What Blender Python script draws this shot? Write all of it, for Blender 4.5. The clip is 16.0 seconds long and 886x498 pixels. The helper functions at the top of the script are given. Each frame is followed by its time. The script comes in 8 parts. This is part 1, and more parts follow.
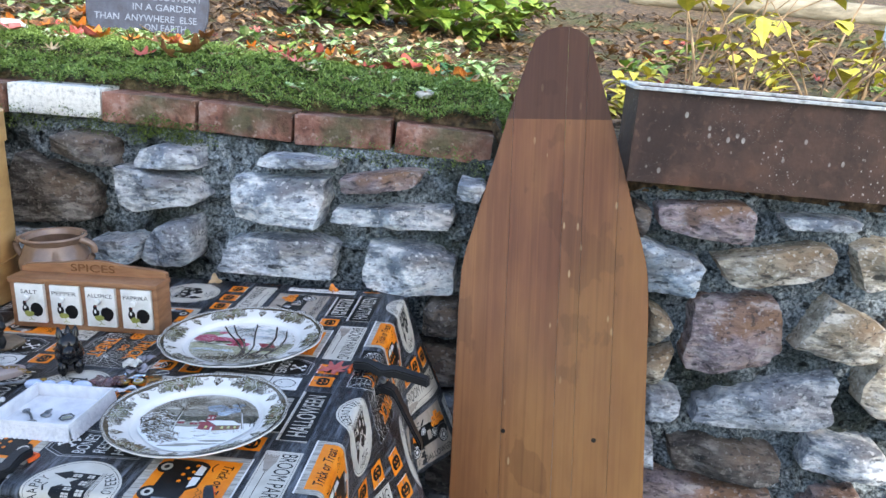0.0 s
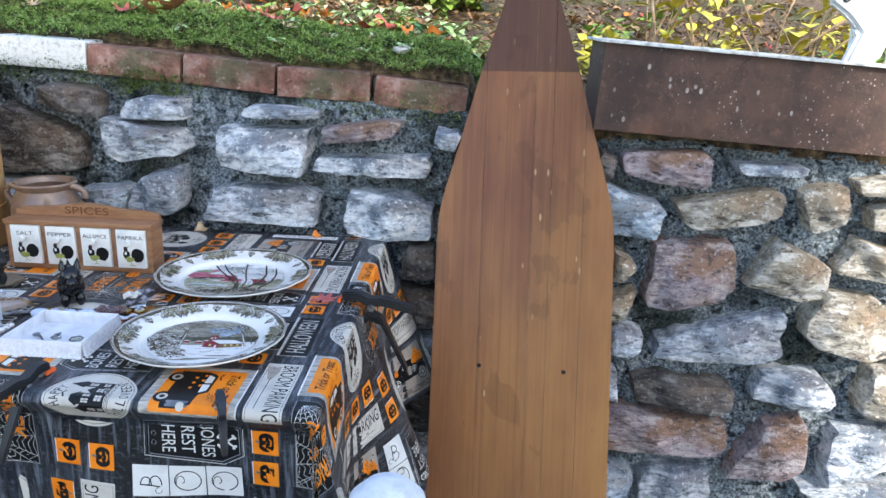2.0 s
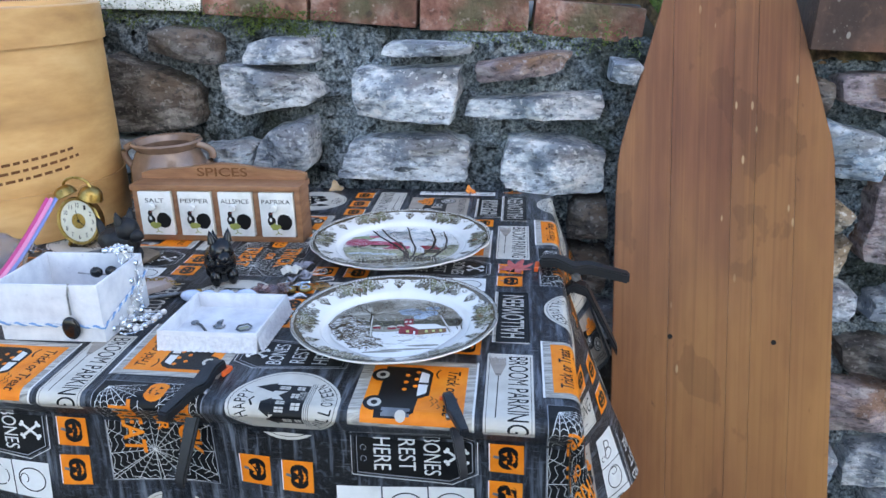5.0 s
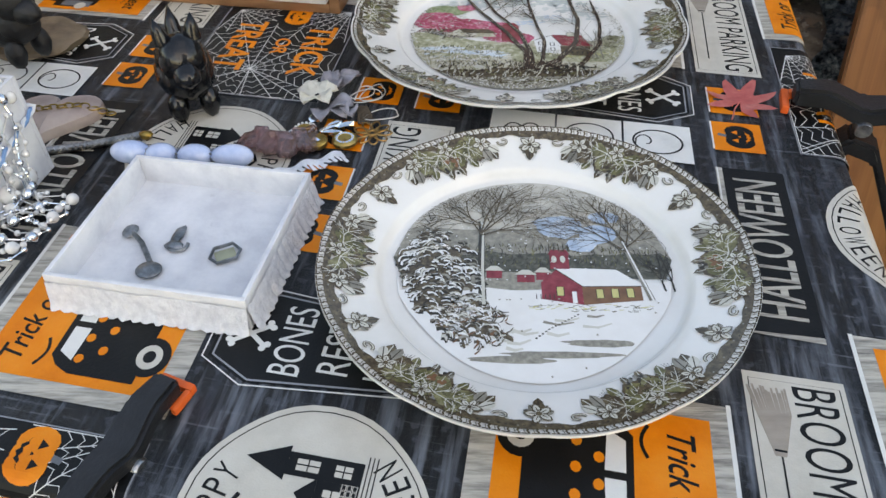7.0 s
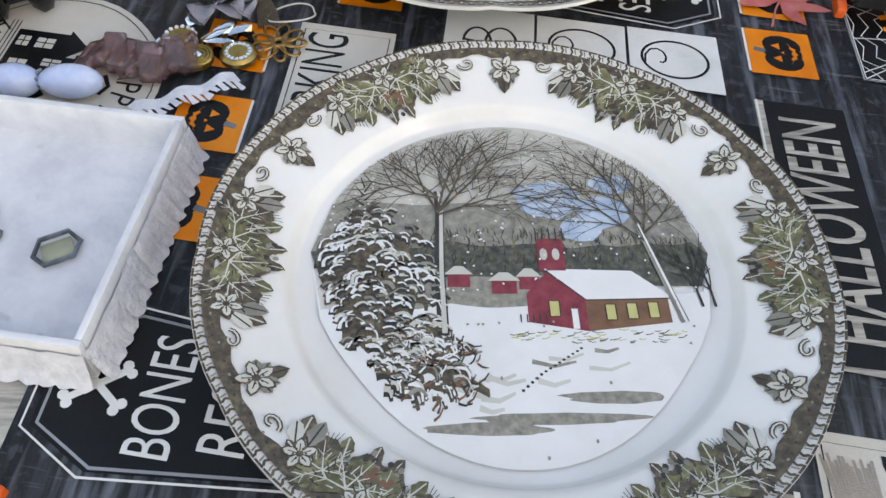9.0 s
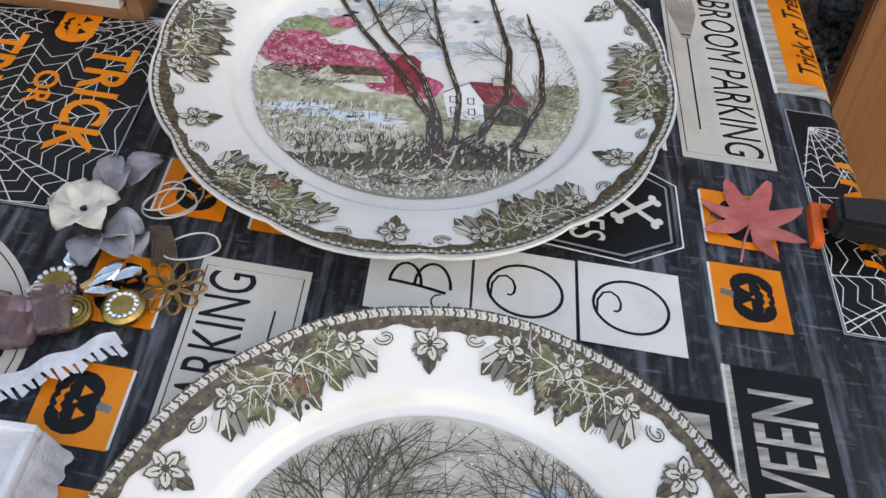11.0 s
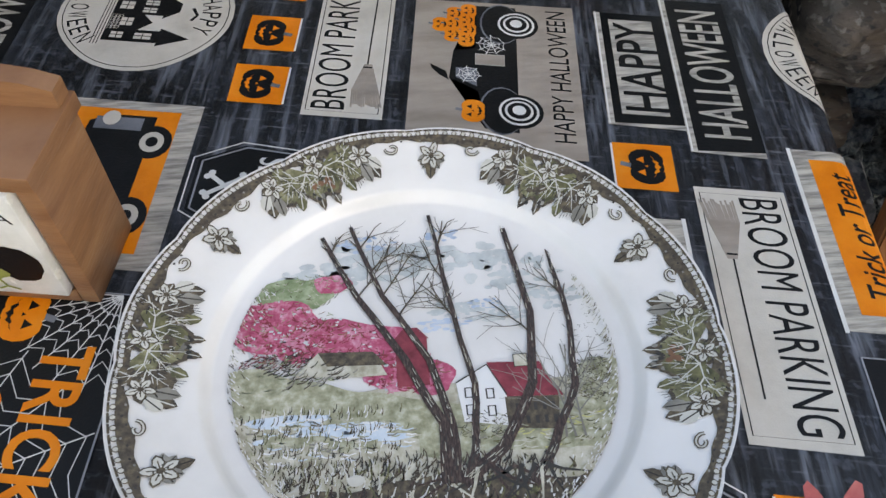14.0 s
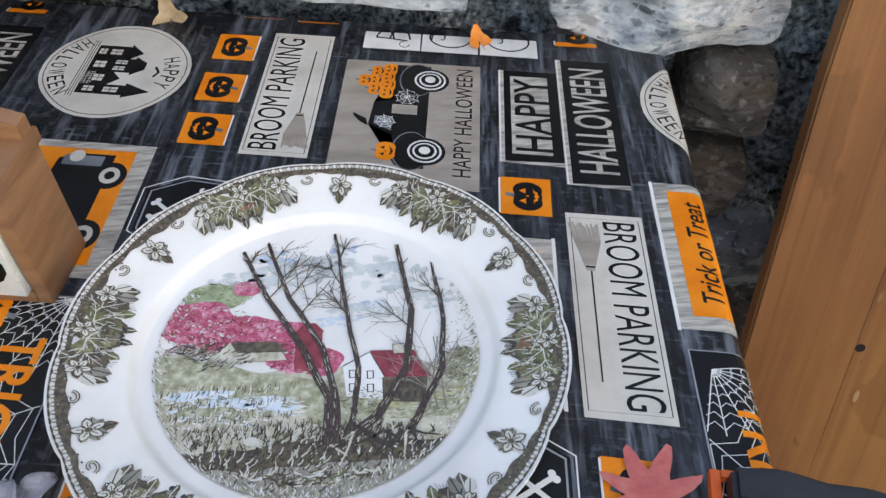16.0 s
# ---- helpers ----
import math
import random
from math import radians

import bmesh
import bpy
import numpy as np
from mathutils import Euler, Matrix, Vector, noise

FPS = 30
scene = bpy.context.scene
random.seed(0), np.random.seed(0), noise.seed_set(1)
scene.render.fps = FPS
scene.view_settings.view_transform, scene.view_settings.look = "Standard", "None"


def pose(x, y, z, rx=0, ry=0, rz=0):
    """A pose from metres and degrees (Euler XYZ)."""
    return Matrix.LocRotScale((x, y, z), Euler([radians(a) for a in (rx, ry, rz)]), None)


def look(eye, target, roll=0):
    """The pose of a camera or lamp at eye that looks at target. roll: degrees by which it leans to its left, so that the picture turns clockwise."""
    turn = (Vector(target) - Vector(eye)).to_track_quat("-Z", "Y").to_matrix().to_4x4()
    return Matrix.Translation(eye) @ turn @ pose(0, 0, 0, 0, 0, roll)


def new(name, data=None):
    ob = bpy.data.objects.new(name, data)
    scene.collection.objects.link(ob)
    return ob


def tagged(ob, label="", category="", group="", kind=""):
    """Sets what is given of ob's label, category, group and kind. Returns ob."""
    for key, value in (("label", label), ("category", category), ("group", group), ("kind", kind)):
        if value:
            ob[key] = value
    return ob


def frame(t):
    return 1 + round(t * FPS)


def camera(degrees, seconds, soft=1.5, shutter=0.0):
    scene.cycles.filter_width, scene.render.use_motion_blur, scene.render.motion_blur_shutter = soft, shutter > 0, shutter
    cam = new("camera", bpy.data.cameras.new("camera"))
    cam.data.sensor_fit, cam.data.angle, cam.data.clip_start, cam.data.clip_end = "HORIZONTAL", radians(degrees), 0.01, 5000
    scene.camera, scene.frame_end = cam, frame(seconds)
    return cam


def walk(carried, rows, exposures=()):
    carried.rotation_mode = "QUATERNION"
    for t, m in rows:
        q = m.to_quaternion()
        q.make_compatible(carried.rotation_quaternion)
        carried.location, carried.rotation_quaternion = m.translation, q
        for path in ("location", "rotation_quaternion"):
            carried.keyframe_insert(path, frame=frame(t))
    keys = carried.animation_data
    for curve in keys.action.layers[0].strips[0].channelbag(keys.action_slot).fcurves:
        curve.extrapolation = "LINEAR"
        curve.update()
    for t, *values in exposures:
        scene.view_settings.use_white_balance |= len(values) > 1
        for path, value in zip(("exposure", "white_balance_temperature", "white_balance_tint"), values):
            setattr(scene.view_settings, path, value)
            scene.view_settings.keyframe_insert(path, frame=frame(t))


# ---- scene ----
cam = camera(58.7, 16.0)
PATH = [
    (0, (-0.045, 0.192, 1.271), (0.013, 2.12, 0.742), 1.1),
    (0.5, (-0.069, 0.152, 1.262), (0.017, 2.074, 0.716), 1.2),
    (1, (-0.084, 0.127, 1.247), (0.023, 2.046, 0.693), 1.2),
    (1.5, (-0.089, 0.106, 1.23), (0.035, 2.021, 0.668), 1.3),
    (2, (-0.086, 0.089, 1.221), (0.075, 2.0, 0.652), 1.6),
    (2.5, (-0.084, 0.08, 1.212), (0.104, 1.987, 0.637), 1.7),
    (3, (-0.084, 0.072, 1.211), (0.137, 1.972, 0.628), 1.9),
    (3.5, (-0.09, 0.07, 1.208), (0.147, 1.979, 0.662), 1.2),
    (4, (-0.144, 0.096, 1.184), (0.112, 2.008, 0.654), 0.7),
    (4.5, (-0.223, 0.16, 1.172), (-0.003, 2.065, 0.603), -0.3),
    (5, (-0.289, 0.321, 1.161), (-0.266, 2.201, 0.478), -1.6),
    (5.2, (-0.305, 0.384, 1.156), (-0.318, 2.224, 0.372), -1.5),
    (7.3, (-0.368, 0.879, 1.062), (-0.454, 2.259, -0.383), -1.8),
    (7.5, (-0.359, 0.906, 1.051), (-0.436, 2.23, -0.445), -1.7),
    (8, (-0.372, 0.95, 1.03), (-0.32, 2.175, -0.551), 2.6),
    (8.2, (-0.377, 0.957, 1.019), (-0.31, 2.137, -0.594), 3.0),
    (10.3, (-0.356, 1.032, 1.038), (-0.225, 2.199, -0.581), 5.7),
    (10.5, (-0.348, 1.049, 1.042), (-0.208, 2.231, -0.566), 5.9),
    (11, (-0.35, 1.091, 1.044), (-0.216, 2.311, -0.535), 5.9),
    (11.5, (-0.336, 1.144, 1.049), (-0.225, 2.372, -0.526), 5.0),
    (12, (-0.326, 1.186, 1.058), (-0.205, 2.43, -0.504), 6.1),
    (12.5, (-0.326, 1.237, 1.049), (-0.21, 2.476, -0.516), 4.1),
    (13, (-0.335, 1.276, 1.062), (-0.222, 2.496, -0.519), 0.5),
    (13.5, (-0.342, 1.277, 1.059), (-0.224, 2.489, -0.528), 0.7),
    (14, (-0.346, 1.243, 1.078), (-0.231, 2.459, -0.505), 1.0),
    (14.5, (-0.319, 1.226, 1.1), (-0.2, 2.457, -0.471), 1.0),
    (15, (-0.302, 1.211, 1.141), (-0.188, 2.506, -0.378), 0.4),
    (15.5, (-0.293, 1.193, 1.144), (-0.184, 2.533, -0.337), 0.1),
    (16, (-0.292, 1.169, 1.117), (-0.178, 2.514, -0.359), 0.7),
]
walk(cam, [(t, look(eye, target, roll)) for t, eye, target, roll in PATH],
     exposures=[(0.0, 1.90, 6800, 10), (5.2, 1.88, 6600, 10), (7.3, 1.76, 9500, 11), (10.3, 1.78, 9500, 13), (12.5, 1.82, 9300, 13), (14.0, 1.74, 9000, 12), (15.0, 1.85, 8800, 12), (16.0, 1.90, 8600, 12)])

# ---- daylight: low autumn sun from behind, an added unseen block shades the terrace ----
SUN = Vector((0.36, -0.74, 0.57)).normalized()
world = bpy.data.worlds.new("sky")
scene.world = world
world.use_nodes = True
wn = world.node_tree
sky = wn.nodes.new("ShaderNodeTexSky")
sky.sky_type, sky.sun_disc = "NISHITA", False
sky.sun_elevation = math.asin(SUN.z)
sky.sun_rotation = math.atan2(SUN.x, SUN.y)
wn.links.new(sky.outputs[0], wn.nodes["Background"].inputs[0])
wn.nodes["Background"].inputs[1].default_value = 0.15
sun = new("sun", bpy.data.lights.new("sun", "SUN"))
sun.data.energy, sun.data.angle, sun.data.color = 1.5, radians(1.5), (1.0, 0.97, 0.93)
sun.matrix_world = look(SUN * 20, (0, 0, 0))


# ---- materials ----
def rgb(h):
    """Linear colour from a display hex value."""
    c = [int(h[i:i + 2], 16) / 255 for i in (0, 2, 4)]
    return tuple(x / 12.92 if x <= 0.04045 else ((x + 0.055) / 1.055) ** 2.4 for x in c) + (1.0,)


def surface(name, cols, scale=20.0, rough=0.6, bump=0.0, bump_scale=None, metal=0.0, stretch=(1, 1, 1), detail=6.0,
            spread=(0.35, 0.65), vary=0.0, island=False, coat=0.0, spec=0.5, uv=False, rough_var=0.08, sheen=0.0):
    """Noise-coloured surface: cols are display hex values spread over a ramp; vary shifts whole objects."""
    m = bpy.data.materials.new(name)
    m.use_nodes = True
    nt = m.node_tree
    b = nt.nodes["Principled BSDF"]
    N = nt.nodes.new
    L = nt.links.new
    tc = N("ShaderNodeTexCoord")
    mp = N("ShaderNodeMapping")
    mp.inputs["Scale"].default_value = stretch
    L(tc.outputs["UV" if uv else "Object"], mp.inputs[0])
    vec = mp.outputs[0]
    info = N("ShaderNodeObjectInfo") if not island else N("ShaderNodeNewGeometry")
    rnd = info.outputs["Random"] if not island else info.outputs["Random Per Island"]
    if vary or island:
        add = N("ShaderNodeVectorMath")
        add.operation = "ADD"
        sc = N("ShaderNodeMath")
        sc.operation = "MULTIPLY"
        sc.inputs[1].default_value = 37.0
        L(rnd, sc.inputs[0])
        L(vec, add.inputs[0])
        L(sc.outputs[0], add.inputs[1])
        vec = add.outputs[0]
    n1 = N("ShaderNodeTexNoise")
    n1.inputs["Scale"].default_value, n1.inputs["Detail"].default_value = scale, detail
    n1.inputs["Roughness"].default_value = 0.62
    L(vec, n1.inputs["Vector"])
    ramp = N("ShaderNodeValToRGB")
    els = ramp.color_ramp.elements
    while len(els) < len(cols):
        els.new(0.5)
    for i, c in enumerate(cols):
        els[i].position = spread[0] + (spread[1] - spread[0]) * (i / max(1, len(cols) - 1))
        els[i].color = rgb(c)
    L(n1.outputs["Fac"], ramp.inputs[0])
    col = ramp.outputs[0]
    if vary:
        hsv = N("ShaderNodeHueSaturation")
        mr = N("ShaderNodeMapRange")
        mr.inputs["To Min"].default_value, mr.inputs["To Max"].default_value = 1 - vary, 1 + vary
        L(rnd, mr.inputs[0])
        L(mr.outputs[0], hsv.inputs["Value"])
        L(col, hsv.inputs["Color"])
        col = hsv.outputs[0]
    L(col, b.inputs["Base Color"])
    b.inputs["Metallic"].default_value = metal
    b.inputs["Specular IOR Level"].default_value = spec
    b.inputs["Coat Weight"].default_value = coat
    b.inputs["Coat Roughness"].default_value = 0.06
    b.inputs["Sheen Weight"].default_value = sheen
    n2 = N("ShaderNodeTexNoise")
    n2.inputs["Scale"].default_value, n2.inputs["Detail"].default_value = (bump_scale or scale * 3), 5.0
    L(vec, n2.inputs["Vector"])
    rr = N("ShaderNodeMapRange")
    rr.inputs["To Min"].default_value, rr.inputs["To Max"].default_value = max(0.02, rough - rough_var), min(1, rough + rough_var)
    L(n2.outputs["Fac"], rr.inputs[0])
    L(rr.outputs[0], b.inputs["Roughness"])
    if bump:
        bp = N("ShaderNodeBump")
        bp.inputs["Strength"].default_value, bp.inputs["Distance"].default_value = 1.0, bump
        L(n2.outputs["Fac"], bp.inputs["Height"])
        L(bp.outputs[0], b.inputs["Normal"])
    return m


def overlay(m, hexcol, scale, lo, hi, stretch=(1, 1, 1), kind="noise", uv=False, factor=1.0, clump=0.0):
    """A second, larger layer of stain, moss or speck over a surface's colour."""
    nt = m.node_tree
    b = nt.nodes["Principled BSDF"]
    N, L = nt.nodes.new, nt.links.new
    src = b.inputs["Base Color"].links[0].from_socket
    tc, mp = N("ShaderNodeTexCoord"), N("ShaderNodeMapping")
    mp.inputs["Scale"].default_value = stretch
    mp.inputs["Location"].default_value = (scale * 0.37, 1.3, 2.1)
    L(tc.outputs["UV" if uv else "Object"], mp.inputs[0])
    if kind == "noise":
        t = N("ShaderNodeTexNoise")
        t.inputs["Detail"].default_value = 5.0
        out = t.outputs["Fac"]
    else:
        t = N("ShaderNodeTexVoronoi")
        out = t.outputs["Distance"]
    t.inputs["Scale"].default_value = scale
    L(mp.outputs[0], t.inputs["Vector"])
    mr = N("ShaderNodeMapRange")
    mr.inputs["From Min"].default_value, mr.inputs["From Max"].default_value = lo, hi
    mr.inputs["To Max"].default_value = factor
    L(out, mr.inputs[0])
    amount = mr.outputs[0]
    if clump:
        t2, m2, mul = N("ShaderNodeTexNoise"), N("ShaderNodeMapRange"), N("ShaderNodeMath")
        t2.inputs["Scale"].default_value, t2.inputs["Detail"].default_value = clump, 3.0
        m2.inputs["From Min"].default_value, m2.inputs["From Max"].default_value = 0.53, 0.58
        mul.operation = "MULTIPLY"
        L(mp.outputs[0], t2.inputs["Vector"])
        L(t2.outputs["Fac"], m2.inputs[0])
        L(m2.outputs[0], mul.inputs[0])
        L(amount, mul.inputs[1])
        amount = mul.outputs[0]
    mix = N("ShaderNodeMix")
    mix.data_type = "RGBA"
    L(amount, mix.inputs[0])
    L(src, mix.inputs[6])
    mix.inputs[7].default_value = rgb(hexcol)
    L(mix.outputs[2], b.inputs["Base Color"])
    return m


def rock(name, cols, patch, vein, speck, rust=0.25):
    """Split fieldstone: bedded grain, broad mineral patches, rust stains and thin dark cracks, with a rough face."""
    m = surface(name, cols, 34, 0.9, 0.006, 75, vary=0.16, detail=14, spread=(0.34, 0.66), spec=0.25, stretch=(1, 1, 2.2))
    overlay(m, patch, 9, 0.50, 0.60, stretch=(1, 1, 1.6), factor=0.8)
    overlay(m, speck, 15, 0.56, 0.66, stretch=(1, 1, 2.6), factor=0.75)
    overlay(m, "8d6a4a", 6, 0.56, 0.70, stretch=(1, 1, 1.4), factor=rust)
    overlay(m, vein, 19, 0.59, 0.64, stretch=(1, 1, 2.4), factor=0.5)
    overlay(m, "23282c", 26, 0.65, 0.67, stretch=(0.9, 1, 2.2), factor=0.7)
    overlay(m, "33383b", 90, 0.585, 0.64, stretch=(1, 1, 1.5), factor=0.55)
    overlay(m, speck, 110, 0.59, 0.65, factor=0.55)
    nt = m.node_tree
    b = nt.nodes["Principled BSDF"]
    tc, grit, bp = nt.nodes.new("ShaderNodeTexCoord"), nt.nodes.new("ShaderNodeTexNoise"), nt.nodes.new("ShaderNodeBump")
    grit.inputs["Scale"].default_value, grit.inputs["Detail"].default_value, grit.inputs["Roughness"].default_value = 190, 8.0, 0.75
    bp.inputs["Distance"].default_value = 0.0035
    nt.links.new(tc.outputs["Object"], grit.inputs["Vector"])
    nt.links.new(grit.outputs["Fac"], bp.inputs["Height"])
    nt.links.new(b.inputs["Normal"].links[0].from_socket, bp.inputs["Normal"])
    nt.links.new(bp.outputs[0], b.inputs["Normal"])
    return m


M_STONE = {
    "g": rock("stone_grey", ["6b747f", "959ea8", "bbc4cc", "dbe0e3"], "7a838f", "4f555b", "dde1e3"),
    "b": rock("stone_blue", ["637382", "899bad", "b3c4d1", "d6e1ea"], "9aa3aa", "4e5964", "dae1e5"),
    "w": rock("stone_pale", ["76818e", "aab3bd", "d4dce0", "ececec"], "677380", "545c67", "f0f0f0"),
    "p": rock("stone_purple", ["69615f", "8e8287", "aa9c9f", "bdaaa3"], "8c6e5b", "4b4445", "beb7b7", 0.6),
    "f": rock("stone_buff", ["7d756a", "a29a8d", "bfb8a7", "dad2c4"], "9d8e78", "696052", "e7e4db", 0.5),
    "d": rock("stone_dark", ["464342", "595552", "6d6965", "847f7b"], "676059", "383433", "9d9994"),
}
# the ramp's darkest tone also carries painted crevice shade
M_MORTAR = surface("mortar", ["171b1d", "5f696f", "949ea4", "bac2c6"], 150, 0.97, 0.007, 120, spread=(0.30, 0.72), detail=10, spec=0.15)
overlay(M_MORTAR, "1f2414", 5, 0.52, 0.64, factor=0.8)
overlay(M_MORTAR, "9ea5a7", 200, 0.62, 0.70, factor=0.5)
# near-black flecks put the shade of pits and joints into the colour
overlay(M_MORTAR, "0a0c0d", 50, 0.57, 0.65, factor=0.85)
M_BRICK = surface("red_brick", ["6a4438", "835a4b", "946b5c", "a6887c"], 26, 0.92, 0.005, 120, vary=0.16, detail=10)
overlay(M_BRICK, "4a5238", 9, 0.52, 0.66, factor=0.75)
overlay(M_BRICK, "3c2f2a", 40, 0.58, 0.66, factor=0.6)
overlay(M_BRICK, "b9a79c", 70, 0.60, 0.68, factor=0.45)
overlay(M_BRICK, "5a3c30", 14, 0.54, 0.64, stretch=(1, 1, 0.5), factor=0.5)
M_BRICKW = surface("pale_brick", ["8f8f8a", "c5c4be", "dedcd5", "e6e4de"], 90, 0.9, 0.003, 200, spread=(0.3, 0.55))
M_SOIL = surface("leaf_mould", ["2b221a", "4a3c2d", "715d46", "967e60"], 45, 0.95, 0.012, 90, spread=(0.3, 0.7))
overlay(M_SOIL, "4f5a2a", 3.0, 0.50, 0.62, factor=0.7)
M_PAVE = surface("terrace_paving", ["3a3d42", "45484e", "50545a"], 6, 0.9, 0.003, 60)
M_BLOCK = surface("sun_block_grey", ["9298a0", "9ea4ac", "a8adb4"], 3, 0.9, 0.002, 40)


# ---- mesh helpers ----
def part(name, bm, material, parent=None, label="", smooth=True):
    """Links a bmesh as one mesh object, with one material or several, under a thing or a part."""
    me = bpy.data.meshes.new(name)
    bm.to_mesh(me)
    bm.free()
    for m in (material if isinstance(material, (list, tuple)) else [material]):
        me.materials.append(m)
    if smooth:
        for p in me.polygons:
            p.use_smooth = True
        me.set_sharp_from_angle(angle=radians(38))
    ob = new(name, me)
    if parent is not None:
        ob.parent = parent
    if label:
        tagged(ob, label)
    return ob


def thing(name, m, label, category, group="", kind=""):
    ob = new(name)
    ob.empty_display_size = 0.05
    ob.matrix_world = m
    return tagged(ob, label, category, group, kind)


def box(bm, x0, y0, z0, x1, y1, z1, bevel=0.0, seg=2, m=None):
    vs = [bm.verts.new((x, y, z)) for z in (z0, z1) for y in (y0, y1) for x in (x0, x1)]
    fs = [bm.faces.new([vs[i] for i in q]) for q in ((0, 2, 3, 1), (4, 5, 7, 6), (0, 1, 5, 4), (2, 6, 7, 3), (0, 4, 6, 2), (1, 3, 7, 5))]
    geom = vs
    if bevel:
        es = list({e for f in fs for e in f.edges})
        r = bmesh.ops.bevel(bm, geom=es, offset=bevel, segments=seg, affect="EDGES", profile=0.6)
        geom = list({v for f in r["faces"] for v in f.verts} | {v for v in vs if v.is_valid})
    if m is not None:
        bmesh.ops.transform(bm, matrix=m, verts=geom)
    return geom


def turned(bm, profile, seg=32, m=None, start=0.0, sweep=2 * math.pi):
    """Lathes a list of (radius, height) about z."""
    rings = []
    full = sweep > 6.28
    n = seg if full else seg + 1
    for r, z in profile:
        if r < 1e-6:
            rings.append([bm.verts.new((0, 0, z))])
        else:
            rings.append([bm.verts.new((r * math.cos(start + sweep * i / seg), r * math.sin(start + sweep * i / seg), z)) for i in range(n)])
    for a, b in zip(rings, rings[1:]):
        for i in range(seg):
            j = (i + 1) % n
            q = [a[i % len(a)], a[j % len(a)], b[j % len(b)], b[i % len(b)]]
            q = [v for k, v in enumerate(q) if v not in q[:k]]
            if len(q) > 2:
                bm.faces.new(q)
    vs = [v for r in rings for v in r]
    if m is not None:
        bmesh.ops.transform(bm, matrix=m, verts=vs)
    return vs


def tube(bm, pts, radius, seg=8, closed=False, taper=None):
    """A round tube along points; taper gives the radius factor along it."""
    pts = [Vector(p) for p in pts]
    rings = []
    n = len(pts)
    for i, p in enumerate(pts):
        a = pts[(i - 1) % n] if closed or i else p
        b = pts[(i + 1) % n] if closed or i < n - 1 else p
        d = (b - a).normalized()
        up = Vector((0, 0, 1)) if abs(d.z) < 0.9 else Vector((1, 0, 0))
        s = d.cross(up).normalized()
        t = s.cross(d)
        r = radius * (taper(i / max(1, n - 1)) if taper else 1)
        rings.append([bm.verts.new(p + (s * math.cos(2 * math.pi * k / seg) + t * math.sin(2 * math.pi * k / seg)) * r) for k in range(seg)])
    for i in range(n if closed else n - 1):
        a, b = rings[i], rings[(i + 1) % n]
        for k in range(seg):
            bm.faces.new([a[k], a[(k + 1) % seg], b[(k + 1) % seg], b[k]])
    if not closed:
        bm.faces.new(rings[0][::-1])
        bm.faces.new(rings[-1])


def blob(bm, c, r, m=None, rough=0.0, seed=0, sub=2):
    """A rounded lump: centre, radii, unevenness."""
    g = bmesh.ops.create_icosphere(bm, subdivisions=sub, radius=1.0)["verts"]
    for v in g:
        k = 1 + rough * noise.noise(v.co * 2.1 + Vector((seed, seed * 0.7, 0)))
        v.co = Vector((v.co.x * r[0] * k, v.co.y * r[1] * k, v.co.z * r[2] * k))
        if m is not None:
            v.co = m @ v.co
        v.co += Vector(c)
    return g


# ---- ground, terrace and the wall ----
def wall_y(x):
    """Face line of the retaining wall."""
    return 1.705 - 0.14 * x


def garden_z(x, y):
    d = max(0.0, y - wall_y(x))
    top = 1.075 - 0.075 * x if x < 0.12 else 1.02 - 0.05 * (x - 0.12)
    rise = 0.13 * d if d < 0.6 else 0.078 + 0.100 * (d - 0.6) if d < 2.2 else 0.238 + 0.19 * (d - 2.2)
    mound = 0.035 * math.exp(-((d - 0.28) / 0.2) ** 2) if x < 0.25 else 0.0
    return top + rise + mound + 0.018 * noise.noise(Vector((x * 3, y * 3, 0))) + 0.010 * noise.noise(Vector((x * 9, y * 9, 4)))


def build_terrace():
    bm = bmesh.new()
    bmesh.ops.create_grid(bm, x_segments=40, y_segments=40, size=1.0)
    for v in bm.verts:
        x, y = v.co.x, v.co.y
        v.co.x = 400 * x * abs(x) ** 2
        v.co.y = 400 * y * abs(y) ** 2
        inside = v.co.y > wall_y(v.co.x) + 0.2
        v.co.z = -0.4 if inside else 0.0
    ob = part("ground", bm, M_PAVE)
    tagged(ob, "grey terrace ground in shade below the stone wall", "ground", kind="structure")


def build_garden():
    bm = bmesh.new()
    nx, ny = 150, 110
    rows = []
    for j in range(ny + 1):
        row = []
        for i in range(nx + 1):
            a = i / nx * 2 - 1
            x = 0.1 + 2.2 * a + 60 * max(0, abs(a) - 0.8) ** 2 * (1 if a > 0 else -1) * 10
            d = (0.122 if x < 0.11 else 0.055) + 3.2 * (j / ny) ** 1.3 + (400 * max(0, j / ny - 0.9) ** 2 * 6 if j / ny > 0.9 else 0)
            y = wall_y(max(-4, min(4, x))) + d
            z = garden_z(max(-6, min(6, x)), y if d < 6 else wall_y(x) + 6)
            row.append(bm.verts.new((x, y, z if j else z - 0.03)))
        rows.append(row)
    for a, b in zip(rows, rows[1:]):
        for i in range(nx):
            bm.faces.new([a[i], a[i + 1], b[i + 1], b[i]])
    ob = part("garden_bed", bm, M_SOIL)
    tagged(ob, "brown mulch garden bed rising behind the stone wall", "garden bed", kind="structure")


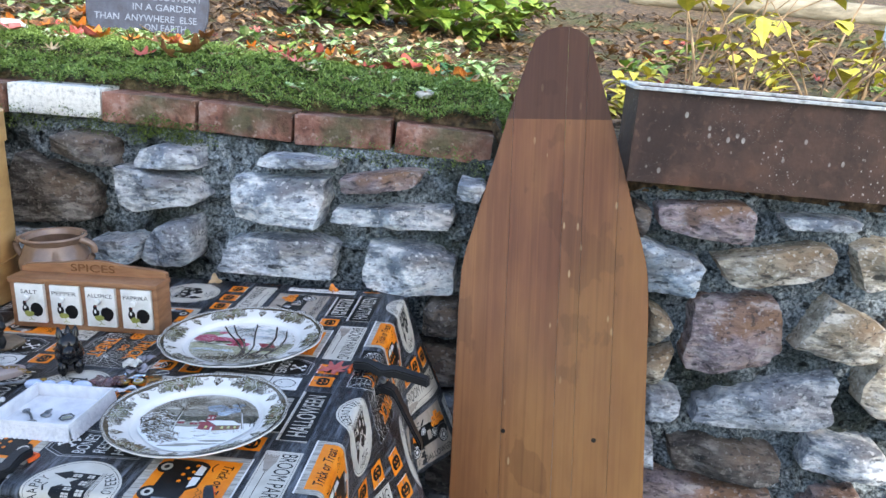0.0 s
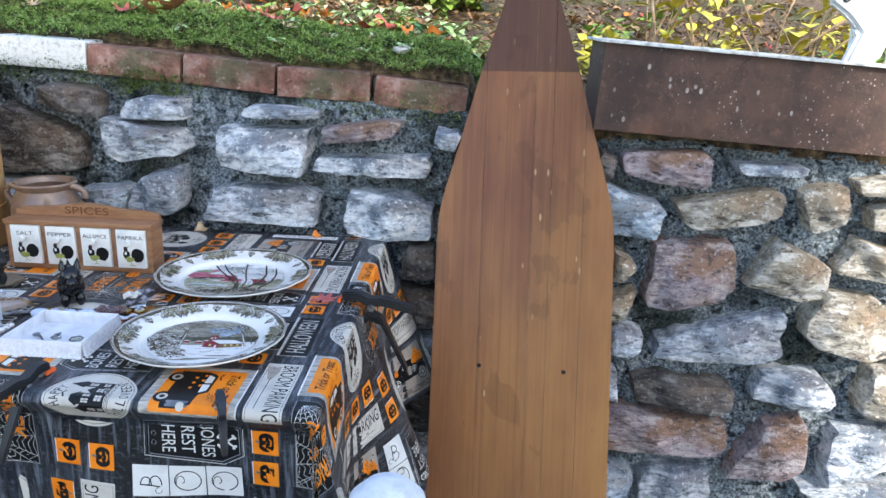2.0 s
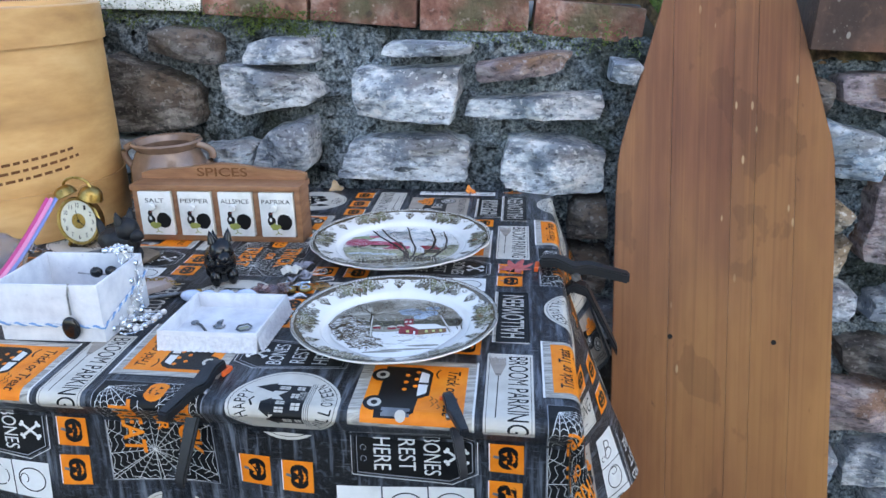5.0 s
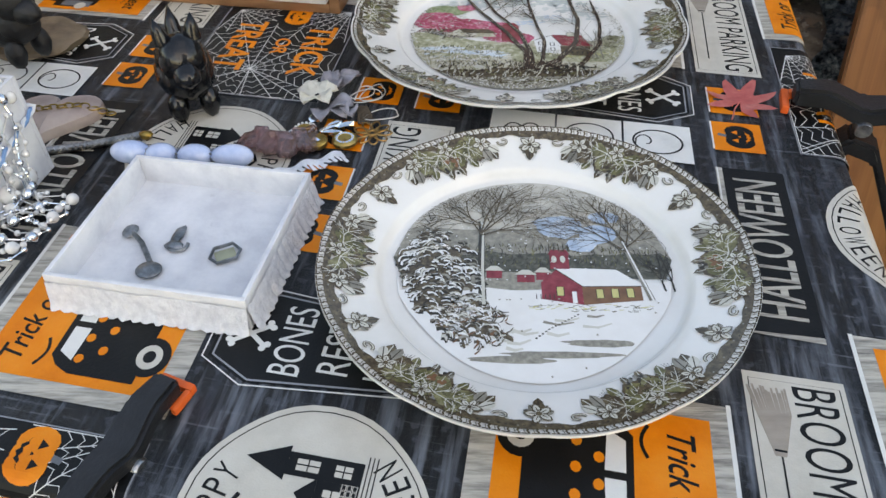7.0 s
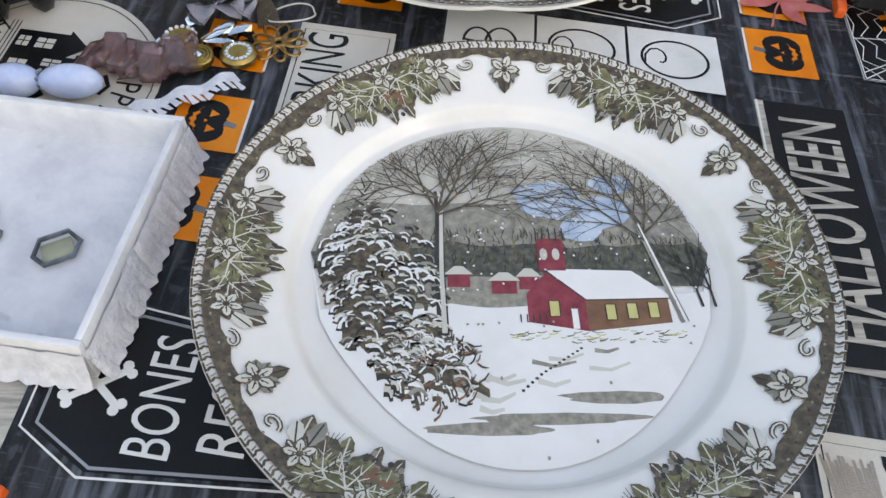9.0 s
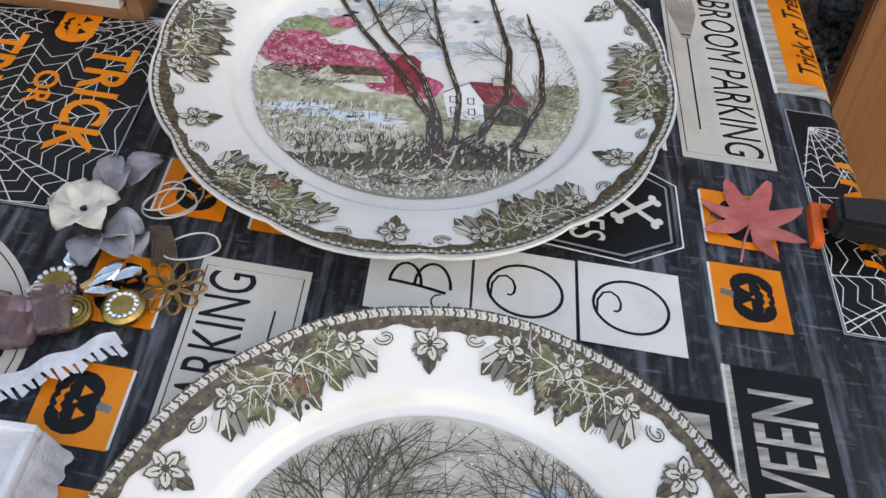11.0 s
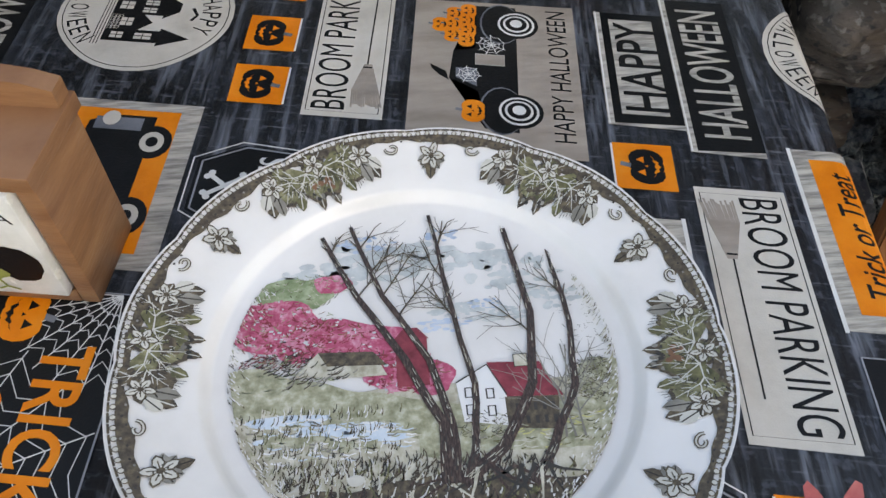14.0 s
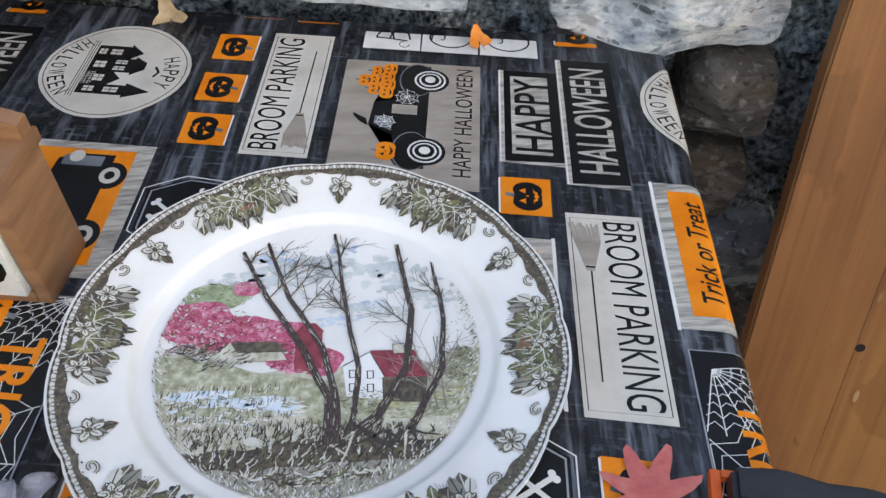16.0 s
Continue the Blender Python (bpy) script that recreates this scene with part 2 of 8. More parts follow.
def build_wall():
    """Mortar core of the wall, a rough sheet closed behind; its stones follow at the end."""
    bm = bmesh.new()
    nx, nz = 640, 140
    front = []
    for k in range(nz + 1):
        row = []
        for i in range(nx + 1):
            x = -3.0 + 6.0 * i / nx
            top = 1.034 - 0.07 * x if x < 0.11 else 1.005 - 0.045 * (x - 0.11)
            z = top * k / nz
            p = Vector((x * 14, z * 14, 0))
            d = 0.056 - 0.020 * noise.noise(p) - 0.016 * noise.noise(p * 2.7) - 0.012 * noise.noise(p * 6.1) - 0.007 * noise.noise(p * 13.0)
            if k == nz:
                d += 0.012
            row.append(bm.verts.new((x, wall_y(x) + d, z)))
        front.append(row)
    back = [bm.verts.new((v.co.x, v.co.y + 0.16, v.co.z + 0.005)) for v in front[-1]]
    low = [bm.verts.new((v.co.x, v.co.y, 0)) for v in back]
    for a, b in zip(front, front[1:]):
        for i in range(nx):
            bm.faces.new([a[i], a[i + 1], b[i + 1], b[i]])
    for i in range(nx):
        bm.faces.new([front[-1][i], front[-1][i + 1], back[i + 1], back[i]])
        bm.faces.new([back[i], back[i + 1], low[i + 1], low[i]])
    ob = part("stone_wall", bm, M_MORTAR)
    return tagged(ob, "grey rubble stone retaining wall with rough mossy mortar", "stone wall", kind="structure")


def build_sun_block():
    """An unseen block added behind the camera to keep the terrace in shade."""
    bm = bmesh.new()
    box(bm, 0.0, -3.2, 0, 2.83, -2.5, 4.80)
    ob = part("house_wall", bm, M_BLOCK)
    tagged(ob, "plain pale unseen block added to shade the terrace", "house wall", kind="structure")


build_terrace()
build_garden()
STONE_WALL = build_wall()
build_sun_block()


# ---- folding table and its printed cloth ----
TOP = 0.762
CORNER = Vector((-0.160, 0.913, 0.0))
EU = Vector((math.cos(radians(10)), -math.sin(radians(10)), 0))
EV = Vector((math.sin(radians(6.5)), math.cos(radians(6.5)), 0))
UP = Vector((0, 0, 1))
FOLD = 0.011
EDGE = 0.022


def on_table(u, v, z=0.0):
    """A place on the table top: u along its length, v from its front edge to the wall."""
    return CORNER + EU * u + EV * v + UP * (TOP + z)


def hang(s, flare, tuck):
    """How far out and down the cloth is, s metres past the start of the fold; tuck draws it in under the table's edge."""
    q = FOLD * math.pi / 2
    if s < q:
        return FOLD * math.sin(s / FOLD), FOLD * (1 - math.cos(s / FOLD))
    k = math.hypot(1, flare)
    under = min(s - q, 0.030)
    rest = s - q - under
    return (FOLD - under * 0.62 * tuck + (under * (1 - tuck) + rest) * flare / k,
            FOLD + under * (1 - 0.22 * tuck) * (1 - (1 - tuck) * (1 - 1 / k)) + rest / k)


def cloth(u, v, h=0.0):
    """The tablecloth's surface, h metres above it."""
    su, sv = max(0.0, u + FOLD), max(0.0, EDGE + FOLD - v)
    cu, cv = min(u, -FOLD), max(v, EDGE + FOLD)
    back = max(0.0, v - 0.800)
    base = CORNER + EU * cu + EV * min(cv, 0.800 + back * 0.35) + UP * (TOP - back * 0.75)
    if su == 0 and sv == 0:
        return base + UP * h
    r = math.hypot(su, sv)
    phi = math.atan2(su, sv)
    side, front = math.sin(phi) ** 2, math.cos(phi) ** 2
    flare = 0.04 * front + (0.06 + 0.19 * min(1.0, max(0.0, (v - 0.10) / 0.30))) * side
    out, down = hang(r, flare, front ** 2)
    fall = max(0.0, r - 0.05)
    ripple = fall * 0.10 * math.sin(u * 21 + 0.6) * front + fall * 0.15 * math.sin(v * 17 + 0.9) * side
    ripple += min(fall, 0.25) * 0.13 * math.sin(phi * 6)
    d = EU * math.sin(phi) - EV * math.cos(phi)
    lift = min(1.0, r / (FOLD * 1.5))
    n = UP * (1 - lift) + (d + UP * flare) * lift
    return base + d * (out + ripple) - UP * down + n.normalized() * h


M_CLOTH = surface("printed_oilcloth", ["15171a", "22262b", "383d45", "616771"], 20, 0.34, 0.0004, 900,
                  stretch=(9, 0.8, 1), uv=True, spread=(0.36, 0.74), spec=0.35)
overlay(M_CLOTH, "090a0c", 7, 0.50, 0.62, stretch=(1, 2.2, 1), uv=True, factor=0.85)
overlay(M_CLOTH, "818892", 26, 0.53, 0.72, stretch=(6, 0.5, 1), uv=True, factor=0.75)
overlay(M_CLOTH, "878d96", 60, 0.60, 0.72, stretch=(0.6, 7, 1), uv=True, factor=0.4)
overlay(M_CLOTH, "5b616b", 160, 0.56, 0.64, stretch=(1.0, 1.0, 1), uv=True, factor=0.45)
overlay(M_CLOTH, "08090b", 44, 0.56, 0.66, stretch=(7, 0.6, 1), uv=True, factor=0.7)
M_CLOTH_BACK = surface("cloth_backing", ["c9c7c2", "d6d4cf"], 80, 0.8)


def ink(name, cols, scale=30, stretch=(1, 1, 1), rough=0.42, spread=(0.3, 0.7)):
    return surface("ink_" + name, cols, scale, rough, 0.0002, 900, stretch=stretch, spread=spread, uv=False, spec=0.25)


INK = {
    "orange": ink("orange", ["d9720f", "e8821b", "ec8f2c"]),
    "black": ink("black", ["08090a", "0e0f10", "151618"]),
    "white": ink("white", ["c8c8c4", "d6d6d2", "dededb"]),
    "cream": ink("cream", ["b5b0a5", "c3beb3", "cac6bc"]),
    "taupe": ink("taupe", ["8d8378", "9c9287", "a89f94"], 20, (1, 4, 1)),
    "grey": ink("grey", ["54585e", "6a6e74", "7d8186"]),
    "wood": ink("wood", ["6f6c67", "98948c", "b7b3a9", "c6c2b8"], 40, (1, 9, 1)),
    "line": ink("line", ["7a7d82", "989ba0"]),
}


def build_table():
    t = thing("folding_table", Matrix.Translation(on_table(-0.9, 0.38, -TOP)), "long white plastic folding table under a printed cloth", "table")
    w = Matrix.Translation(-on_table(-0.9, 0.38, -TOP))
    frame_m = Matrix(((EU.x, EV.x, 0, CORNER.x), (EU.y, EV.y, 0, CORNER.y), (0, 0, 1, 0), (0, 0, 0, 1)))
    white = surface("white_plastic", ["c4c4c2", "d2d2d0", "dadad8"], 30, 0.5, 0.0005, 300)
    steel = surface("grey_steel_tube", ["5d6064", "6f7276"], 30, 0.4, metal=0.9)
    bm = bmesh.new()
    box(bm, -1.80, EDGE + 0.034, TOP - 0.034, -0.014, 0.742, TOP - 0.003, 0.008, m=w @ frame_m)
    part("tabletop", bm, white, t)
    for u in (-0.18, -1.62):
        for v in (0.16, 0.66):
            bm = bmesh.new()
            p = w @ on_table(u, v, -0.04)
            q = Vector((p.x, p.y, 0.0))
            tube(bm, [p, q], 0.014, 10)
            part("leg", bm, steel, t)
    return t


def build_cloth():
    us = [-1.84 + 0.045 * i for i in range(39)] + [-0.10 + 0.008 * i for i in range(56)]
    us = sorted(set(round(x, 4) for x in us if x <= 0.322))
    vs = [-0.43 + 0.0095 * i for i in range(44)] + [-0.012 + 0.003 * i for i in range(20)] + [0.105 + 0.03 * i for i in range(22)] + [0.765, 0.785, 0.800, 0.805]
    vs = sorted(set(round(x, 4) for x in vs if x <= 0.81))
    bm = bmesh.new()
    uvl = bm.loops.layers.uv.new("UVMap")
    grid = [[bm.verts.new(cloth(u, v)) for u in us] for v in vs]
    for j in range(len(vs) - 1):
        for i in range(len(us) - 1):
            f = bm.faces.new([grid[j][i], grid[j][i + 1], grid[j + 1][i + 1], grid[j + 1][i]])
            for lp, (a, b) in zip(f.loops, ((i, j), (i + 1, j), (i + 1, j + 1), (i, j + 1))):
                lp[uvl].uv = (us[a], vs[b])
    ob = part("tablecloth", bm, [M_CLOTH, M_CLOTH_BACK])
    return tagged(ob, "dark autumn-print oilcloth with orange pumpkins draped over the table", "tablecloth")


TABLE = build_table()
CLOTH = build_cloth()


# ---- prints: flat inked shapes laid on a surface ----
class Sheet:
    """Collects flat shapes in a plane; each later shape lies a hair above the ones before."""

    def __init__(self, inks):
        self.inks, self.keys, self.shapes = inks, [], []

    def slot(self, key):
        if key not in self.keys:
            self.keys.append(key)
        return self.keys.index(key)

    def poly(self, pts, key, lay):
        self.shapes.append(([tuple(p) for p in pts], [list(range(len(pts)))], self.slot(key), lay))

    def rect(self, x0, y0, x1, y1, key, lay, jit=0.0):
        j = lambda: random.uniform(-jit, jit)
        self.poly([(x0 + j(), y0 + j()), (x1 + j(), y0 + j()), (x1 + j(), y1 + j()), (x0 + j(), y1 + j())], key, lay)

    def oval(self, cx, cy, rx, ry, key, lay, n=20, wob=0.0, seed=0, a0=0.0):
        self.poly([(cx + rx * math.cos(t) * (1 + wob * noise.noise(Vector((2 * math.cos(t), 2 * math.sin(t), seed)))),
                    cy + ry * math.sin(t) * (1 + wob * noise.noise(Vector((2 * math.cos(t), 2 * math.sin(t), seed + 5)))))
                   for t in (a0 + 2 * math.pi * i / n for i in range(n))], key, lay)

    def stroke(self, pts, width, key, lay, closed=False, taper=0.0):
        n = len(pts)
        left, right = [], []
        for i in range(n):
            a = pts[(i - 1) % n] if closed or i else pts[i]
            b = pts[(i + 1) % n] if closed or i < n - 1 else pts[i]
            dx, dy = b[0] - a[0], b[1] - a[1]
            l = math.hypot(dx, dy) or 1.0
            w = width / 2 * (1 - taper * i / max(1, n - 1))
            left.append((pts[i][0] - dy / l * w, pts[i][1] + dx / l * w))
            right.append((pts[i][0] + dy / l * w, pts[i][1] - dx / l * w))
        vs = left + right
        fs = [[i, (i + 1) % n, n + (i + 1) % n, n + i] for i in range(n if closed else n - 1)]
        self.shapes.append((vs, fs, self.slot(key), lay))

    def border(self, x0, y0, x1, y1, w, key, lay):
        self.stroke([(x0, y0), (x1, y0), (x1, y1), (x0, y1)], w, key, lay, closed=True)

    def words(self, s, cx, cy, width, height, key, lay, turn=0.0, bold=0.0, shear=0.0):
        cu = bpy.data.curves.new("words", "FONT")
        cu.body, cu.resolution_u, cu.offset, cu.shear = s, 4, bold, shear
        tmp = bpy.data.objects.new("words", cu)
        me = bpy.data.meshes.new_from_object(tmp)
        if not me.vertices:
            return
        xs = [v.co.x for v in me.vertices]
        ys = [v.co.y for v in me.vertices]
        sx, sy = width / (max(xs) - min(xs)), height / (max(ys) - min(ys))
        mx, my = (max(xs) + min(xs)) / 2, (max(ys) + min(ys)) / 2
        c, d = math.cos(radians(turn)), math.sin(radians(turn))
        pts = [((v.co.x - mx) * sx, (v.co.y - my) * sy) for v in me.vertices]
        pts = [(cx + x * c - y * d, cy + x * d + y * c) for x, y in pts]
        self.shapes.append((pts, [list(p.vertices) for p in me.polygons], self.slot(key), lay))
        bpy.data.objects.remove(tmp)
        bpy.data.curves.remove(cu)
        bpy.data.meshes.remove(me)

    def lay(self, name, parent, place, cuts=None, step=0.00010, label="", clip=None, lift=0.0003):
        """Builds one mesh of all shapes; place(x, y, h) puts them on the surface."""
        bm = bmesh.new()
        for k, (pts, faces, slot, lay) in enumerate(self.shapes):
            if clip:
                pts = [(x, y) if math.hypot(x, y) <= clip else (x * clip / math.hypot(x, y), y * clip / math.hypot(x, y)) for x, y in pts]
            vs = [bm.verts.new((x, y, lay + (k % 12) / 13)) for x, y in pts]
            for f in faces:
                if len(set(f)) > 2:
                    try:
                        bm.faces.new([vs[i] for i in f]).material_index = slot
                    except ValueError:
                        pass
        bmesh.ops.triangulate(bm, faces=[f for f in bm.faces if len(f.verts) > 4])
        if cuts:
            cuts(bm)
        for v in bm.verts:
            v.co = place(v.co.x, v.co.y, lift + step * v.co.z)
        bm.normal_update()
        ob = part(name, bm, [self.inks[k] for k in self.keys], parent, label, smooth=False)
        return ob


def pumpkin(s, cx, cy, r, lay, body="black", holes="orange"):
    for dx in (-0.45, 0.45, 0):
        s.oval(cx + dx * r, cy, r * 0.62, r * 0.78, body, lay, 14)
    s.stroke([(cx, cy + r * 0.7), (cx + r * 0.1, cy + r * 1.15)], r * 0.25, "grey", lay)
    if r > 0.006:
        for dx in (-0.38, 0.38):
            s.poly([(cx + dx * r - 0.2 * r, cy + 0.1 * r), (cx + dx * r + 0.2 * r, cy + 0.1 * r), (cx + dx * r, cy + 0.45 * r)], holes, lay + 1)
        s.poly([(cx - 0.08 * r, cy - 0.05 * r), (cx + 0.08 * r, cy - 0.05 * r), (cx, cy + 0.1 * r)], holes, lay + 1)
        top = [(cx + (i / 8 - 0.5) * 1.3 * r, cy - 0.22 * r - 0.12 * r * (1 - abs(i - 4) / 4) - (0.10 * r if i % 2 else 0)) for i in range(9)]
        low = [(cx + (i / 8 - 0.5) * 1.1 * r, cy - 0.32 * r - 0.30 * r * (1 - (abs(i - 4) / 4) ** 2) + (0.10 * r if i % 2 else 0)) for i in range(9)]
        vs = top + low
        s.shapes.append((vs, [[i, i + 1, 10 + i, 9 + i] for i in range(8)], s.slot(holes), lay + 1))


def web(s, cx, cy, r, lay, a0=0.0, a1=6.283, spokes=11, rings=6, key="white", w=0.0006, box_=None):
    arc = a1 - a0
    clip = (lambda p: (min(max(p[0], box_[0]), box_[2]), min(max(p[1], box_[1]), box_[3]))) if box_ else (lambda p: p)
    dirs = [a0 + arc * (i + 0.25 * random.random()) / spokes for i in range(spokes + 1)]
    for a in dirs:
        s.stroke([(cx, cy), clip((cx + r * math.cos(a), cy + r * math.sin(a)))], w, key, lay)
    for k in range(1, rings + 1):
        q = r * (k / (rings + 0.5)) ** 1.1
        for a, b in zip(dirs, dirs[1:]):
            m = (a + b) / 2
            pts = [clip((cx + q * f * math.cos(t), cy + q * f * math.sin(t))) for t, f in ((a, 1.0), (m, 0.88), (b, 1.0))]
            s.stroke(pts, w * 0.8, key, lay)


def m_pumpkin():
    s = Sheet(INK)
    s.rect(-0.0172, -0.0165, 0.0172, 0.0165, "orange", 0, 0.0004)
    s.stroke([(-0.0165, 0.0168), (0.0165, 0.0168)], 0.0012, "white", 1)
    pumpkin(s, 0, -0.0015, 0.0125, 1)
    return s


def m_broom():
    s = Sheet(INK)
    s.rect(-0.0745, -0.0242, 0.0745, 0.0242, "cream", 0, 0.0004)
    s.border(-0.070, -0.0215, 0.070, 0.0215, 0.0005, "black", 1)
    s.words("BROOM PARKING", 0.0, 0.0088, 0.136, 0.0205, "black", 1)
    s.stroke([(0.052, -0.0125), (-0.026, -0.0115)], 0.0009, "black", 1)
    for k in range(15):
        y = -0.012 + (k - 7) * 0.0011
        s.stroke([(-0.026, -0.012 + (k - 7) * 0.00028), (-0.050, y), (-0.066 + 0.004 * random.random(), y * 1.15)], 0.0011, "taupe", 1)
    s.stroke([(-0.029, -0.0145), (-0.029, -0.009)], 0.0012, "black", 2)
    return s


def m_boo(ch):
    s = Sheet(INK)
    s.rect(-0.021, -0.0225, 0.021, 0.0225, "white", 0, 0.0004)
    if ch == "B":
        s.stroke([(-0.008, -0.012), (-0.006, 0.0), (-0.005, 0.013)], 0.0016, "black", 1)
        for cy, r in ((0.006, 0.007), (-0.006, 0.008)):
            s.stroke([(-0.006 + r * 1.6 * math.sin(t), cy + r * math.cos(t)) for t in (math.pi * i / 10 for i in range(11))], 0.0014, "black", 1)
        s.stroke([(-0.013 + 0.004 * math.cos(t), -0.010 + 0.004 * math.sin(t)) for t in (0.6 * i for i in range(9))], 0.0008, "black", 1)
    else:
        s.stroke([(0.0135 * math.cos(t), 0.0165 * math.sin(t)) for t in (2 * math.pi * i / 28 for i in range(28))], 0.0014, "black", 1, closed=True)
        s.stroke([(-0.001 - (0.011 - 0.0011 * i) * math.cos(0.62 * i + 1.2), 0.008 + (0.0075 - 0.0007 * i) * math.sin(0.62 * i + 1.2)) for i in range(9)], 0.0011, "black", 1)
    return s


def m_oval():
    s = Sheet(INK)
    n = 40
    edge = [(0.058 * math.copysign(abs(math.cos(t)) ** 0.9, math.cos(t)) * (1 + 0.03 * math.cos(4 * t)), 0.056 * math.copysign(abs(math.sin(t)) ** 0.9, math.sin(t)) * (1 + 0.03 * math.cos(4 * t)))
            for t in (2 * math.pi * i / n for i in range(n))]
    s.poly(edge, "cream", 0)
    s.stroke([(x * 0.94, y * 0.94) for x, y in edge], 0.0006, "black", 1, closed=True)
    for word, r, sgn, span in (("HAPPY", 0.043, 1, 0.95), ("HALLOWEEN", 0.045, -1, 1.7)):
        for i, ch in enumerate(word):
            a = sgn * (0.5 - (i + 0.5) / len(word)) * span
            t = math.pi / 2 + a if sgn > 0 else -math.pi / 2 + a
            s.words(ch, r * math.cos(t), r * math.sin(t), 0.0062, 0.0125, "black", 1, math.degrees(t) - 90 if sgn > 0 else math.degrees(t) + 90)
    b = "black"
    s.rect(-0.030, -0.022, -0.014, 0.004, b, 1)
    s.rect(-0.014, -0.022, 0.004, 0.012, b, 1)
    s.rect(0.004, -0.022, 0.020, -0.002, b, 1)
    s.rect(0.020, -0.022, 0.032, 0.014, b, 1)
    s.poly([(-0.033, 0.004), (-0.011, 0.004), (-0.022, 0.016)], b, 1)
    s.poly([(0.017, 0.014), (0.035, 0.014), (0.026, 0.034)], b, 1)
    s.poly([(-0.017, 0.012), (0.007, 0.012), (-0.001, 0.022), (-0.010, 0.022)], b, 1)
    s.poly([(0.002, -0.002), (0.021, -0.002), (0.012, 0.007)], b, 1)
    for x, y, w, h in ((-0.022, -0.006, 0.007, 0.009), (-0.009, 0.002, 0.005, 0.009), (-0.001, 0.002, 0.005, 0.009), (0.026, 0.004, 0.006, 0.011),
                       (0.012, -0.010, 0.008, 0.008), (-0.022, -0.017, 0.007, 0.006), (0.026, -0.013, 0.006, 0.008), (-0.005, -0.014, 0.008, 0.009)):
        s.rect(x - w / 2, y - h / 2, x + w / 2, y + h / 2, "cream", 2)
        s.stroke([(x, y - h / 2), (x, y + h / 2)], 0.0007, b, 3)
        s.stroke([(x - w / 2, y), (x + w / 2, y)], 0.0006, b, 3)
    for k in range(3):
        s.stroke([(-0.036, -0.0235 - 0.002 * k), (0.036, -0.0235 - 0.002 * k)], 0.0006, b, 1)
    for i in range(5):
        for k in range(3):
            s.border(0.0055 + 0.003 * i, -0.021 + 0.0026 * k, 0.0080 + 0.003 * i, -0.019 + 0.0026 * k, 0.0004, "cream", 3)
    s.stroke([(-0.006, 0.030), (0.001, 0.034), (0.007, 0.031)], 0.0022, b, 1)
    return s


def m_truck():
    s = Sheet(INK)
    s.rect(-0.070, -0.052, 0.070, 0.052, "taupe", 0, 0.0004)
    s.words("HAPPY HALLOWEEN", 0.004, -0.040, 0.122, 0.0125, "black", 1)
    b = "black"
    s.poly([(-0.052, -0.014), (0.066, -0.014), (0.066, 0.012), (0.022, 0.012), (0.018, 0.026), (-0.008, 0.028), (-0.018, 0.010), (-0.050, 0.006)], b, 1)
    s.poly([(-0.014, 0.011), (0.002, 0.011), (0.002, 0.024), (-0.007, 0.024)], "grey", 2)
    web(s, -0.004, 0.016, 0.008, 3, spokes=7, rings=3, w=0.0005)
    s.rect(0.006, -0.006, 0.016, 0.012, "taupe", 2)
    s.border(0.006, -0.006, 0.016, 0.012, 0.0007, "wood", 3)
    web(s, 0.026, 0.002, 0.010, 2, spokes=9, rings=3, w=0.0005)
    for x in (-0.034, 0.048):
        s.oval(x, -0.004, 0.0205, 0.0135, "grey", 2, 18)
        s.oval(x, -0.0045, 0.0195, 0.0128, b, 2, 18)
        s.oval(x, -0.014, 0.0145, 0.0145, b, 3, 20)
        for q, k in ((0.012, "white"), (0.0105, b), (0.0085, "white"), (0.007, b), (0.004, "white")):
            s.oval(x, -0.014, q, q, k, 4 + int((0.012 - q) * 1000), 18)
    for x, y in ((0.030, 0.018), (0.040, 0.017), (0.050, 0.018), (0.060, 0.017), (0.034, 0.027), (0.045, 0.027), (0.056, 0.026), (0.044, 0.035)):
        pumpkin(s, x, y, 0.0068, 2, "orange", "black")
    pumpkin(s, -0.036, 0.013, 0.009, 2, "orange", "black")
    s.poly([(-0.010, 0.028), (-0.002, 0.030), (0.004, 0.040), (0.000, 0.039), (-0.006, 0.034)], b, 2)
    return s


def m_sign(word, w, h, pale):
    s = Sheet(INK)
    s.rect(-w / 2, -h / 2, w / 2, h / 2, "black", 0, 0.0004)
    if pale:
        s.rect(-w / 2 + 0.009, -h / 2 + 0.008, w / 2 - 0.007, h / 2 - 0.007, "wood", 1)
    s.stroke([(-w / 2, -h / 2), (-w / 2, h / 2), (w / 2, h / 2)], 0.0042, "wood", 2)
    s.stroke([(-w / 2, h / 2 + 0.001), (w / 2, h / 2 + 0.001)], 0.0010, "white", 3)
    s.words(word, 0.001, -0.001, w - 0.022, h - (0.017 if pale else 0.013), "black" if pale else "wood", 3, bold=0.012)
    return s


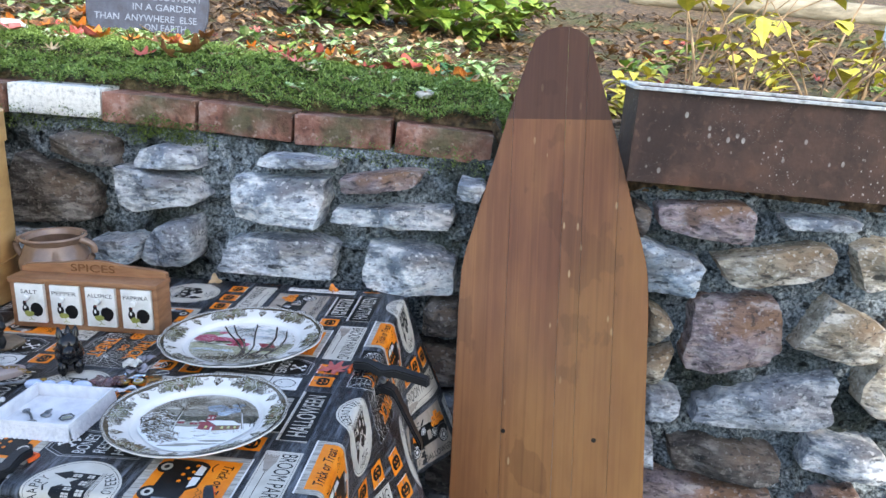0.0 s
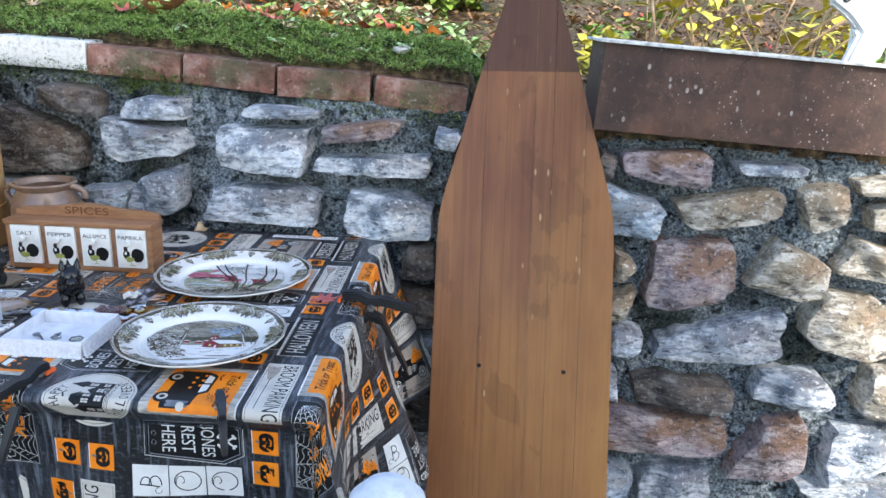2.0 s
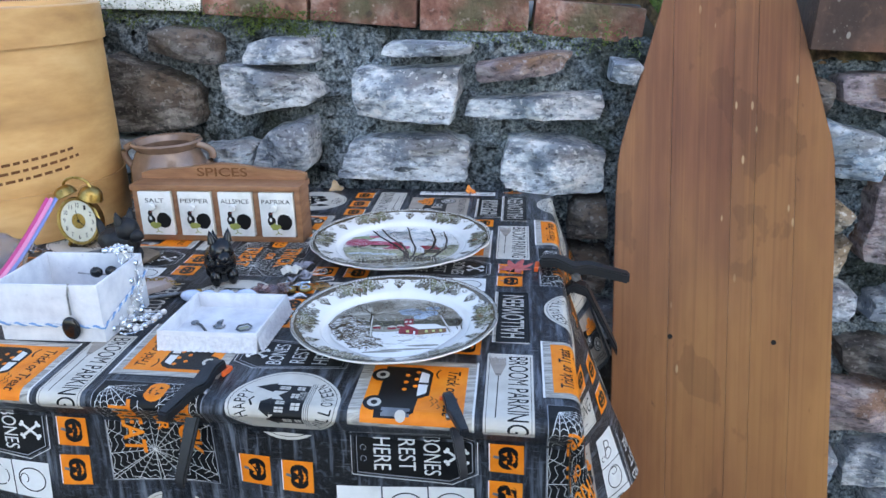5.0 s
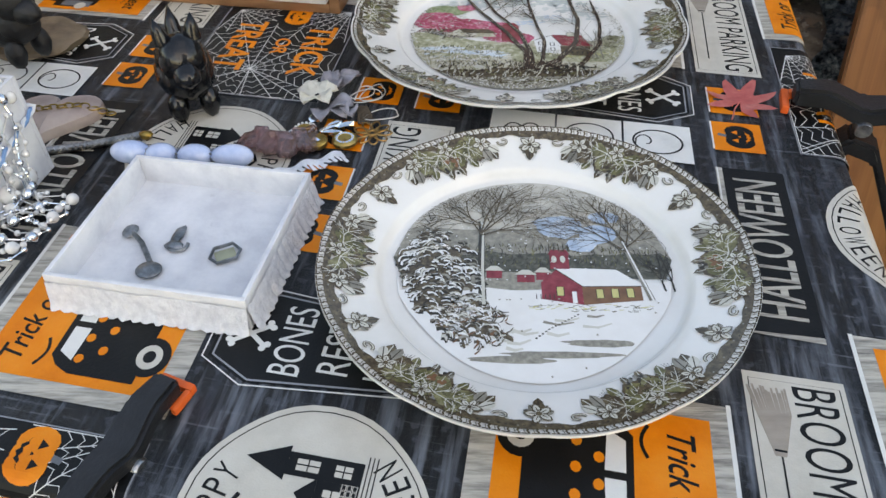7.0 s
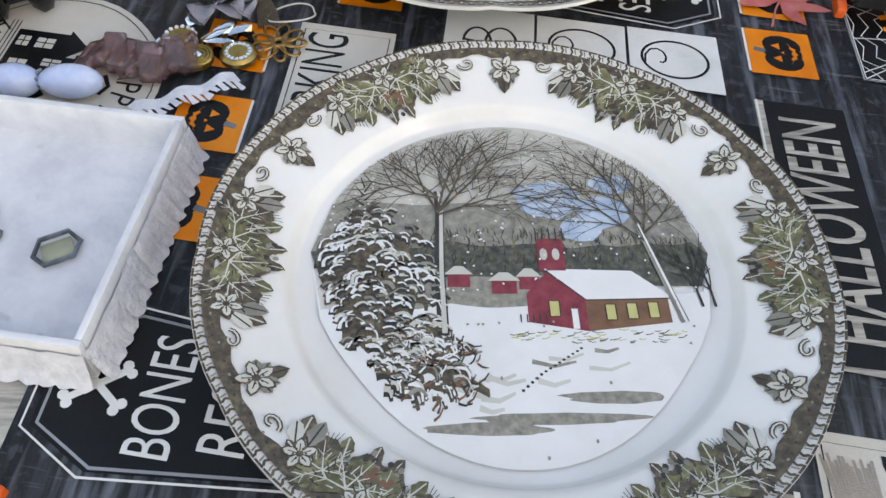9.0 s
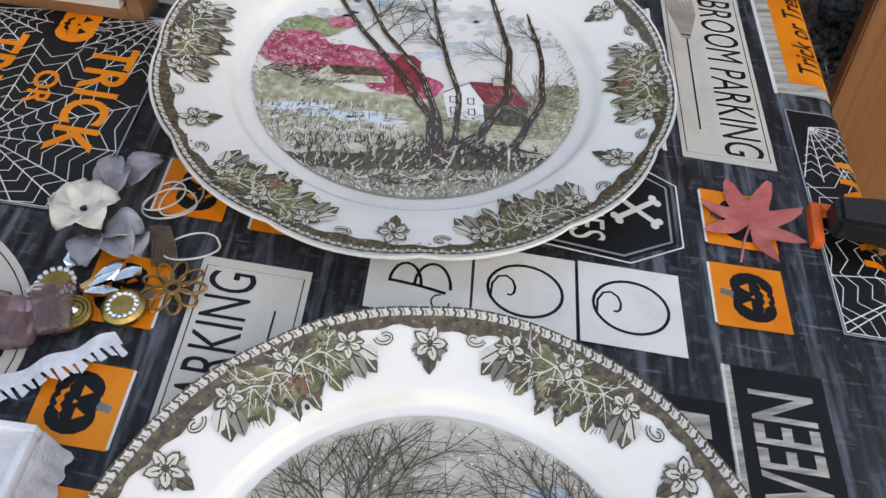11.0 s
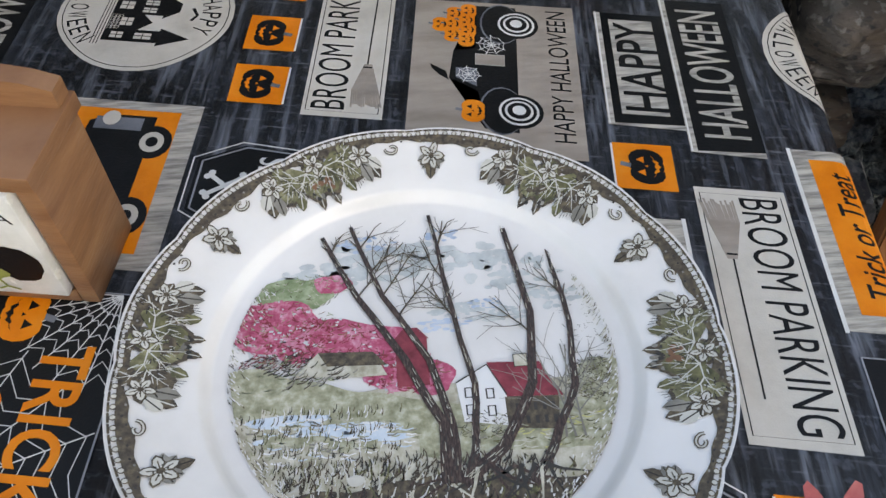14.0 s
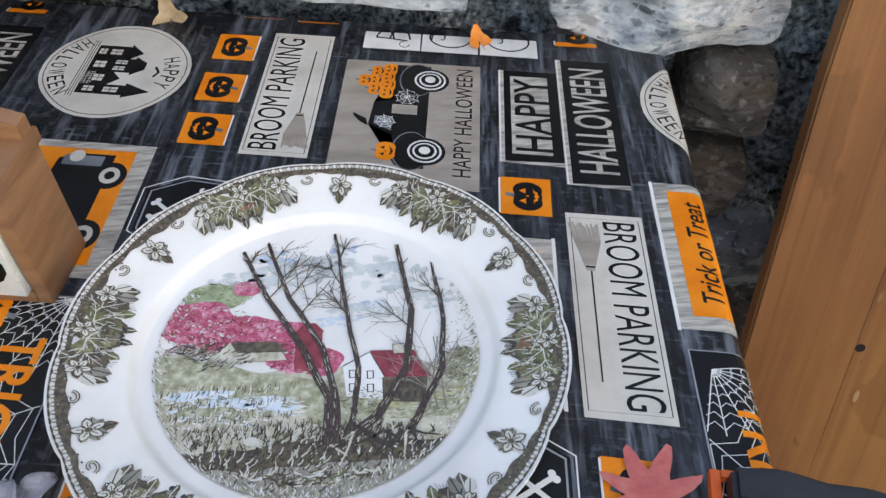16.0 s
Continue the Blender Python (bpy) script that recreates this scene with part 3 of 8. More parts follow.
def m_treat(squeeze=1.0):
    """Orange panel in a grey wooden border with a black truck."""
    s = Sheet(INK)
    s.rect(-0.060, -0.069, 0.060, 0.069, "wood", 0, 0.0004)
    s.stroke([(-0.061, 0.070), (0.061, 0.070)], 0.0025, "white", 1)
    s.rect(-0.050, -0.055, 0.053, 0.059, "orange", 1)
    s.words("Trick or Treat", 0.002, 0.043, 0.084, 0.015, "black", 2, shear=0.25, bold=0.012)
    b = "black"
    s.stroke([(-0.042 + 0.003 * i, 0.026 - 0.004 * math.sin(i * 0.5)) for i in range(7)], 0.002, b, 2)
    for x, y in ((0.020, 0.026), (0.026, 0.022), (0.016, 0.020), (0.030, 0.029)):
        s.stroke([(x - 0.004, y), (x, y + 0.003), (x + 0.004, y)], 0.001, b, 2)
    s.poly([(-0.040, 0.012), (-0.034, 0.018), (0.010, 0.018), (0.018, 0.006), (0.042, 0.004), (0.048, -0.010), (0.048, -0.040), (-0.044, -0.040), (-0.044, 0.002)], b, 2)
    s.poly([(-0.036, 0.004), (-0.031, 0.014), (-0.014, 0.014), (-0.014, 0.003)], "white", 3)
    s.poly([(-0.010, 0.003), (-0.010, 0.014), (0.006, 0.014), (0.013, 0.004)], "white", 3)
    s.rect(0.036, -0.032, 0.046, 0.000, "grey", 3)
    for x in (-0.026, 0.028):
        s.oval(x, -0.042, 0.013, 0.013, b, 3, 18)
        s.oval(x, -0.042, 0.008, 0.008, "cream", 4, 16)
        s.oval(x, -0.042, 0.004, 0.004, b, 5, 12)
    s.oval(0.045, -0.010, 0.006, 0.006, "cream", 4, 14)
    for k in range(6):
        s.oval(-0.034 + 0.007 * k, 0.0 - 0.012 * (k % 2), 0.003, 0.003, "orange", 4, 8)
    s.shapes = [([(x, y * squeeze) for x, y in pts], faces, slot, lay) for pts, faces, slot, lay in s.shapes]
    return s


def m_webs():
    """Black panel with cobwebs and orange lettering."""
    s = Sheet(INK)
    s.rect(-0.0725, -0.059, 0.0725, 0.059, "black", 0, 0.0004)
    s.border(-0.0720, -0.0585, 0.0720, 0.0585, 0.0012, "line", 1)
    lim = (-0.071, -0.0575, 0.071, 0.0575)
    web(s, 0.034, -0.008, 0.075, 1, spokes=16, rings=9, box_=lim)
    web(s, -0.071, 0.050, 0.052, 1, a0=-1.57, a1=0.1, spokes=7, rings=7, box_=lim)
    web(s, -0.060, -0.048, 0.040, 1, a0=-0.3, a1=1.7, spokes=7, rings=6, box_=lim)
    s.words("TRICK", -0.002, 0.034, 0.080, 0.024, "orange", 3, bold=0.02)
    s.words("OR", -0.004, 0.006, 0.026, 0.013, "orange", 3, bold=0.02)
    s.words("TREAT", -0.002, -0.028, 0.080, 0.024, "orange", 3, bold=0.02)
    pumpkin(s, -0.056, 0.006, 0.014, 3, "orange", "black")
    return s


def m_bones():
    s = Sheet(INK)
    pts = [(-0.018, 0.058), (0.018, 0.058), (0.031, 0.034), (0.022, -0.062), (-0.022, -0.062), (-0.031, 0.034)]
    s.poly(pts, "black", 0)
    s.stroke([(x * 0.95, y * 0.96) for x, y in pts], 0.0012, "line", 1, closed=True)
    s.stroke([(x * 1.07, y * 1.05) for x, y in pts], 0.0009, "white", 1, closed=True)
    for a in (0.65, -0.65):
        dx, dy = 0.012 * math.sin(a), 0.012 * math.cos(a)
        s.stroke([(-dx, 0.040 - dy), (dx, 0.040 + dy)], 0.0028, "white", 2)
        for sg in (-1, 1):
            for o in (-0.0018, 0.0018):
                s.oval(sg * dx + o * math.cos(a), 0.040 + sg * dy - o * math.sin(a), 0.0021, 0.0021, "white", 2, 8)
    for w, y, k in (("BONES", 0.016, 0.046), ("REST", -0.009, 0.036), ("HERE", -0.034, 0.036)):
        s.words(w, 0, y, k, 0.017, "white", 2)
    s.stroke([(-0.006 + 0.003 * math.cos(0.7 * i), -0.053 + 0.003 * math.sin(0.7 * i)) for i in range(9)], 0.0006, "line", 2)
    s.stroke([(0.006 + 0.003 * math.cos(0.7 * i), -0.053 + 0.003 * math.sin(0.7 * i)) for i in range(9)], 0.0006, "line", 2)
    return s


PERIOD_U, PERIOD_V = 0.456, 0.438
CLOTH_U, CLOTH_V = (-1.80, 0.316), (-0.42, 0.803)


def cloth_cuts(place):
    """Cuts a motif where the cloth bends or ends."""
    def run(bm):
        for v in bm.verts:
            p = place(v.co.x, v.co.y)
            v.co.x, v.co.y = p
        def cut(co, no, clear=False):
            bmesh.ops.bisect_plane(bm, geom=bm.verts[:] + bm.edges[:] + bm.faces[:], plane_co=co, plane_no=no, clear_outer=clear)
        for lo, no in (((CLOTH_U[1], 0, 0), (1, 0, 0)), ((CLOTH_U[0], 0, 0), (-1, 0, 0)), ((0, CLOTH_V[1], 0), (0, 1, 0)), ((0, CLOTH_V[0], 0), (0, -1, 0))):
            cut(lo, no, True)
        if not bm.verts:
            return
        u1, v0 = max(v.co.x for v in bm.verts), min(v.co.y for v in bm.verts)
        u0, v1 = min(v.co.x for v in bm.verts), max(v.co.y for v in bm.verts)
        x = -FOLD
        while x < u1:
            if x > u0:
                cut((x, 0, 0), (1, 0, 0))
            x += 0.004 if x < 0.02 else 0.016
        y = EDGE + FOLD
        while y > v0:
            if y < v1:
                cut((0, y, 0), (0, 1, 0))
            y -= 0.003 if y > EDGE - 0.035 else 0.019
        if v0 < EDGE:
            for k in range(int(u0 / 0.019), int(u1 / 0.019) + 1):
                cut((k * 0.019, 0, 0), (1, 0, 0))
        if u1 > 0:
            for k in range(int(v0 / 0.019), int(v1 / 0.019) + 1):
                cut((0, k * 0.019, 0), (0, 1, 0))
        for y in (0.770, 0.778):
            if v0 < y < v1:
                cut((0, y, 0), (0, 1, 0))
    return run


def print_cloth():
    motifs = [("printed_house_badge", m_oval(), -0.428, 0.713, -90), ("printed_house_badge", m_oval(), -0.290, 0.471, 90),
              ("printed_broom_sign", m_broom(), -0.290, 0.701, 90), ("printed_broom_sign", m_broom(), -0.069, 0.519, -90),
              ("printed_truck_panel", m_truck(), -0.200, 0.676, 90),
              ("printed_word_sign", m_sign("HAPPY", 0.106, 0.043, True), -0.111, 0.691, 90),
              ("printed_word_sign", m_sign("HALLOWEEN", 0.142, 0.040, False), -0.068, 0.691, 90),
              ("printed_treat_panel", m_treat(0.87), -0.430, 0.567, 90), ("printed_treat_panel", m_treat(0.87), -0.163, 0.508, -90),
              ("printed_web_panel", m_webs(), -0.430, 0.421, -90),
              ("printed_coffin_sign", m_bones(), -0.306, 0.567, 90), ("printed_coffin_sign", m_bones(), -0.160, 0.403, -90)]
    for u, v, r in ((-0.342, 0.752, -90), (-0.342, 0.699, -90), (-0.342, 0.650, -90), (-0.118, 0.605, 90), (-0.071, 0.406, 90), (-0.072, 0.361, 90), (-0.328, 0.374, 90), (-0.282, 0.372, 90)):
        motifs.append(("printed_pumpkin_square", m_pumpkin(), u, v, r))
    for k, ch in enumerate("BOO"):
        motifs.append(("printed_letter_tile", m_boo(ch), -0.219 + 0.0465 * k, 0.783, 90))
    for k, (name, s, u0, v0, turn) in enumerate(motifs):
        c, d = math.cos(radians(turn)), math.sin(radians(turn))
        for i in range(-3, 2):
            for j in range(-2, 2):
                u, v = u0 + i * PERIOD_U, v0 + j * PERIOD_V
                if not (-1.45 < u < CLOTH_U[1] + 0.05 and CLOTH_V[0] - 0.05 < v < CLOTH_V[1] + 0.04):
                    continue
                put = lambda x, y, u=u, v=v: (u + x * c - y * d, v + x * d + y * c)
                s.lay(name, CLOTH, lambda x, y, h: cloth(x, y, h), cloth_cuts(put), lift=0.0003 + 0.00003 * k)


print_cloth()


# ---- two transfer-printed dinner plates ----
def glaze(name, cols, scale=60, stretch=(1, 1, 1)):
    return surface("glaze_" + name, cols, scale, 0.13, 0.0, stretch=stretch, spread=(0.3, 0.7), rough_var=0.03)


M_CHINA = surface("white_china", ["d9d6d0", "e2dfda", "e6e4e0"], 12, 0.12, 0.0001, 60, rough_var=0.03)
GLAZE = {
    "ink": glaze("ink", ["2b2823", "38342d", "454038"]), "brown": glaze("brown", ["3a3227", "54493a", "75684f"], 300),
    "grey": glaze("grey", ["6b675d", "868176", "9c978b"]), "pale": glaze("pale", ["bdb9ac", "cfccc1"]),
    "white": glaze("white", ["dcdad6", "e6e5e2"]), "olive": glaze("olive", ["403f2a", "605d3d", "858058"], 220),
    "leaf": glaze("leaf", ["4b4933", "726e4e", "9b9672"], 200), "rust": glaze("rust", ["6b4a36", "8a6448"], 120),
    "sky": glaze("sky", ["aba598", "beb8ab", "cfcabe"], 90), "hill": glaze("hill", ["75716a", "8e897c", "a6a194"], 300),
    "forest": glaze("forest", ["38382f", "525146", "706d60"], 300), "red": glaze("red", ["70282e", "8a363e", "9c444c"], 150),
    "yellow": glaze("yellow", ["b7b06a", "c9c283"]), "blue": glaze("blue", ["8fa6bf", "b3c3d3", "cdd6de"], 60),
    "pink": glaze("pink", ["a03a54", "c25a74", "dca0af"], 240), "cloud": glaze("cloud", ["aab0ae", "c4c9c6", "d8dad6"], 70),
    "grass": glaze("grass", ["77775a", "a3a184", "cac7b2"], 190), "straw": glaze("straw", ["938b74", "bdb7a2", "d6d2c4"], 150),
    "bark": glaze("bark", ["221915", "42322a", "6d5a4d"], 300, (4, 1, 1)), "water": glaze("water", ["a9bccb", "c6d2da", "dbe0e2"], 120), "moss": glaze("moss", ["6b7a52", "8d9a72", "b0b896"], 200),
}


def plate_z(r, R):
    """Height of a plate's upper face over the table."""
    k = r / R
    if k < 0.697:
        return 0.0055
    if k < 0.745:
        s = (k - 0.697) / 0.048
        return 0.0055 + 0.0065 * s * s * (3 - 2 * s)
    return 0.012 + 0.010 * ((k - 0.745) / 0.255) ** 1.15


def rim_wave(a, R, lobes):
    """Outline of the scalloped edge; the plate with no deep lobes is only gently waved."""
    t = (a * 12 / (2 * math.pi)) % 1.0
    if not lobes:
        return 1.0 + 0.008 * math.sin(math.pi * t) ** 0.7 - 0.005
    return 1.0 + 0.020 * math.sin(math.pi * t) ** 0.7 - 0.012


def vine_leaf(s, x, y, size, turn, body, vein, lay):
    """A fingered vine leaf: dark edge, paler body, pale veins."""
    def shape(k, key, lay):
        lobes = []
        for i in range(31):
            a = -2.5 + 5.0 * i / 30
            f = abs(math.cos(a * 1.57))
            q = k * size * (0.46 + 0.54 * f ** 0.7 + (0.06 if i % 2 else 0)) * (1 - 0.10 * abs(a))
            lobes.append((x + q * math.cos(a + turn), y + q * math.sin(a + turn)))
        lobes.append((x - 0.12 * size * math.cos(turn), y - 0.12 * size * math.sin(turn)))
        s.poly(lobes, key, lay)
    shape(1.0, "brown", lay)
    shape(0.86, body, lay + 1)
    for j in range(44):
        a, q = -2.3 + 4.6 * ((j * 0.618) % 1.0), size * (0.25 + 0.5 * ((j * 0.37) % 1.0))
        b = a + turn + 0.35
        px, py = x + q * math.cos(a + turn), y + q * math.sin(a + turn)
        s.stroke([(px, py), (px + 0.16 * size * math.cos(b), py + 0.16 * size * math.sin(b))], size * 0.036, "ink" if j % 3 else "pale", lay + 2, taper=0.5)
    for a in (-2.0, -1.0, 0, 1.0, 2.0):
        m = (x + 0.45 * size * math.cos(a * 0.92 + turn), y + 0.45 * size * math.sin(a * 0.92 + turn))
        s.stroke([(x, y), m, (x + 0.92 * size * math.cos(a + turn), y + 0.92 * size * math.sin(a + turn))], size * 0.044, vein, lay + 2, taper=0.6)
        for b in (0.7, -0.7):
            s.stroke([m, (m[0] + 0.26 * size * math.cos(a + b + turn), m[1] + 0.26 * size * math.sin(a + b + turn))], size * 0.026, vein, lay + 2, taper=0.6)


def slim_leaf(s, x, y, length, turn, body, lay, vein=None):
    c, d = math.cos(turn), math.sin(turn)
    up = [(t, 0.26 * math.sin(math.pi * t) ** 0.8 * (1 + 0.2 * (k % 2))) for k, t in enumerate((0, 0.15, 0.3, 0.45, 0.6, 0.75, 0.9, 1.0))]
    pts = up + [(t, -w) for t, w in reversed(up[1:-1])]
    s.poly([(x + length * (p * c - q * d), y + length * (p * d + q * c)) for p, q in pts], body, lay)
    if vein:
        s.stroke([(x, y), (x + length * 0.9 * c, y + length * 0.9 * d)], length * 0.06, vein, lay + 1)


def bloom(s, x, y, r, turn, lay):
    for k in range(5):
        a = turn + k * 2 * math.pi / 5
        slim_leaf(s, x, y, 1.15 * r, a, "brown", lay)
        slim_leaf(s, x + 0.12 * r * math.cos(a), y + 0.12 * r * math.sin(a), 0.88 * r, a, "pale", lay + 1)
        s.stroke([(x, y), (x + 0.7 * r * math.cos(a), y + 0.7 * r * math.sin(a))], 0.07 * r, "brown", lay + 2)
    s.oval(x, y, 0.22 * r, 0.22 * r, "brown", lay + 2, 8)
    for k in range(6):
        a = turn + k * 1.047 + 0.5
        s.oval(x + 0.36 * r * math.cos(a), y + 0.36 * r * math.sin(a), 0.07 * r, 0.07 * r, "ink", lay + 3, 6)


def rim_print(s, R, turn, rnd, wreath=False):
    """Border of leaves, flowers and scrolls; drawn in a straight strip, then bent round the rim."""
    def bend(t, d):
        a = turn + t
        return ((R - d) * math.sin(a), (R - d) * math.cos(a))
    first = len(s.shapes)
    k = R
    n = 240
    wide = 0.0012 if wreath else 0.0
    s.shapes.append(([(2 * math.pi * i / n * k, 0.0040) for i in range(n)] + [(2 * math.pi * i / n * k, 0.0082 + wide + 0.0014 * math.sin(i * 0.314) + 0.0007 * math.sin(i * 1.3)) for i in range(n)],
                     [[i, (i + 1) % n, n + (i + 1) % n, n + i] for i in range(n)], s.slot("brown"), 1))
    for i in range(170):
        x = 2 * math.pi * i / 170 * k
        if wreath:
            s.stroke([(x, 0.0007), (x + 0.0040, 0.0007)], 0.0008, "brown", 2)
            s.stroke([(x + 0.0004, 0.0012), (x + 0.0016, 0.0026), (x + 0.0010, 0.0042)], 0.0010, "brown", 2)
            s.stroke([(x + 0.0024, 0.0014), (x + 0.0032, 0.0036)], 0.0006, "grey", 2)
        else:
            s.stroke([(x, 0.0018), (x + 0.0045, 0.0018)], 0.0009, "brown", 2)
            s.oval(x + 0.0022, 0.0036, 0.0015, 0.0015, "brown", 2, 8)
            s.oval(x + 0.0022, 0.0034, 0.0010, 0.0010, "pale", 3, 8)
        s.oval(x + 0.0022 + rnd.uniform(-0.001, 0.001), 0.0066 + rnd.uniform(-0.0012, 0.0016), 0.0007, 0.0005, "ink" if i % 3 else "grey", 2, 6)
    for c in range(12):
        for sg in (-1, 1):
            x0 = (c + 0.5) * math.pi / 6 * k + sg * 0.0065
            curl = [(x0 + sg * (0.0052 - 0.0044 * math.cos(q) * (1 - q / 8)), 0.0110 + wide + 0.0030 * math.sin(q) * (1 - q / 8)) for q in (0.55 * j for j in range(11))]
            s.stroke(curl, 0.0018, "brown", 3)
            s.stroke(curl, 0.0007, "pale", 4)
    for c in range(6):
        x0 = (c + 0.5) * math.pi / 3 * k
        for sg in (-1, 1):
            vine_leaf(s, x0 + sg * 0.0165, 0.0135, 0.0135, 1.57 - sg * 0.75, "leaf" if c % 2 else "brown", "pale", 3)
            vine_leaf(s, x0 + sg * 0.0060, 0.0130, 0.0160, 1.57 + sg * 0.15, "olive" if sg > 0 else "leaf", "pale", 4)
            slim_leaf(s, x0 + sg * 0.004, 0.024, 0.010, 1.57 - sg * 0.2, "brown", 3, "pale")
            slim_leaf(s, x0 + sg * 0.014, 0.020, 0.011, 1.57 - sg * 0.5, "olive", 3, "pale")
            slim_leaf(s, x0 + sg * 0.022, 0.013, 0.012, 1.57 - sg * 1.0, "grey", 3, "ink")
            slim_leaf(s, x0 + sg * 0.024, 0.012, 0.010, 1.57 - sg * 1.5, "brown", 3, "pale")
            bloom(s, x0 + sg * 0.0265, 0.0125, 0.0058, rnd.random(), 5)
            for j in range(5):
                s.stroke([(x0 + sg * 0.021, 0.018), (x0 + sg * (0.022 + 0.0016 * j), 0.029 - 0.0012 * j)], 0.0003, "ink", 3)
            for j in range(7):
                s.oval(x0 + sg * 0.004 + rnd.uniform(-0.004, 0.004), 0.0265 + rnd.uniform(-0.003, 0.004), 0.0013, 0.0013, "grey" if j % 2 else "ink", 5, 7)
            slim_leaf(s, x0 + sg * 0.027, 0.0160, 0.0120, 1.57 - sg * 0.35, "grey", 4, "ink")
            slim_leaf(s, x0 + sg * 0.031, 0.0140, 0.0100, 1.57 - sg * 0.9, "pale", 4, "ink")
            slim_leaf(s, x0 + sg * 0.0305, 0.0150, 0.0125, 1.57 - sg * 0.55, "brown", 3, "pale")
        for j in range(10):
            s.oval(x0 + rnd.uniform(-0.006, 0.006), 0.0215 + rnd.uniform(-0.003, 0.003), 0.0015, 0.0015, "rust" if c % 2 else "brown", 6, 7)
        bloom(s, x0, 0.0105, 0.0055, 0.3, 8)
        x1 = c * math.pi / 3 * k
        for a in (1.57, 0.9, 2.24, 0.3, 2.84):
            slim_leaf(s, x1, 0.0155, 0.0125 if a == 1.57 else 0.0088, a, "grey" if a != 1.57 else "brown", 3, "ink")
        bloom(s, x1, 0.0155, 0.0072, 0.0, 5)
    for i in range(first, len(s.shapes)):
        pts, faces, slot, lay = s.shapes[i]
        s.shapes[i] = ([bend(x / k, d * R / 0.126) for x, d in pts], faces, slot, lay)


def band(s, r, top, low, key, lay, n=26, x0=-1.0, x1=1.0):
    """A strip across a round picture of radius r, between two height lines."""
    xs = [r * (x0 + (x1 - x0) * i / n) for i in range(n + 1)]
    a, b = [], []
    for x in xs:
        lim = math.sqrt(max(0.0, r * r - x * x))
        a.append((x, max(-lim, min(lim, top(x)))))
        b.append((x, max(-lim, min(lim, low(x)))))
    vs = a + b
    s.shapes.append((vs, [[i, i + 1, n + 2 + i, n + 1 + i] for i in range(n)], s.slot(key), lay))


def twigs(s, x, y, length, turn, width, depth, rnd, key, lay, r):
    """A bare branching tree."""
    pts = [(x, y)]
    a = turn
    for k in range(4):
        a += rnd.uniform(-0.18, 0.18)
        x, y = x + length / 4 * math.cos(a), y + length / 4 * math.sin(a)
        if math.hypot(x, y) > r:
            break
        pts.append((x, y))
    if len(pts) > 1:
        s.stroke(pts, width, key, lay, taper=0.45)
    if depth and len(pts) > 2:
        for k in range(3 if depth > 2 else 2):
            p = pts[min(len(pts) - 1, 1 + k if depth > 1 else 2 + k)]
            for sg in ((-1, 1) if depth > 1 else (rnd.choice((-1, 1)),)):
                twigs(s, p[0], p[1], length * rnd.uniform(0.5, 0.72), a + sg * rnd.uniform(0.35, 0.85), width * 0.55, depth - 1, rnd, key, lay, r)


def scribble(s, r, cx, cy, rx, ry, count, size, keys, lay, rnd, lean=0.0, spread=1.2):
    """Loose hatching inside an oval patch of a picture."""
    for i in range(count):
        a, q = rnd.uniform(0, 6.283), math.sqrt(rnd.random())
        x, y = cx + rx * q * math.cos(a), cy + ry * q * math.sin(a)
        if math.hypot(x, y) > r - size:
            continue
        t = lean + rnd.uniform(-spread, spread)
        l = size * rnd.uniform(0.5, 1.2)
        s.stroke([(x - l * math.cos(t) / 2, y - l * math.sin(t) / 2), (x + l * 0.12 * math.sin(t), y - l * 0.12 * math.cos(t)), (x + l * math.cos(t) / 2, y + l * math.sin(t) / 2)], size * 0.14, rnd.choice(keys), lay, taper=0.5)


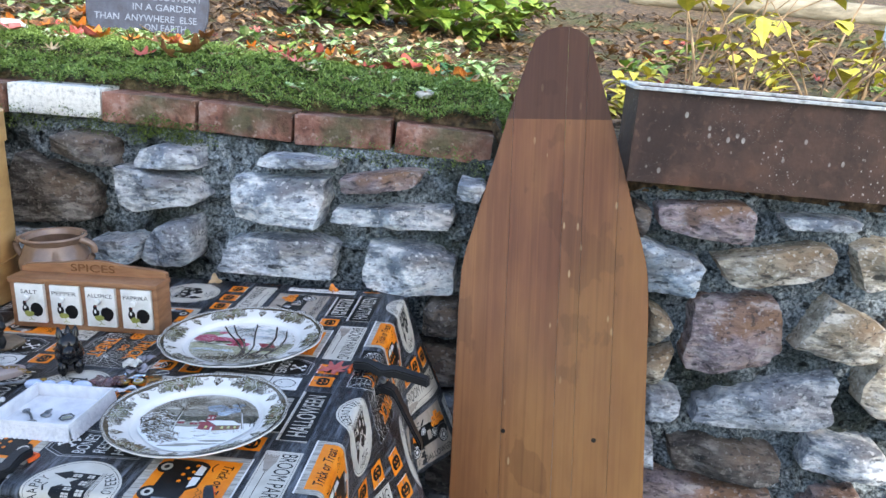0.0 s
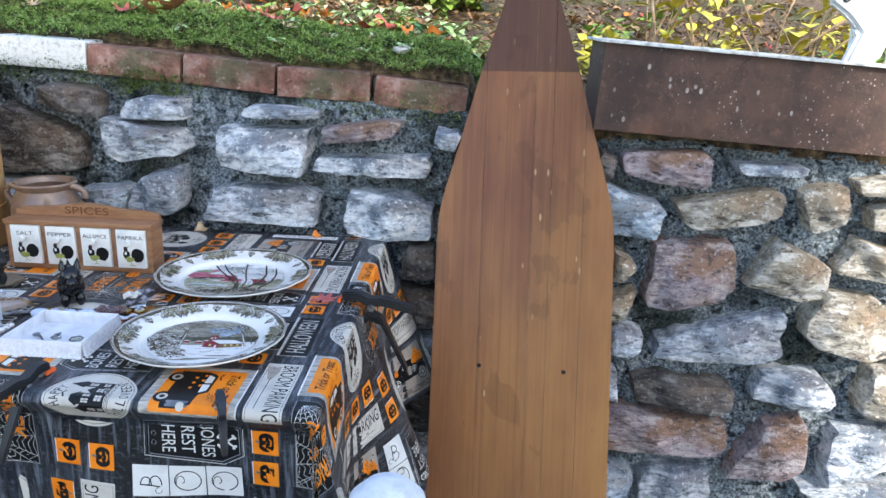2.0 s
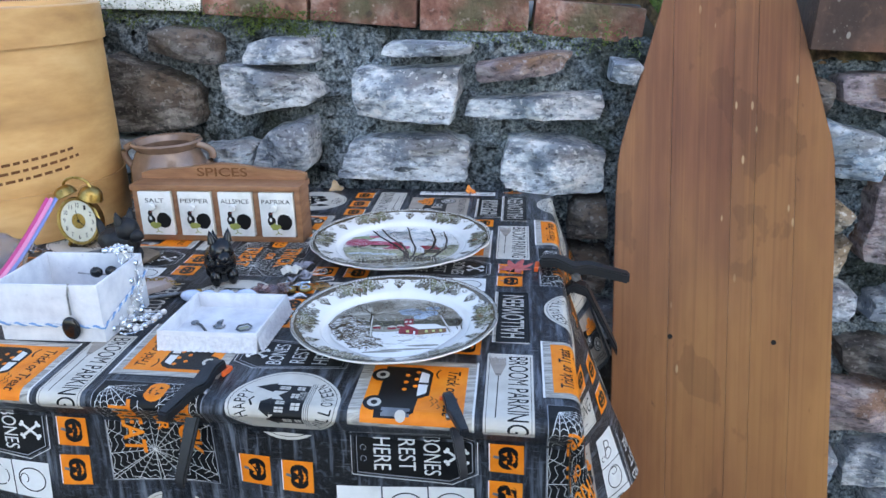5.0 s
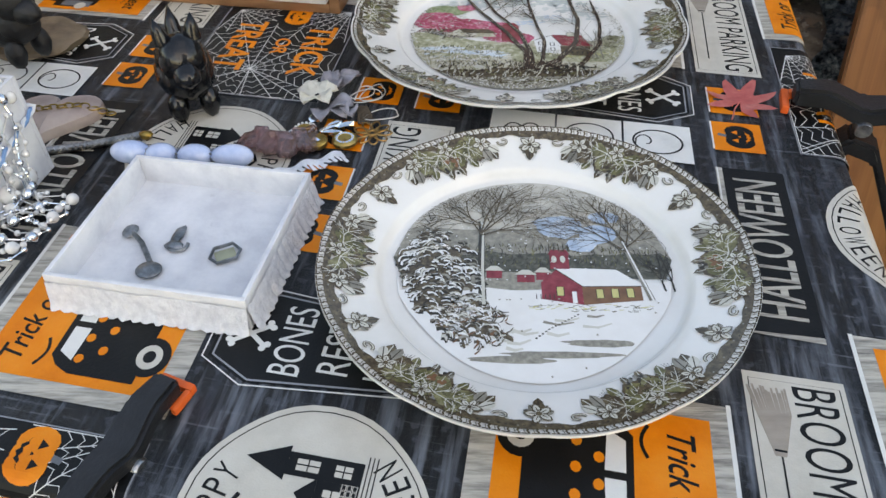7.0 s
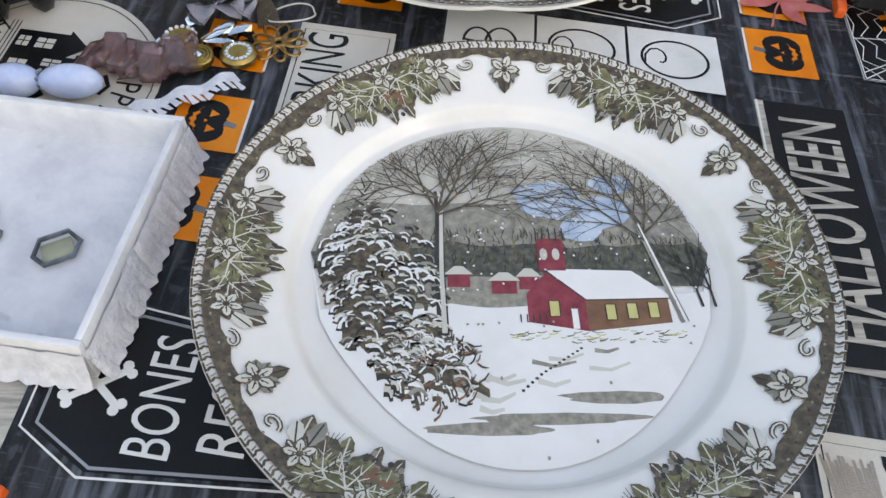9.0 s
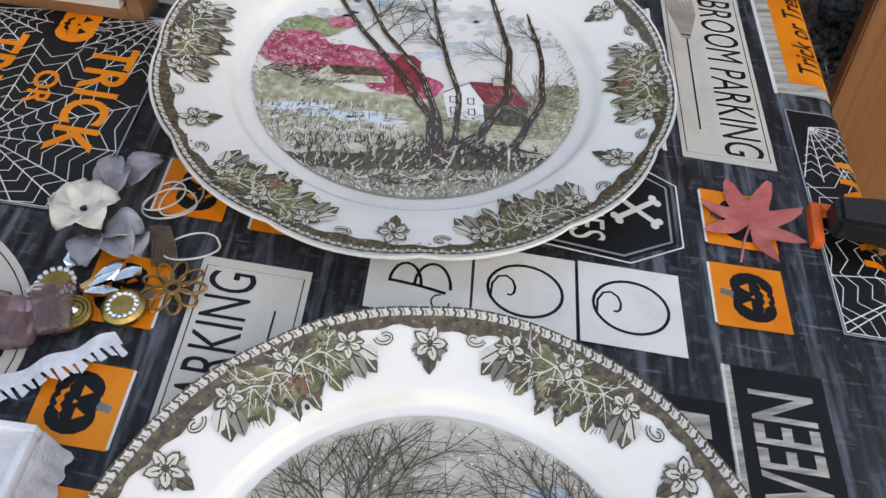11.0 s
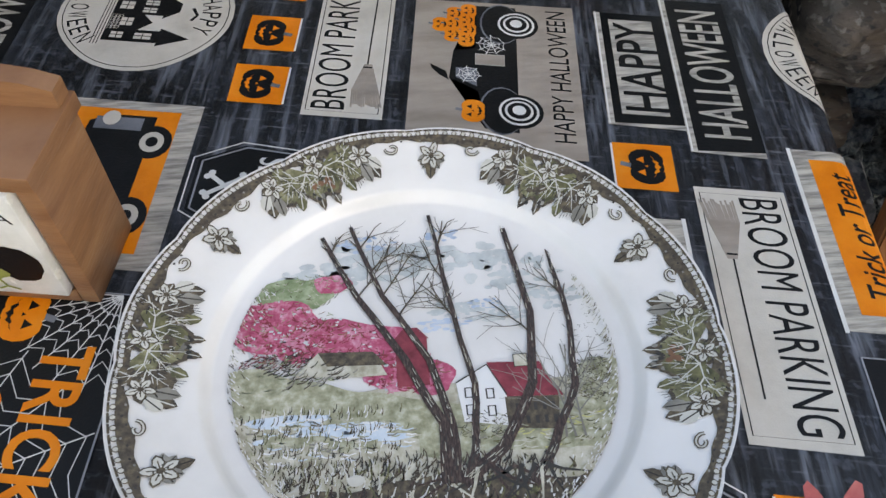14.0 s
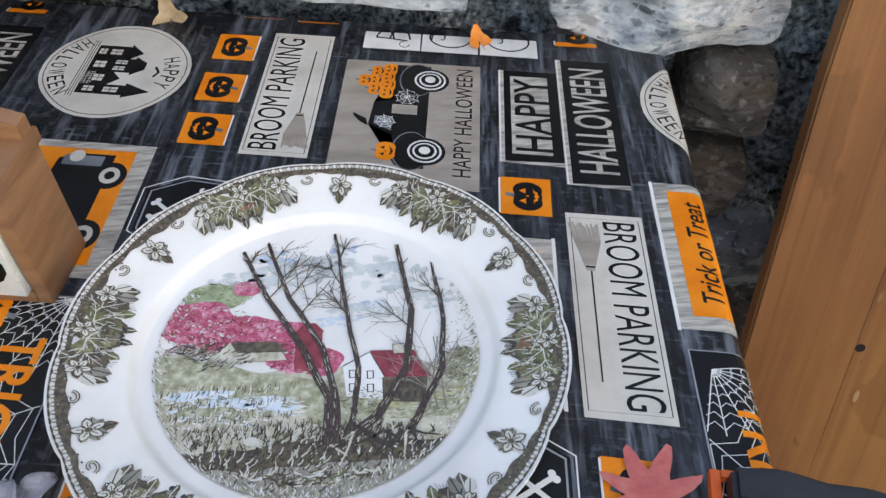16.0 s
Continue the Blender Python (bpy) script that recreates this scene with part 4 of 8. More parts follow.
def winter_picture(s, r, rnd):
    wob = lambda a, f, p: (lambda x: a * noise.noise(Vector((x * f, p, 0))))
    w1, w2 = wob(0.004, 40, 1), wob(0.003, 60, 3)
    band(s, r, lambda x: 1, lambda x: 0.018, "sky", 0)
    band(s, r, lambda x: 0.026 + w1(x), lambda x: -0.004, "hill", 1)
    band(s, r, lambda x: 0.004 + 1.5 * w2(x), lambda x: -0.016, "forest", 2)
    scribble(s, r, 0.0, 0.002, 0.085, 0.010, 420, 0.004, ["forest", "ink", "olive"], 3, rnd, 1.57, 0.4)
    band(s, r, lambda x: -0.012 + 0.4 * w1(x), lambda x: -0.030, "hill", 3, x0=-0.5, x1=0.2)
    band(s, r, lambda x: -0.026 + w2(x) + 0.006 * (x > 0.06), lambda x: -1, "white", 4)
    for i in range(230):
        a, q = rnd.uniform(0, 6.28), math.sqrt(rnd.random()) * r * 0.97
        x, y = q * math.cos(a), q * math.sin(a)
        if y > -0.02:
            s.oval(x, y, 0.0005, 0.0005, "white", 9, 6)
        elif rnd.random() < 0.3:
            s.oval(x, y, 0.0006, 0.0006, "hill", 9, 6)
    for x, y, w in ((0.018, 0.030, 0.026), (0.040, 0.022, 0.020), (0.030, 0.012, 0.014), (0.046, 0.040, 0.016)):
        s.oval(x, y, w * 0.6, w * 0.45, "blue", 3, 18, 0.28, x * 90)
    for x, y, k in ((-0.044, -0.014, 0.010), (-0.022, -0.013, 0.009), (-0.004, -0.016, 0.010), (0.006, -0.014, 0.008)):
        s.rect(x - k / 2, y - 0.004, x + k / 2, y + 0.002, "red", 5)
        s.poly([(x - k * 0.65, y + 0.002), (x + k * 0.65, y + 0.002), (x + k * 0.2, y + 0.006), (x - k * 0.2, y + 0.006)], "pale", 6)
    s.poly([(0.0045, -0.033), (0.0275, -0.037), (0.0275, -0.022), (0.0140, -0.009), (0.0045, -0.020)], "red", 5)
    s.poly([(0.0275, -0.037), (0.0605, -0.033), (0.0605, -0.021), (0.0275, -0.022)], "rust", 5)
    s.poly([(0.012, -0.008), (0.048, -0.009), (0.063, -0.022), (0.028, -0.023)], "white", 6)
    s.stroke([(0.012, -0.008), (0.028, -0.023), (0.063, -0.022)], 0.0006, "ink", 7)
    s.rect(0.0105, -0.009, 0.0215, 0.004, "red", 7)
    s.poly([(0.0095, 0.003), (0.0225, 0.003), (0.0205, 0.007), (0.0115, 0.007)], "red", 7)
    for x in (0.0120, 0.0170):
        s.oval(x + 0.001, -0.001, 0.0016, 0.0030, "pale", 8, 10)
    for x, y in ((0.0150, -0.027), (0.0370, -0.0285), (0.0455, -0.028), (0.0540, -0.0275)):
        s.rect(x - 0.002, y - 0.0035, x + 0.002, y + 0.0035, "yellow", 7)
        s.border(x - 0.002, y - 0.0035, x + 0.002, y + 0.0035, 0.0005, "ink", 8)
    s.rect(0.0215, -0.036, 0.0240, -0.027, "white", 7)
    for k in range(5):
        s.stroke([(0.0105 + 0.0028 * k, 0.006), (0.0105 + 0.0028 * k, 0.0125)], 0.0005, "ink", 7)
    for k in range(5):
        s.stroke([(0.0015 + 0.0025 * k, -0.0332), (0.0015 + 0.0025 * k, -0.0295)], 0.0005, "ink", 7)
    scribble(s, r, 0.036, -0.039, 0.040, 0.003, 60, 0.004, ["olive", "yellow", "grey"], 5, rnd, 0.1, 0.3)
    scribble(s, r, 0.010, -0.056, 0.065, 0.014, 26, 0.014, ["hill", "pale", "pale"], 5, rnd, 0.05, 0.12)
    for x, y, a in ((0.012, -0.068, 0.030), (-0.012, -0.071, 0.022), (0.034, -0.062, 0.020)):
        s.oval(x, y, a, 0.0018, "hill", 5, 26, 0.3, x * 40)
    band(s, r, lambda x: -0.052 - 0.4 * (x + 0.03) + w2(x), lambda x: -0.055 - 0.4 * (x + 0.03), "brown", 5, x0=-0.8, x1=-0.15)
    for k in range(14):
        s.oval(0.000 + 0.0018 * k, -0.060 + 0.0012 * k, 0.0007, 0.0005, "ink", 6, 6)
    s.oval(-0.055, -0.016, 0.017, 0.030, "brown", 5, 30, 0.3, 4)
    s.oval(-0.038, -0.045, 0.010, 0.010, "brown", 5, 24, 0.3, 9)
    for k in range(460):
        a, q = rnd.uniform(0, 6.28), math.sqrt(rnd.random())
        x, y = (-0.057 + 0.025 * q * math.cos(a), -0.020 + 0.042 * q * math.sin(a)) if k % 4 else (-0.038 + 0.016 * q * math.cos(a), -0.047 + 0.015 * q * math.sin(a))
        if math.hypot(x, y) > r - 0.003:
            continue
        t, l = rnd.uniform(-0.9, 0.2) + (0.9 if x < -0.06 else 0.0), rnd.uniform(0.0035, 0.0080)
        c, d = math.cos(t), math.sin(t)
        bough = [(x + l * (e * c - 0.28 * math.sin(math.pi * e) * d), y + l * (e * d + 0.28 * math.sin(math.pi * e) * c)) for e in (0, 0.2, 0.4, 0.6, 0.8, 1.0)]
        s.stroke([(p, g - 0.0010) for p, g in bough], 0.0026, "ink" if k % 2 else "brown", 6, taper=0.5)
        s.stroke(bough, rnd.uniform(0.0007, 0.0017), ("white", "pale", "grey", "white", "brown")[k % 5], 7, taper=0.5)
    for k in range(9):
        s.stroke([(-0.061, 0.012 + 0.003 * k), (-0.061 + (0.010 - 0.001 * k) * (1 if k % 2 else -1), 0.016 + 0.0035 * k)], 0.0009, "ink", 7, taper=0.6)
    scribble(s, r, -0.035, -0.052, 0.022, 0.016, 120, 0.006, ["ink", "brown", "rust", "white"], 7, rnd, 0.4, 1.0)
    s.stroke([(-0.0285, -0.039), (-0.0295, -0.010), (-0.0292, 0.020), (-0.0300, 0.034)], 0.0046, "ink", 7, taper=0.35)
    s.stroke([(-0.0280, -0.038), (-0.0288, -0.010), (-0.0285, 0.022), (-0.0295, 0.034)], 0.0020, "pale", 8, taper=0.4)
    for t, l in ((1.55, 0.052), (2.3, 0.050), (0.85, 0.055), (2.75, 0.042), (0.4, 0.045), (1.95, 0.052), (1.2, 0.050)):
        twigs(s, -0.0295, 0.018 + 0.012 * rnd.random(), l, t, 0.0012, 3, rnd, "brown", 8, r * 0.98)
    s.stroke([(0.0655, -0.033), (0.0600, -0.010), (0.0540, 0.015)], 0.0034, "grey", 8, taper=0.4)
    s.stroke([(0.0660, -0.033), (0.0605, -0.010), (0.0545, 0.015)], 0.0012, "white", 9, taper=0.4)
    for t, l in ((1.9, 0.050), (1.3, 0.045), (2.5, 0.045), (0.8, 0.030), (2.1, 0.055)):
        twigs(s, 0.056, 0.006 + 0.010 * rnd.random(), l, t, 0.0011, 3, rnd, "brown", 8, r * 0.98)
    for x in (0.074, 0.079):
        twigs(s, x, -0.026, 0.030, 1.7, 0.0012, 2, rnd, "ink", 8, r)
    up = lambda y: y + 0.0105 * max(0.0, min(1.0, (0.075 - y) / 0.05)) * max(0.0, min(1.0, (y + 0.085) / 0.03))
    s.shapes = [([(x, up(y)) for x, y in pts], faces, slot, lay) for pts, faces, slot, lay in s.shapes]


def autumn_picture(s, r, rnd):
    w1 = lambda x: 0.004 * noise.noise(Vector((x * 50, 7, 0)))
    for x, y, a, b in ((-0.016, 0.056, 0.030, 0.011), (0.022, 0.054, 0.026, 0.010), (-0.045, 0.048, 0.022, 0.008), (0.045, 0.045, 0.022, 0.010), (0.016, 0.026, 0.014, 0.004), (0.034, 0.022, 0.014, 0.004), (0.060, 0.030, 0.014, 0.006), (-0.068, 0.018, 0.012, 0.016)):
        for q in range(46):
            e, f = rnd.uniform(0, 6.28), math.sqrt(rnd.random())
            s.oval(x + a * f * math.cos(e), y + b * f * math.sin(e), a * rnd.uniform(0.06, 0.20), b * rnd.uniform(0.10, 0.26), "cloud", 0, 8, 0.3, q)
    for x, y, a, b in ((-0.024, 0.066, 0.014, 0.005), (0.012, 0.070, 0.010, 0.004), (0.010, 0.018, 0.012, 0.004), (0.030, 0.028, 0.008, 0.003)):
        for q in range(26):
            e, f = rnd.uniform(0, 6.28), math.sqrt(rnd.random())
            s.oval(x + a * f * math.cos(e), y + b * f * math.sin(e), a * rnd.uniform(0.06, 0.18), b * rnd.uniform(0.10, 0.26), "blue", 1, 8, 0.3, q)
    s.oval(-0.057, 0.039, 0.018, 0.009, "moss", 1, 24, 0.3, 3)
    scribble(s, r, -0.054, 0.041, 0.022, 0.009, 130, 0.003, ["olive", "moss", "moss", "straw"], 2, rnd)
    scribble(s, r, -0.060, 0.020, 0.024, 0.016, 60, 0.003, ["moss", "rust"], 4, rnd)
    for x, y, a, b in ((-0.066, 0.022, 0.020, 0.014), (-0.044, 0.014, 0.024, 0.011), (-0.020, 0.012, 0.016, 0.008), (-0.012, -0.004, 0.014, 0.010), (0.003, -0.008, 0.010, 0.009), (-0.040, 0.044, 0.009, 0.005)):
        s.oval(x, y, a, b, "pink", 2, 26, 0.3, x * 60)
    for x, y, a, b in ((-0.064, 0.020, 0.022, 0.014), (-0.040, 0.012, 0.026, 0.010), (-0.008, -0.006, 0.017, 0.009)):
        scribble(s, r, x, y, a, b, 110, 0.0045, ["pink", "red", "red", "rust"], 3, rnd)
    for x, y, a, b in ((-0.066, 0.022, 0.020, 0.014), (-0.044, 0.014, 0.024, 0.011), (-0.012, -0.004, 0.014, 0.010)):
        for q in range(260):
            e, f = rnd.uniform(0, 6.28), math.sqrt(rnd.random())
            s.oval(x + a * f * math.cos(e), y + b * f * math.sin(e), rnd.uniform(0.0004, 0.0013), rnd.uniform(0.0004, 0.0009), rnd.choice(["red", "pink", "pink", "pink", "pink", "pink", "cloud"]), 3, 6)
    scribble(s, r, -0.050, 0.004, 0.034, 0.004, 160, 0.004, ["ink", "brown", "red"], 4, rnd, 0.4, 0.9)
    s.rect(-0.012, -0.012, 0.002, 0.011, "red", 5)
    s.poly([(-0.013, 0.011), (0.003, 0.011), (-0.002, 0.017), (-0.008, 0.017)], "red", 5)
    s.poly([(-0.056, -0.004), (-0.030, -0.006), (-0.016, -0.006), (-0.022, 0.006), (-0.046, 0.007)], "straw", 6)
    s.poly([(-0.046, 0.007), (-0.022, 0.006), (-0.016, -0.001), (-0.042, 0.000)], "brown", 7)
    scribble(s, r, -0.050, -0.002, 0.022, 0.007, 50, 0.005, ["grey", "brown", "ink"], 8, rnd, 0.6, 0.4)
    band(s, r, lambda x: -0.012 + w1(x), lambda x: -0.060, "straw", 1)
    band(s, r, lambda x: 0.001 - 0.25 * (x + 0.08) + w1(x), lambda x: -0.022 - 0.28 * (x + 0.08), "grass", 4, x0=-1.0, x1=0.25)
    band(s, r, lambda x: -0.020 - 0.24 * (x + 0.07) + w1(x), lambda x: -0.030 - 0.26 * (x + 0.07), "straw", 5, x0=-0.82, x1=-0.05)
    for x, y, a, b in ((-0.058, -0.0245, 0.018, 0.0028), (-0.034, -0.0300, 0.022, 0.0034), (-0.060, -0.033, 0.012, 0.0018), (-0.018, -0.0345, 0.012, 0.0018)):
        s.oval(x, y, a, b, "water", 5, 22, 0.3, x * 80)
    scribble(s, r, -0.062, -0.003, 0.024, 0.009, 150, 0.004, ["grass", "moss", "straw", "brown"], 4, rnd, 0.1, 0.5)
    band(s, r, lambda x: -0.022 + w1(x), lambda x: -0.044 + w1(x), "grass", 3, x0=0.10, x1=1.0)
    band(s, r, lambda x: -0.037 - 0.1 * x + 1.5 * w1(x), lambda x: -0.041 - 0.1 * x - w1(x * 2), "grass", 5, x0=-0.80, x1=-0.25)
    scribble(s, r, -0.045, -0.034, 0.040, 0.010, 160, 0.006, ["grey", "straw", "grass", "white", "water"], 5, rnd, 0.0, 0.25)
    for y0 in (-0.022, -0.030, -0.038, -0.046, -0.052):
        scribble(s, r, -0.050, y0, 0.042, 0.003, 110, 0.0034, ["ink", "brown", "olive", "grass", "white"], 6, rnd, 1.45, 0.25)
    scribble(s, r, 0.055, -0.036, 0.034, 0.008, 130, 0.005, ["olive", "grass", "straw", "yellow"], 5, rnd, 0.1, 0.4)
    band(s, r, lambda x: -0.052 - 0.08 * abs(x) + 1.5 * w1(x), lambda x: -1, "brown", 5)
    band(s, r, lambda x: -0.066 + 1.6 * w1(x), lambda x: -1, "hill", 6)
    scribble(s, r, 0.0, -0.062, 0.076, 0.018, 700, 0.006, ["ink", "bark", "brown", "brown", "straw", "pale", "olive"], 7, rnd, 1.3, 0.7)
    scribble(s, r, -0.02, -0.048, 0.060, 0.006, 150, 0.004, ["ink", "brown", "bark"], 7, rnd, 1.4, 0.5)
    scribble(s, r, 0.0, -0.076, 0.045, 0.008, 150, 0.008, ["grey", "brown", "olive", "pale"], 8, rnd, 0.1, 0.4)
    s.oval(-0.030, -0.052, 0.0035, 0.0025, "pale", 8, 12, 0.25, 2)
    s.oval(0.078, -0.014, 0.014, 0.010, "grass", 4, 22, 0.28, 8)
    scribble(s, r, 0.076, -0.014, 0.015, 0.011, 260, 0.003, ["olive", "brown", "olive", "grass", "ink"], 5, rnd)
    s.poly([(0.013, -0.012), (0.027, -0.004), (0.034, -0.019), (0.033, -0.033), (0.015, -0.030)], "white", 6)
    s.stroke([(0.013, -0.012), (0.027, -0.004), (0.034, -0.019)], 0.0007, "ink", 8)
    s.poly([(0.033, -0.020), (0.056, -0.021), (0.054, -0.036), (0.033, -0.034)], "brown", 6)
    s.poly([(0.027, -0.003), (0.050, -0.004), (0.058, -0.021), (0.034, -0.020)], "red", 7)
    s.rect(0.039, -0.006, 0.045, 0.000, "straw", 8)
    s.border(0.039, -0.006, 0.045, 0.000, 0.0005, "ink", 9)
    for x, y in ((0.018, -0.017), (0.027, -0.018), (0.018, -0.025), (0.027, -0.026)):
        s.border(x - 0.0015, y - 0.0022, x + 0.0015, y + 0.0022, 0.0008, "ink", 8)
    for k in range(5):
        for y in (-0.025, -0.031):
            s.rect(0.037 + 0.0038 * k, y - 0.002, 0.0385 + 0.0038 * k, y + 0.0015, "ink", 8)
    scribble(s, r, 0.024, -0.032, 0.018, 0.006, 90, 0.003, ["olive", "grey", "ink", "grass"], 9, rnd)
    trunks = (((-0.047, 0.074), (-0.028, 0.035), (-0.008, 0.001), (0.006, -0.030), (0.006, -0.056)), ((-0.031, 0.077), (-0.017, 0.035), (0.003, 0.000), (0.010, -0.030), (0.010, -0.056)),
              ((0.008, 0.082), (0.015, 0.021), (0.021, -0.013), (0.019, -0.040), (0.014, -0.055)), ((0.043, 0.071), (0.050, 0.022), (0.046, -0.014), (0.030, -0.042), (0.012, -0.056)),
              ((0.063, 0.057), (0.067, 0.015), (0.064, -0.016), (0.050, -0.044), (0.040, -0.058)))
    for j, tr in enumerate(trunks):
        w = (0.0050, 0.0044, 0.0040, 0.0058, 0.0046)[j]
        pts = []
        for a, b in zip(tr, tr[1:]):
            for f in (0, 0.33, 0.66):
                pts.append((a[0] + (b[0] - a[0]) * f + rnd.uniform(-0.0006, 0.0006), a[1] + (b[1] - a[1]) * f))
        pts.append(tr[-1])
        s.stroke(pts[::-1], w, "bark", 10, taper=0.55)
        line = pts[::-1]
        for q in range(90):
            e = rnd.random() * (len(line) - 1.01)
            i, f = int(e), e - int(e)
            wide = w * (1 - 0.55 * e / (len(line) - 1))
            off = rnd.uniform(-0.42, 0.42) * wide
            x, y = line[i][0] + (line[i + 1][0] - line[i][0]) * f + off, line[i][1] + (line[i + 1][1] - line[i][1]) * f
            dx, dy = line[i + 1][0] - line[i][0], line[i + 1][1] - line[i][1]
            g = rnd.uniform(0.002, 0.005) / (math.hypot(dx, dy) or 1.0)
            s.stroke([(x, y), (x + dx * g + rnd.uniform(-0.0003, 0.0003), y + dy * g)], 0.0004, "ink" if q % 3 else "straw", 11, taper=0.6)
        for q in range(5 if j < 3 else 3):
            p = pts[rnd.randrange(0, 7)]
            twigs(s, p[0], p[1], rnd.uniform(0.018, 0.034), 1.57 + rnd.choice((-1, 1)) * rnd.uniform(0.25, 0.7), 0.0009, 2, rnd, "brown", 9, r * 0.97)
    for k in range(16):
        a = -2.9 + 2.7 * k / 15
        x0 = rnd.uniform(0.000, 0.050)
        s.stroke([(x0, -0.050), (x0 + 0.008 * math.cos(a), -0.052 + 0.006 * math.sin(a)), (x0 + 0.020 * math.cos(a), -0.053 + 0.012 * math.sin(a))], 0.0018, rnd.choice(["bark", "ink", "straw"]), 10, taper=0.7)
    for q in range(900):
        e = rnd.uniform(2.6, 6.8)
        f = r * (1.0 - abs(rnd.gauss(0, 0.035)))
        x, y = f * math.cos(e), f * math.sin(e)
        l = rnd.uniform(0.002, 0.006)
        s.stroke([(x, y), (x + l * math.cos(e + rnd.uniform(-0.9, 0.9)) * 0.4, y + l * 0.4)], 0.0005, rnd.choice(["white", "white", "straw", "grass", "brown"]), 12, taper=0.6)
    for k in range(3):
        twigs(s, 0.056 + 0.004 * k, -0.040, 0.044, 1.5 + 0.12 * k, 0.0010, 2, rnd, "grey", 9, r)
    scribble(s, r, 0.076, 0.020, 0.014, 0.018, 80, 0.0018, ["grey", "pale", "olive"], 9, rnd)


def build_plate(name, centre, R, lobes, turn, picture, label, seed):
    rnd = random.Random(seed)
    t = thing(name, Matrix.Translation(centre), label, "plate", "plates on the table")
    bm = bmesh.new()
    seg = 144
    rings = []
    top = [(R * k, plate_z(R * k, R)) for k in (0.05, 0.35, 0.697, 0.709, 0.721, 0.733, 0.745, 0.80, 0.88, 0.95, 0.985, 1.0)]
    under = [(R * 1.0, plate_z(R, R) - 0.002), (R * 0.97, plate_z(R, R) - 0.0045), (R * 0.75, 0.0062), (R * 0.60, 0.0022), (R * 0.585, 0.0002), (R * 0.56, 0.0002), (R * 0.54, 0.0020), (R * 0.05, 0.0022)]
    for i, (r, z) in enumerate(top + under):
        w = max(0.0, (r / R - 0.72) / 0.28)
        ring = []
        for k in range(seg):
            a = 2 * math.pi * k / seg
            q = r * (1 + (rim_wave(a, R, lobes) - 1) * w * w)
            ring.append(bm.verts.new((q * math.cos(a), q * math.sin(a), z)))
        rings.append(ring)
    for a, b in zip(rings, rings[1:]):
        for k in range(seg):
            bm.faces.new([a[k], a[(k + 1) % seg], b[(k + 1) % seg], b[k]])
    bm.faces.new(rings[0])
    bm.faces.new(rings[-1][::-1])
    bmesh.ops.recalc_face_normals(bm, faces=bm.faces[:])
    part("china_body", bm, M_CHINA, t)

    def place(x, y, h):
        r = math.hypot(x, y)
        a = math.atan2(y, x)
        w = max(0.0, (r / R - 0.72) / 0.28)
        q = 1 + (rim_wave(a, R, lobes) - 1) * w * w
        return Vector((x * q, y * q, plate_z(r, R) + h + (0.00025 if w > 0 else 0)))
    s = Sheet(GLAZE)
    rim_print(s, R, turn, rnd, not lobes)
    s.lay("printed_border", t, place, step=0.00009)
    s = Sheet(GLAZE)
    picture(s, 0.0840 if lobes else 0.0820, rnd)
    grow = R * 0.650 / 0.0840 if lobes else R * 0.668 / 0.0820
    s.shapes = [([(x * grow, y * grow) for x, y in pts], faces, slot, lay) for pts, faces, slot, lay in s.shapes]
    s.lay("printed_picture", t, place, step=0.00009, clip=R * (0.652 if lobes else 0.670))
    return t


# cloth under a plate's foot is flat
PLATE_WINTER = build_plate("dinner_plate", Vector((-0.3362, 1.1442, TOP + 0.0016)), 0.1182, 0, 0.02, winter_picture, "white china plate printed with a snowy schoolhouse and brown leaf border", 3)
PLATE_AUTUMN = build_plate("dinner_plate", Vector((-0.3372, 1.4178, TOP + 0.0016)), 0.1320, 12, 0.10, autumn_picture, "white scalloped china plate printed with an autumn farm and bare trees", 8)


# ---- things laid out on the table ----
M_BLACK = surface("black_glaze", ["08080a", "0e0e10"], 40, 0.16, 0.0006, 160)
M_BLACKMAT = surface("black_paint", ["040405", "09090b", "111114"], 60, 0.55, 0.001, 200)
M_WOOD = surface("oiled_beech", ["7a5236", "8d6344", "9c7250"], 12, 0.45, 0.0003, 120, stretch=(1, 1, 6))
M_GOLD = surface("worn_brass", ["7d6430", "a3864a", "b99b5e"], 60, 0.3, 0.0003, 300, metal=1.0)
M_SILVER = surface("dull_silver", ["6d6e70", "9a9b9c", "b5b5b4"], 80, 0.32, 0.0003, 300, metal=1.0)
M_PAPER = surface("white_card", ["c4c6cc", "d2d4d8", "dcdde0"], 40, 0.75, 0.0006, 120)
overlay(M_PAPER, "9a9a9e", 90, 0.66, 0.75, factor=0.5)
M_PEARL = surface("pearl", ["c5c6c6", "d8d8d6"], 40, 0.18, coat=0.5)
M_ORANGE = surface("orange_rubber", ["d9551a", "e4632a"], 40, 0.5)
M_PLASTIC = surface("black_plastic", ["111214", "17181b", "1d1e22"], 60, 0.42, 0.0003, 400)
PAINT = {"ink": ink("drawer_black", ["0c0c0d", "151517"]), "green": ink("drawer_green", ["7d8340", "a3a45a"]), "white": ink("drawer_white", ["cfd0ce", "dedfdd"]),
         "red": ink("drawer_red", ["7a3a34", "8a4a40"]), "stamp": ink("stamp", ["5c3a1c", "70492a"]), "dial": ink("dial", ["c9c7b4", "d8d6c6"]), "gold": M_GOLD}


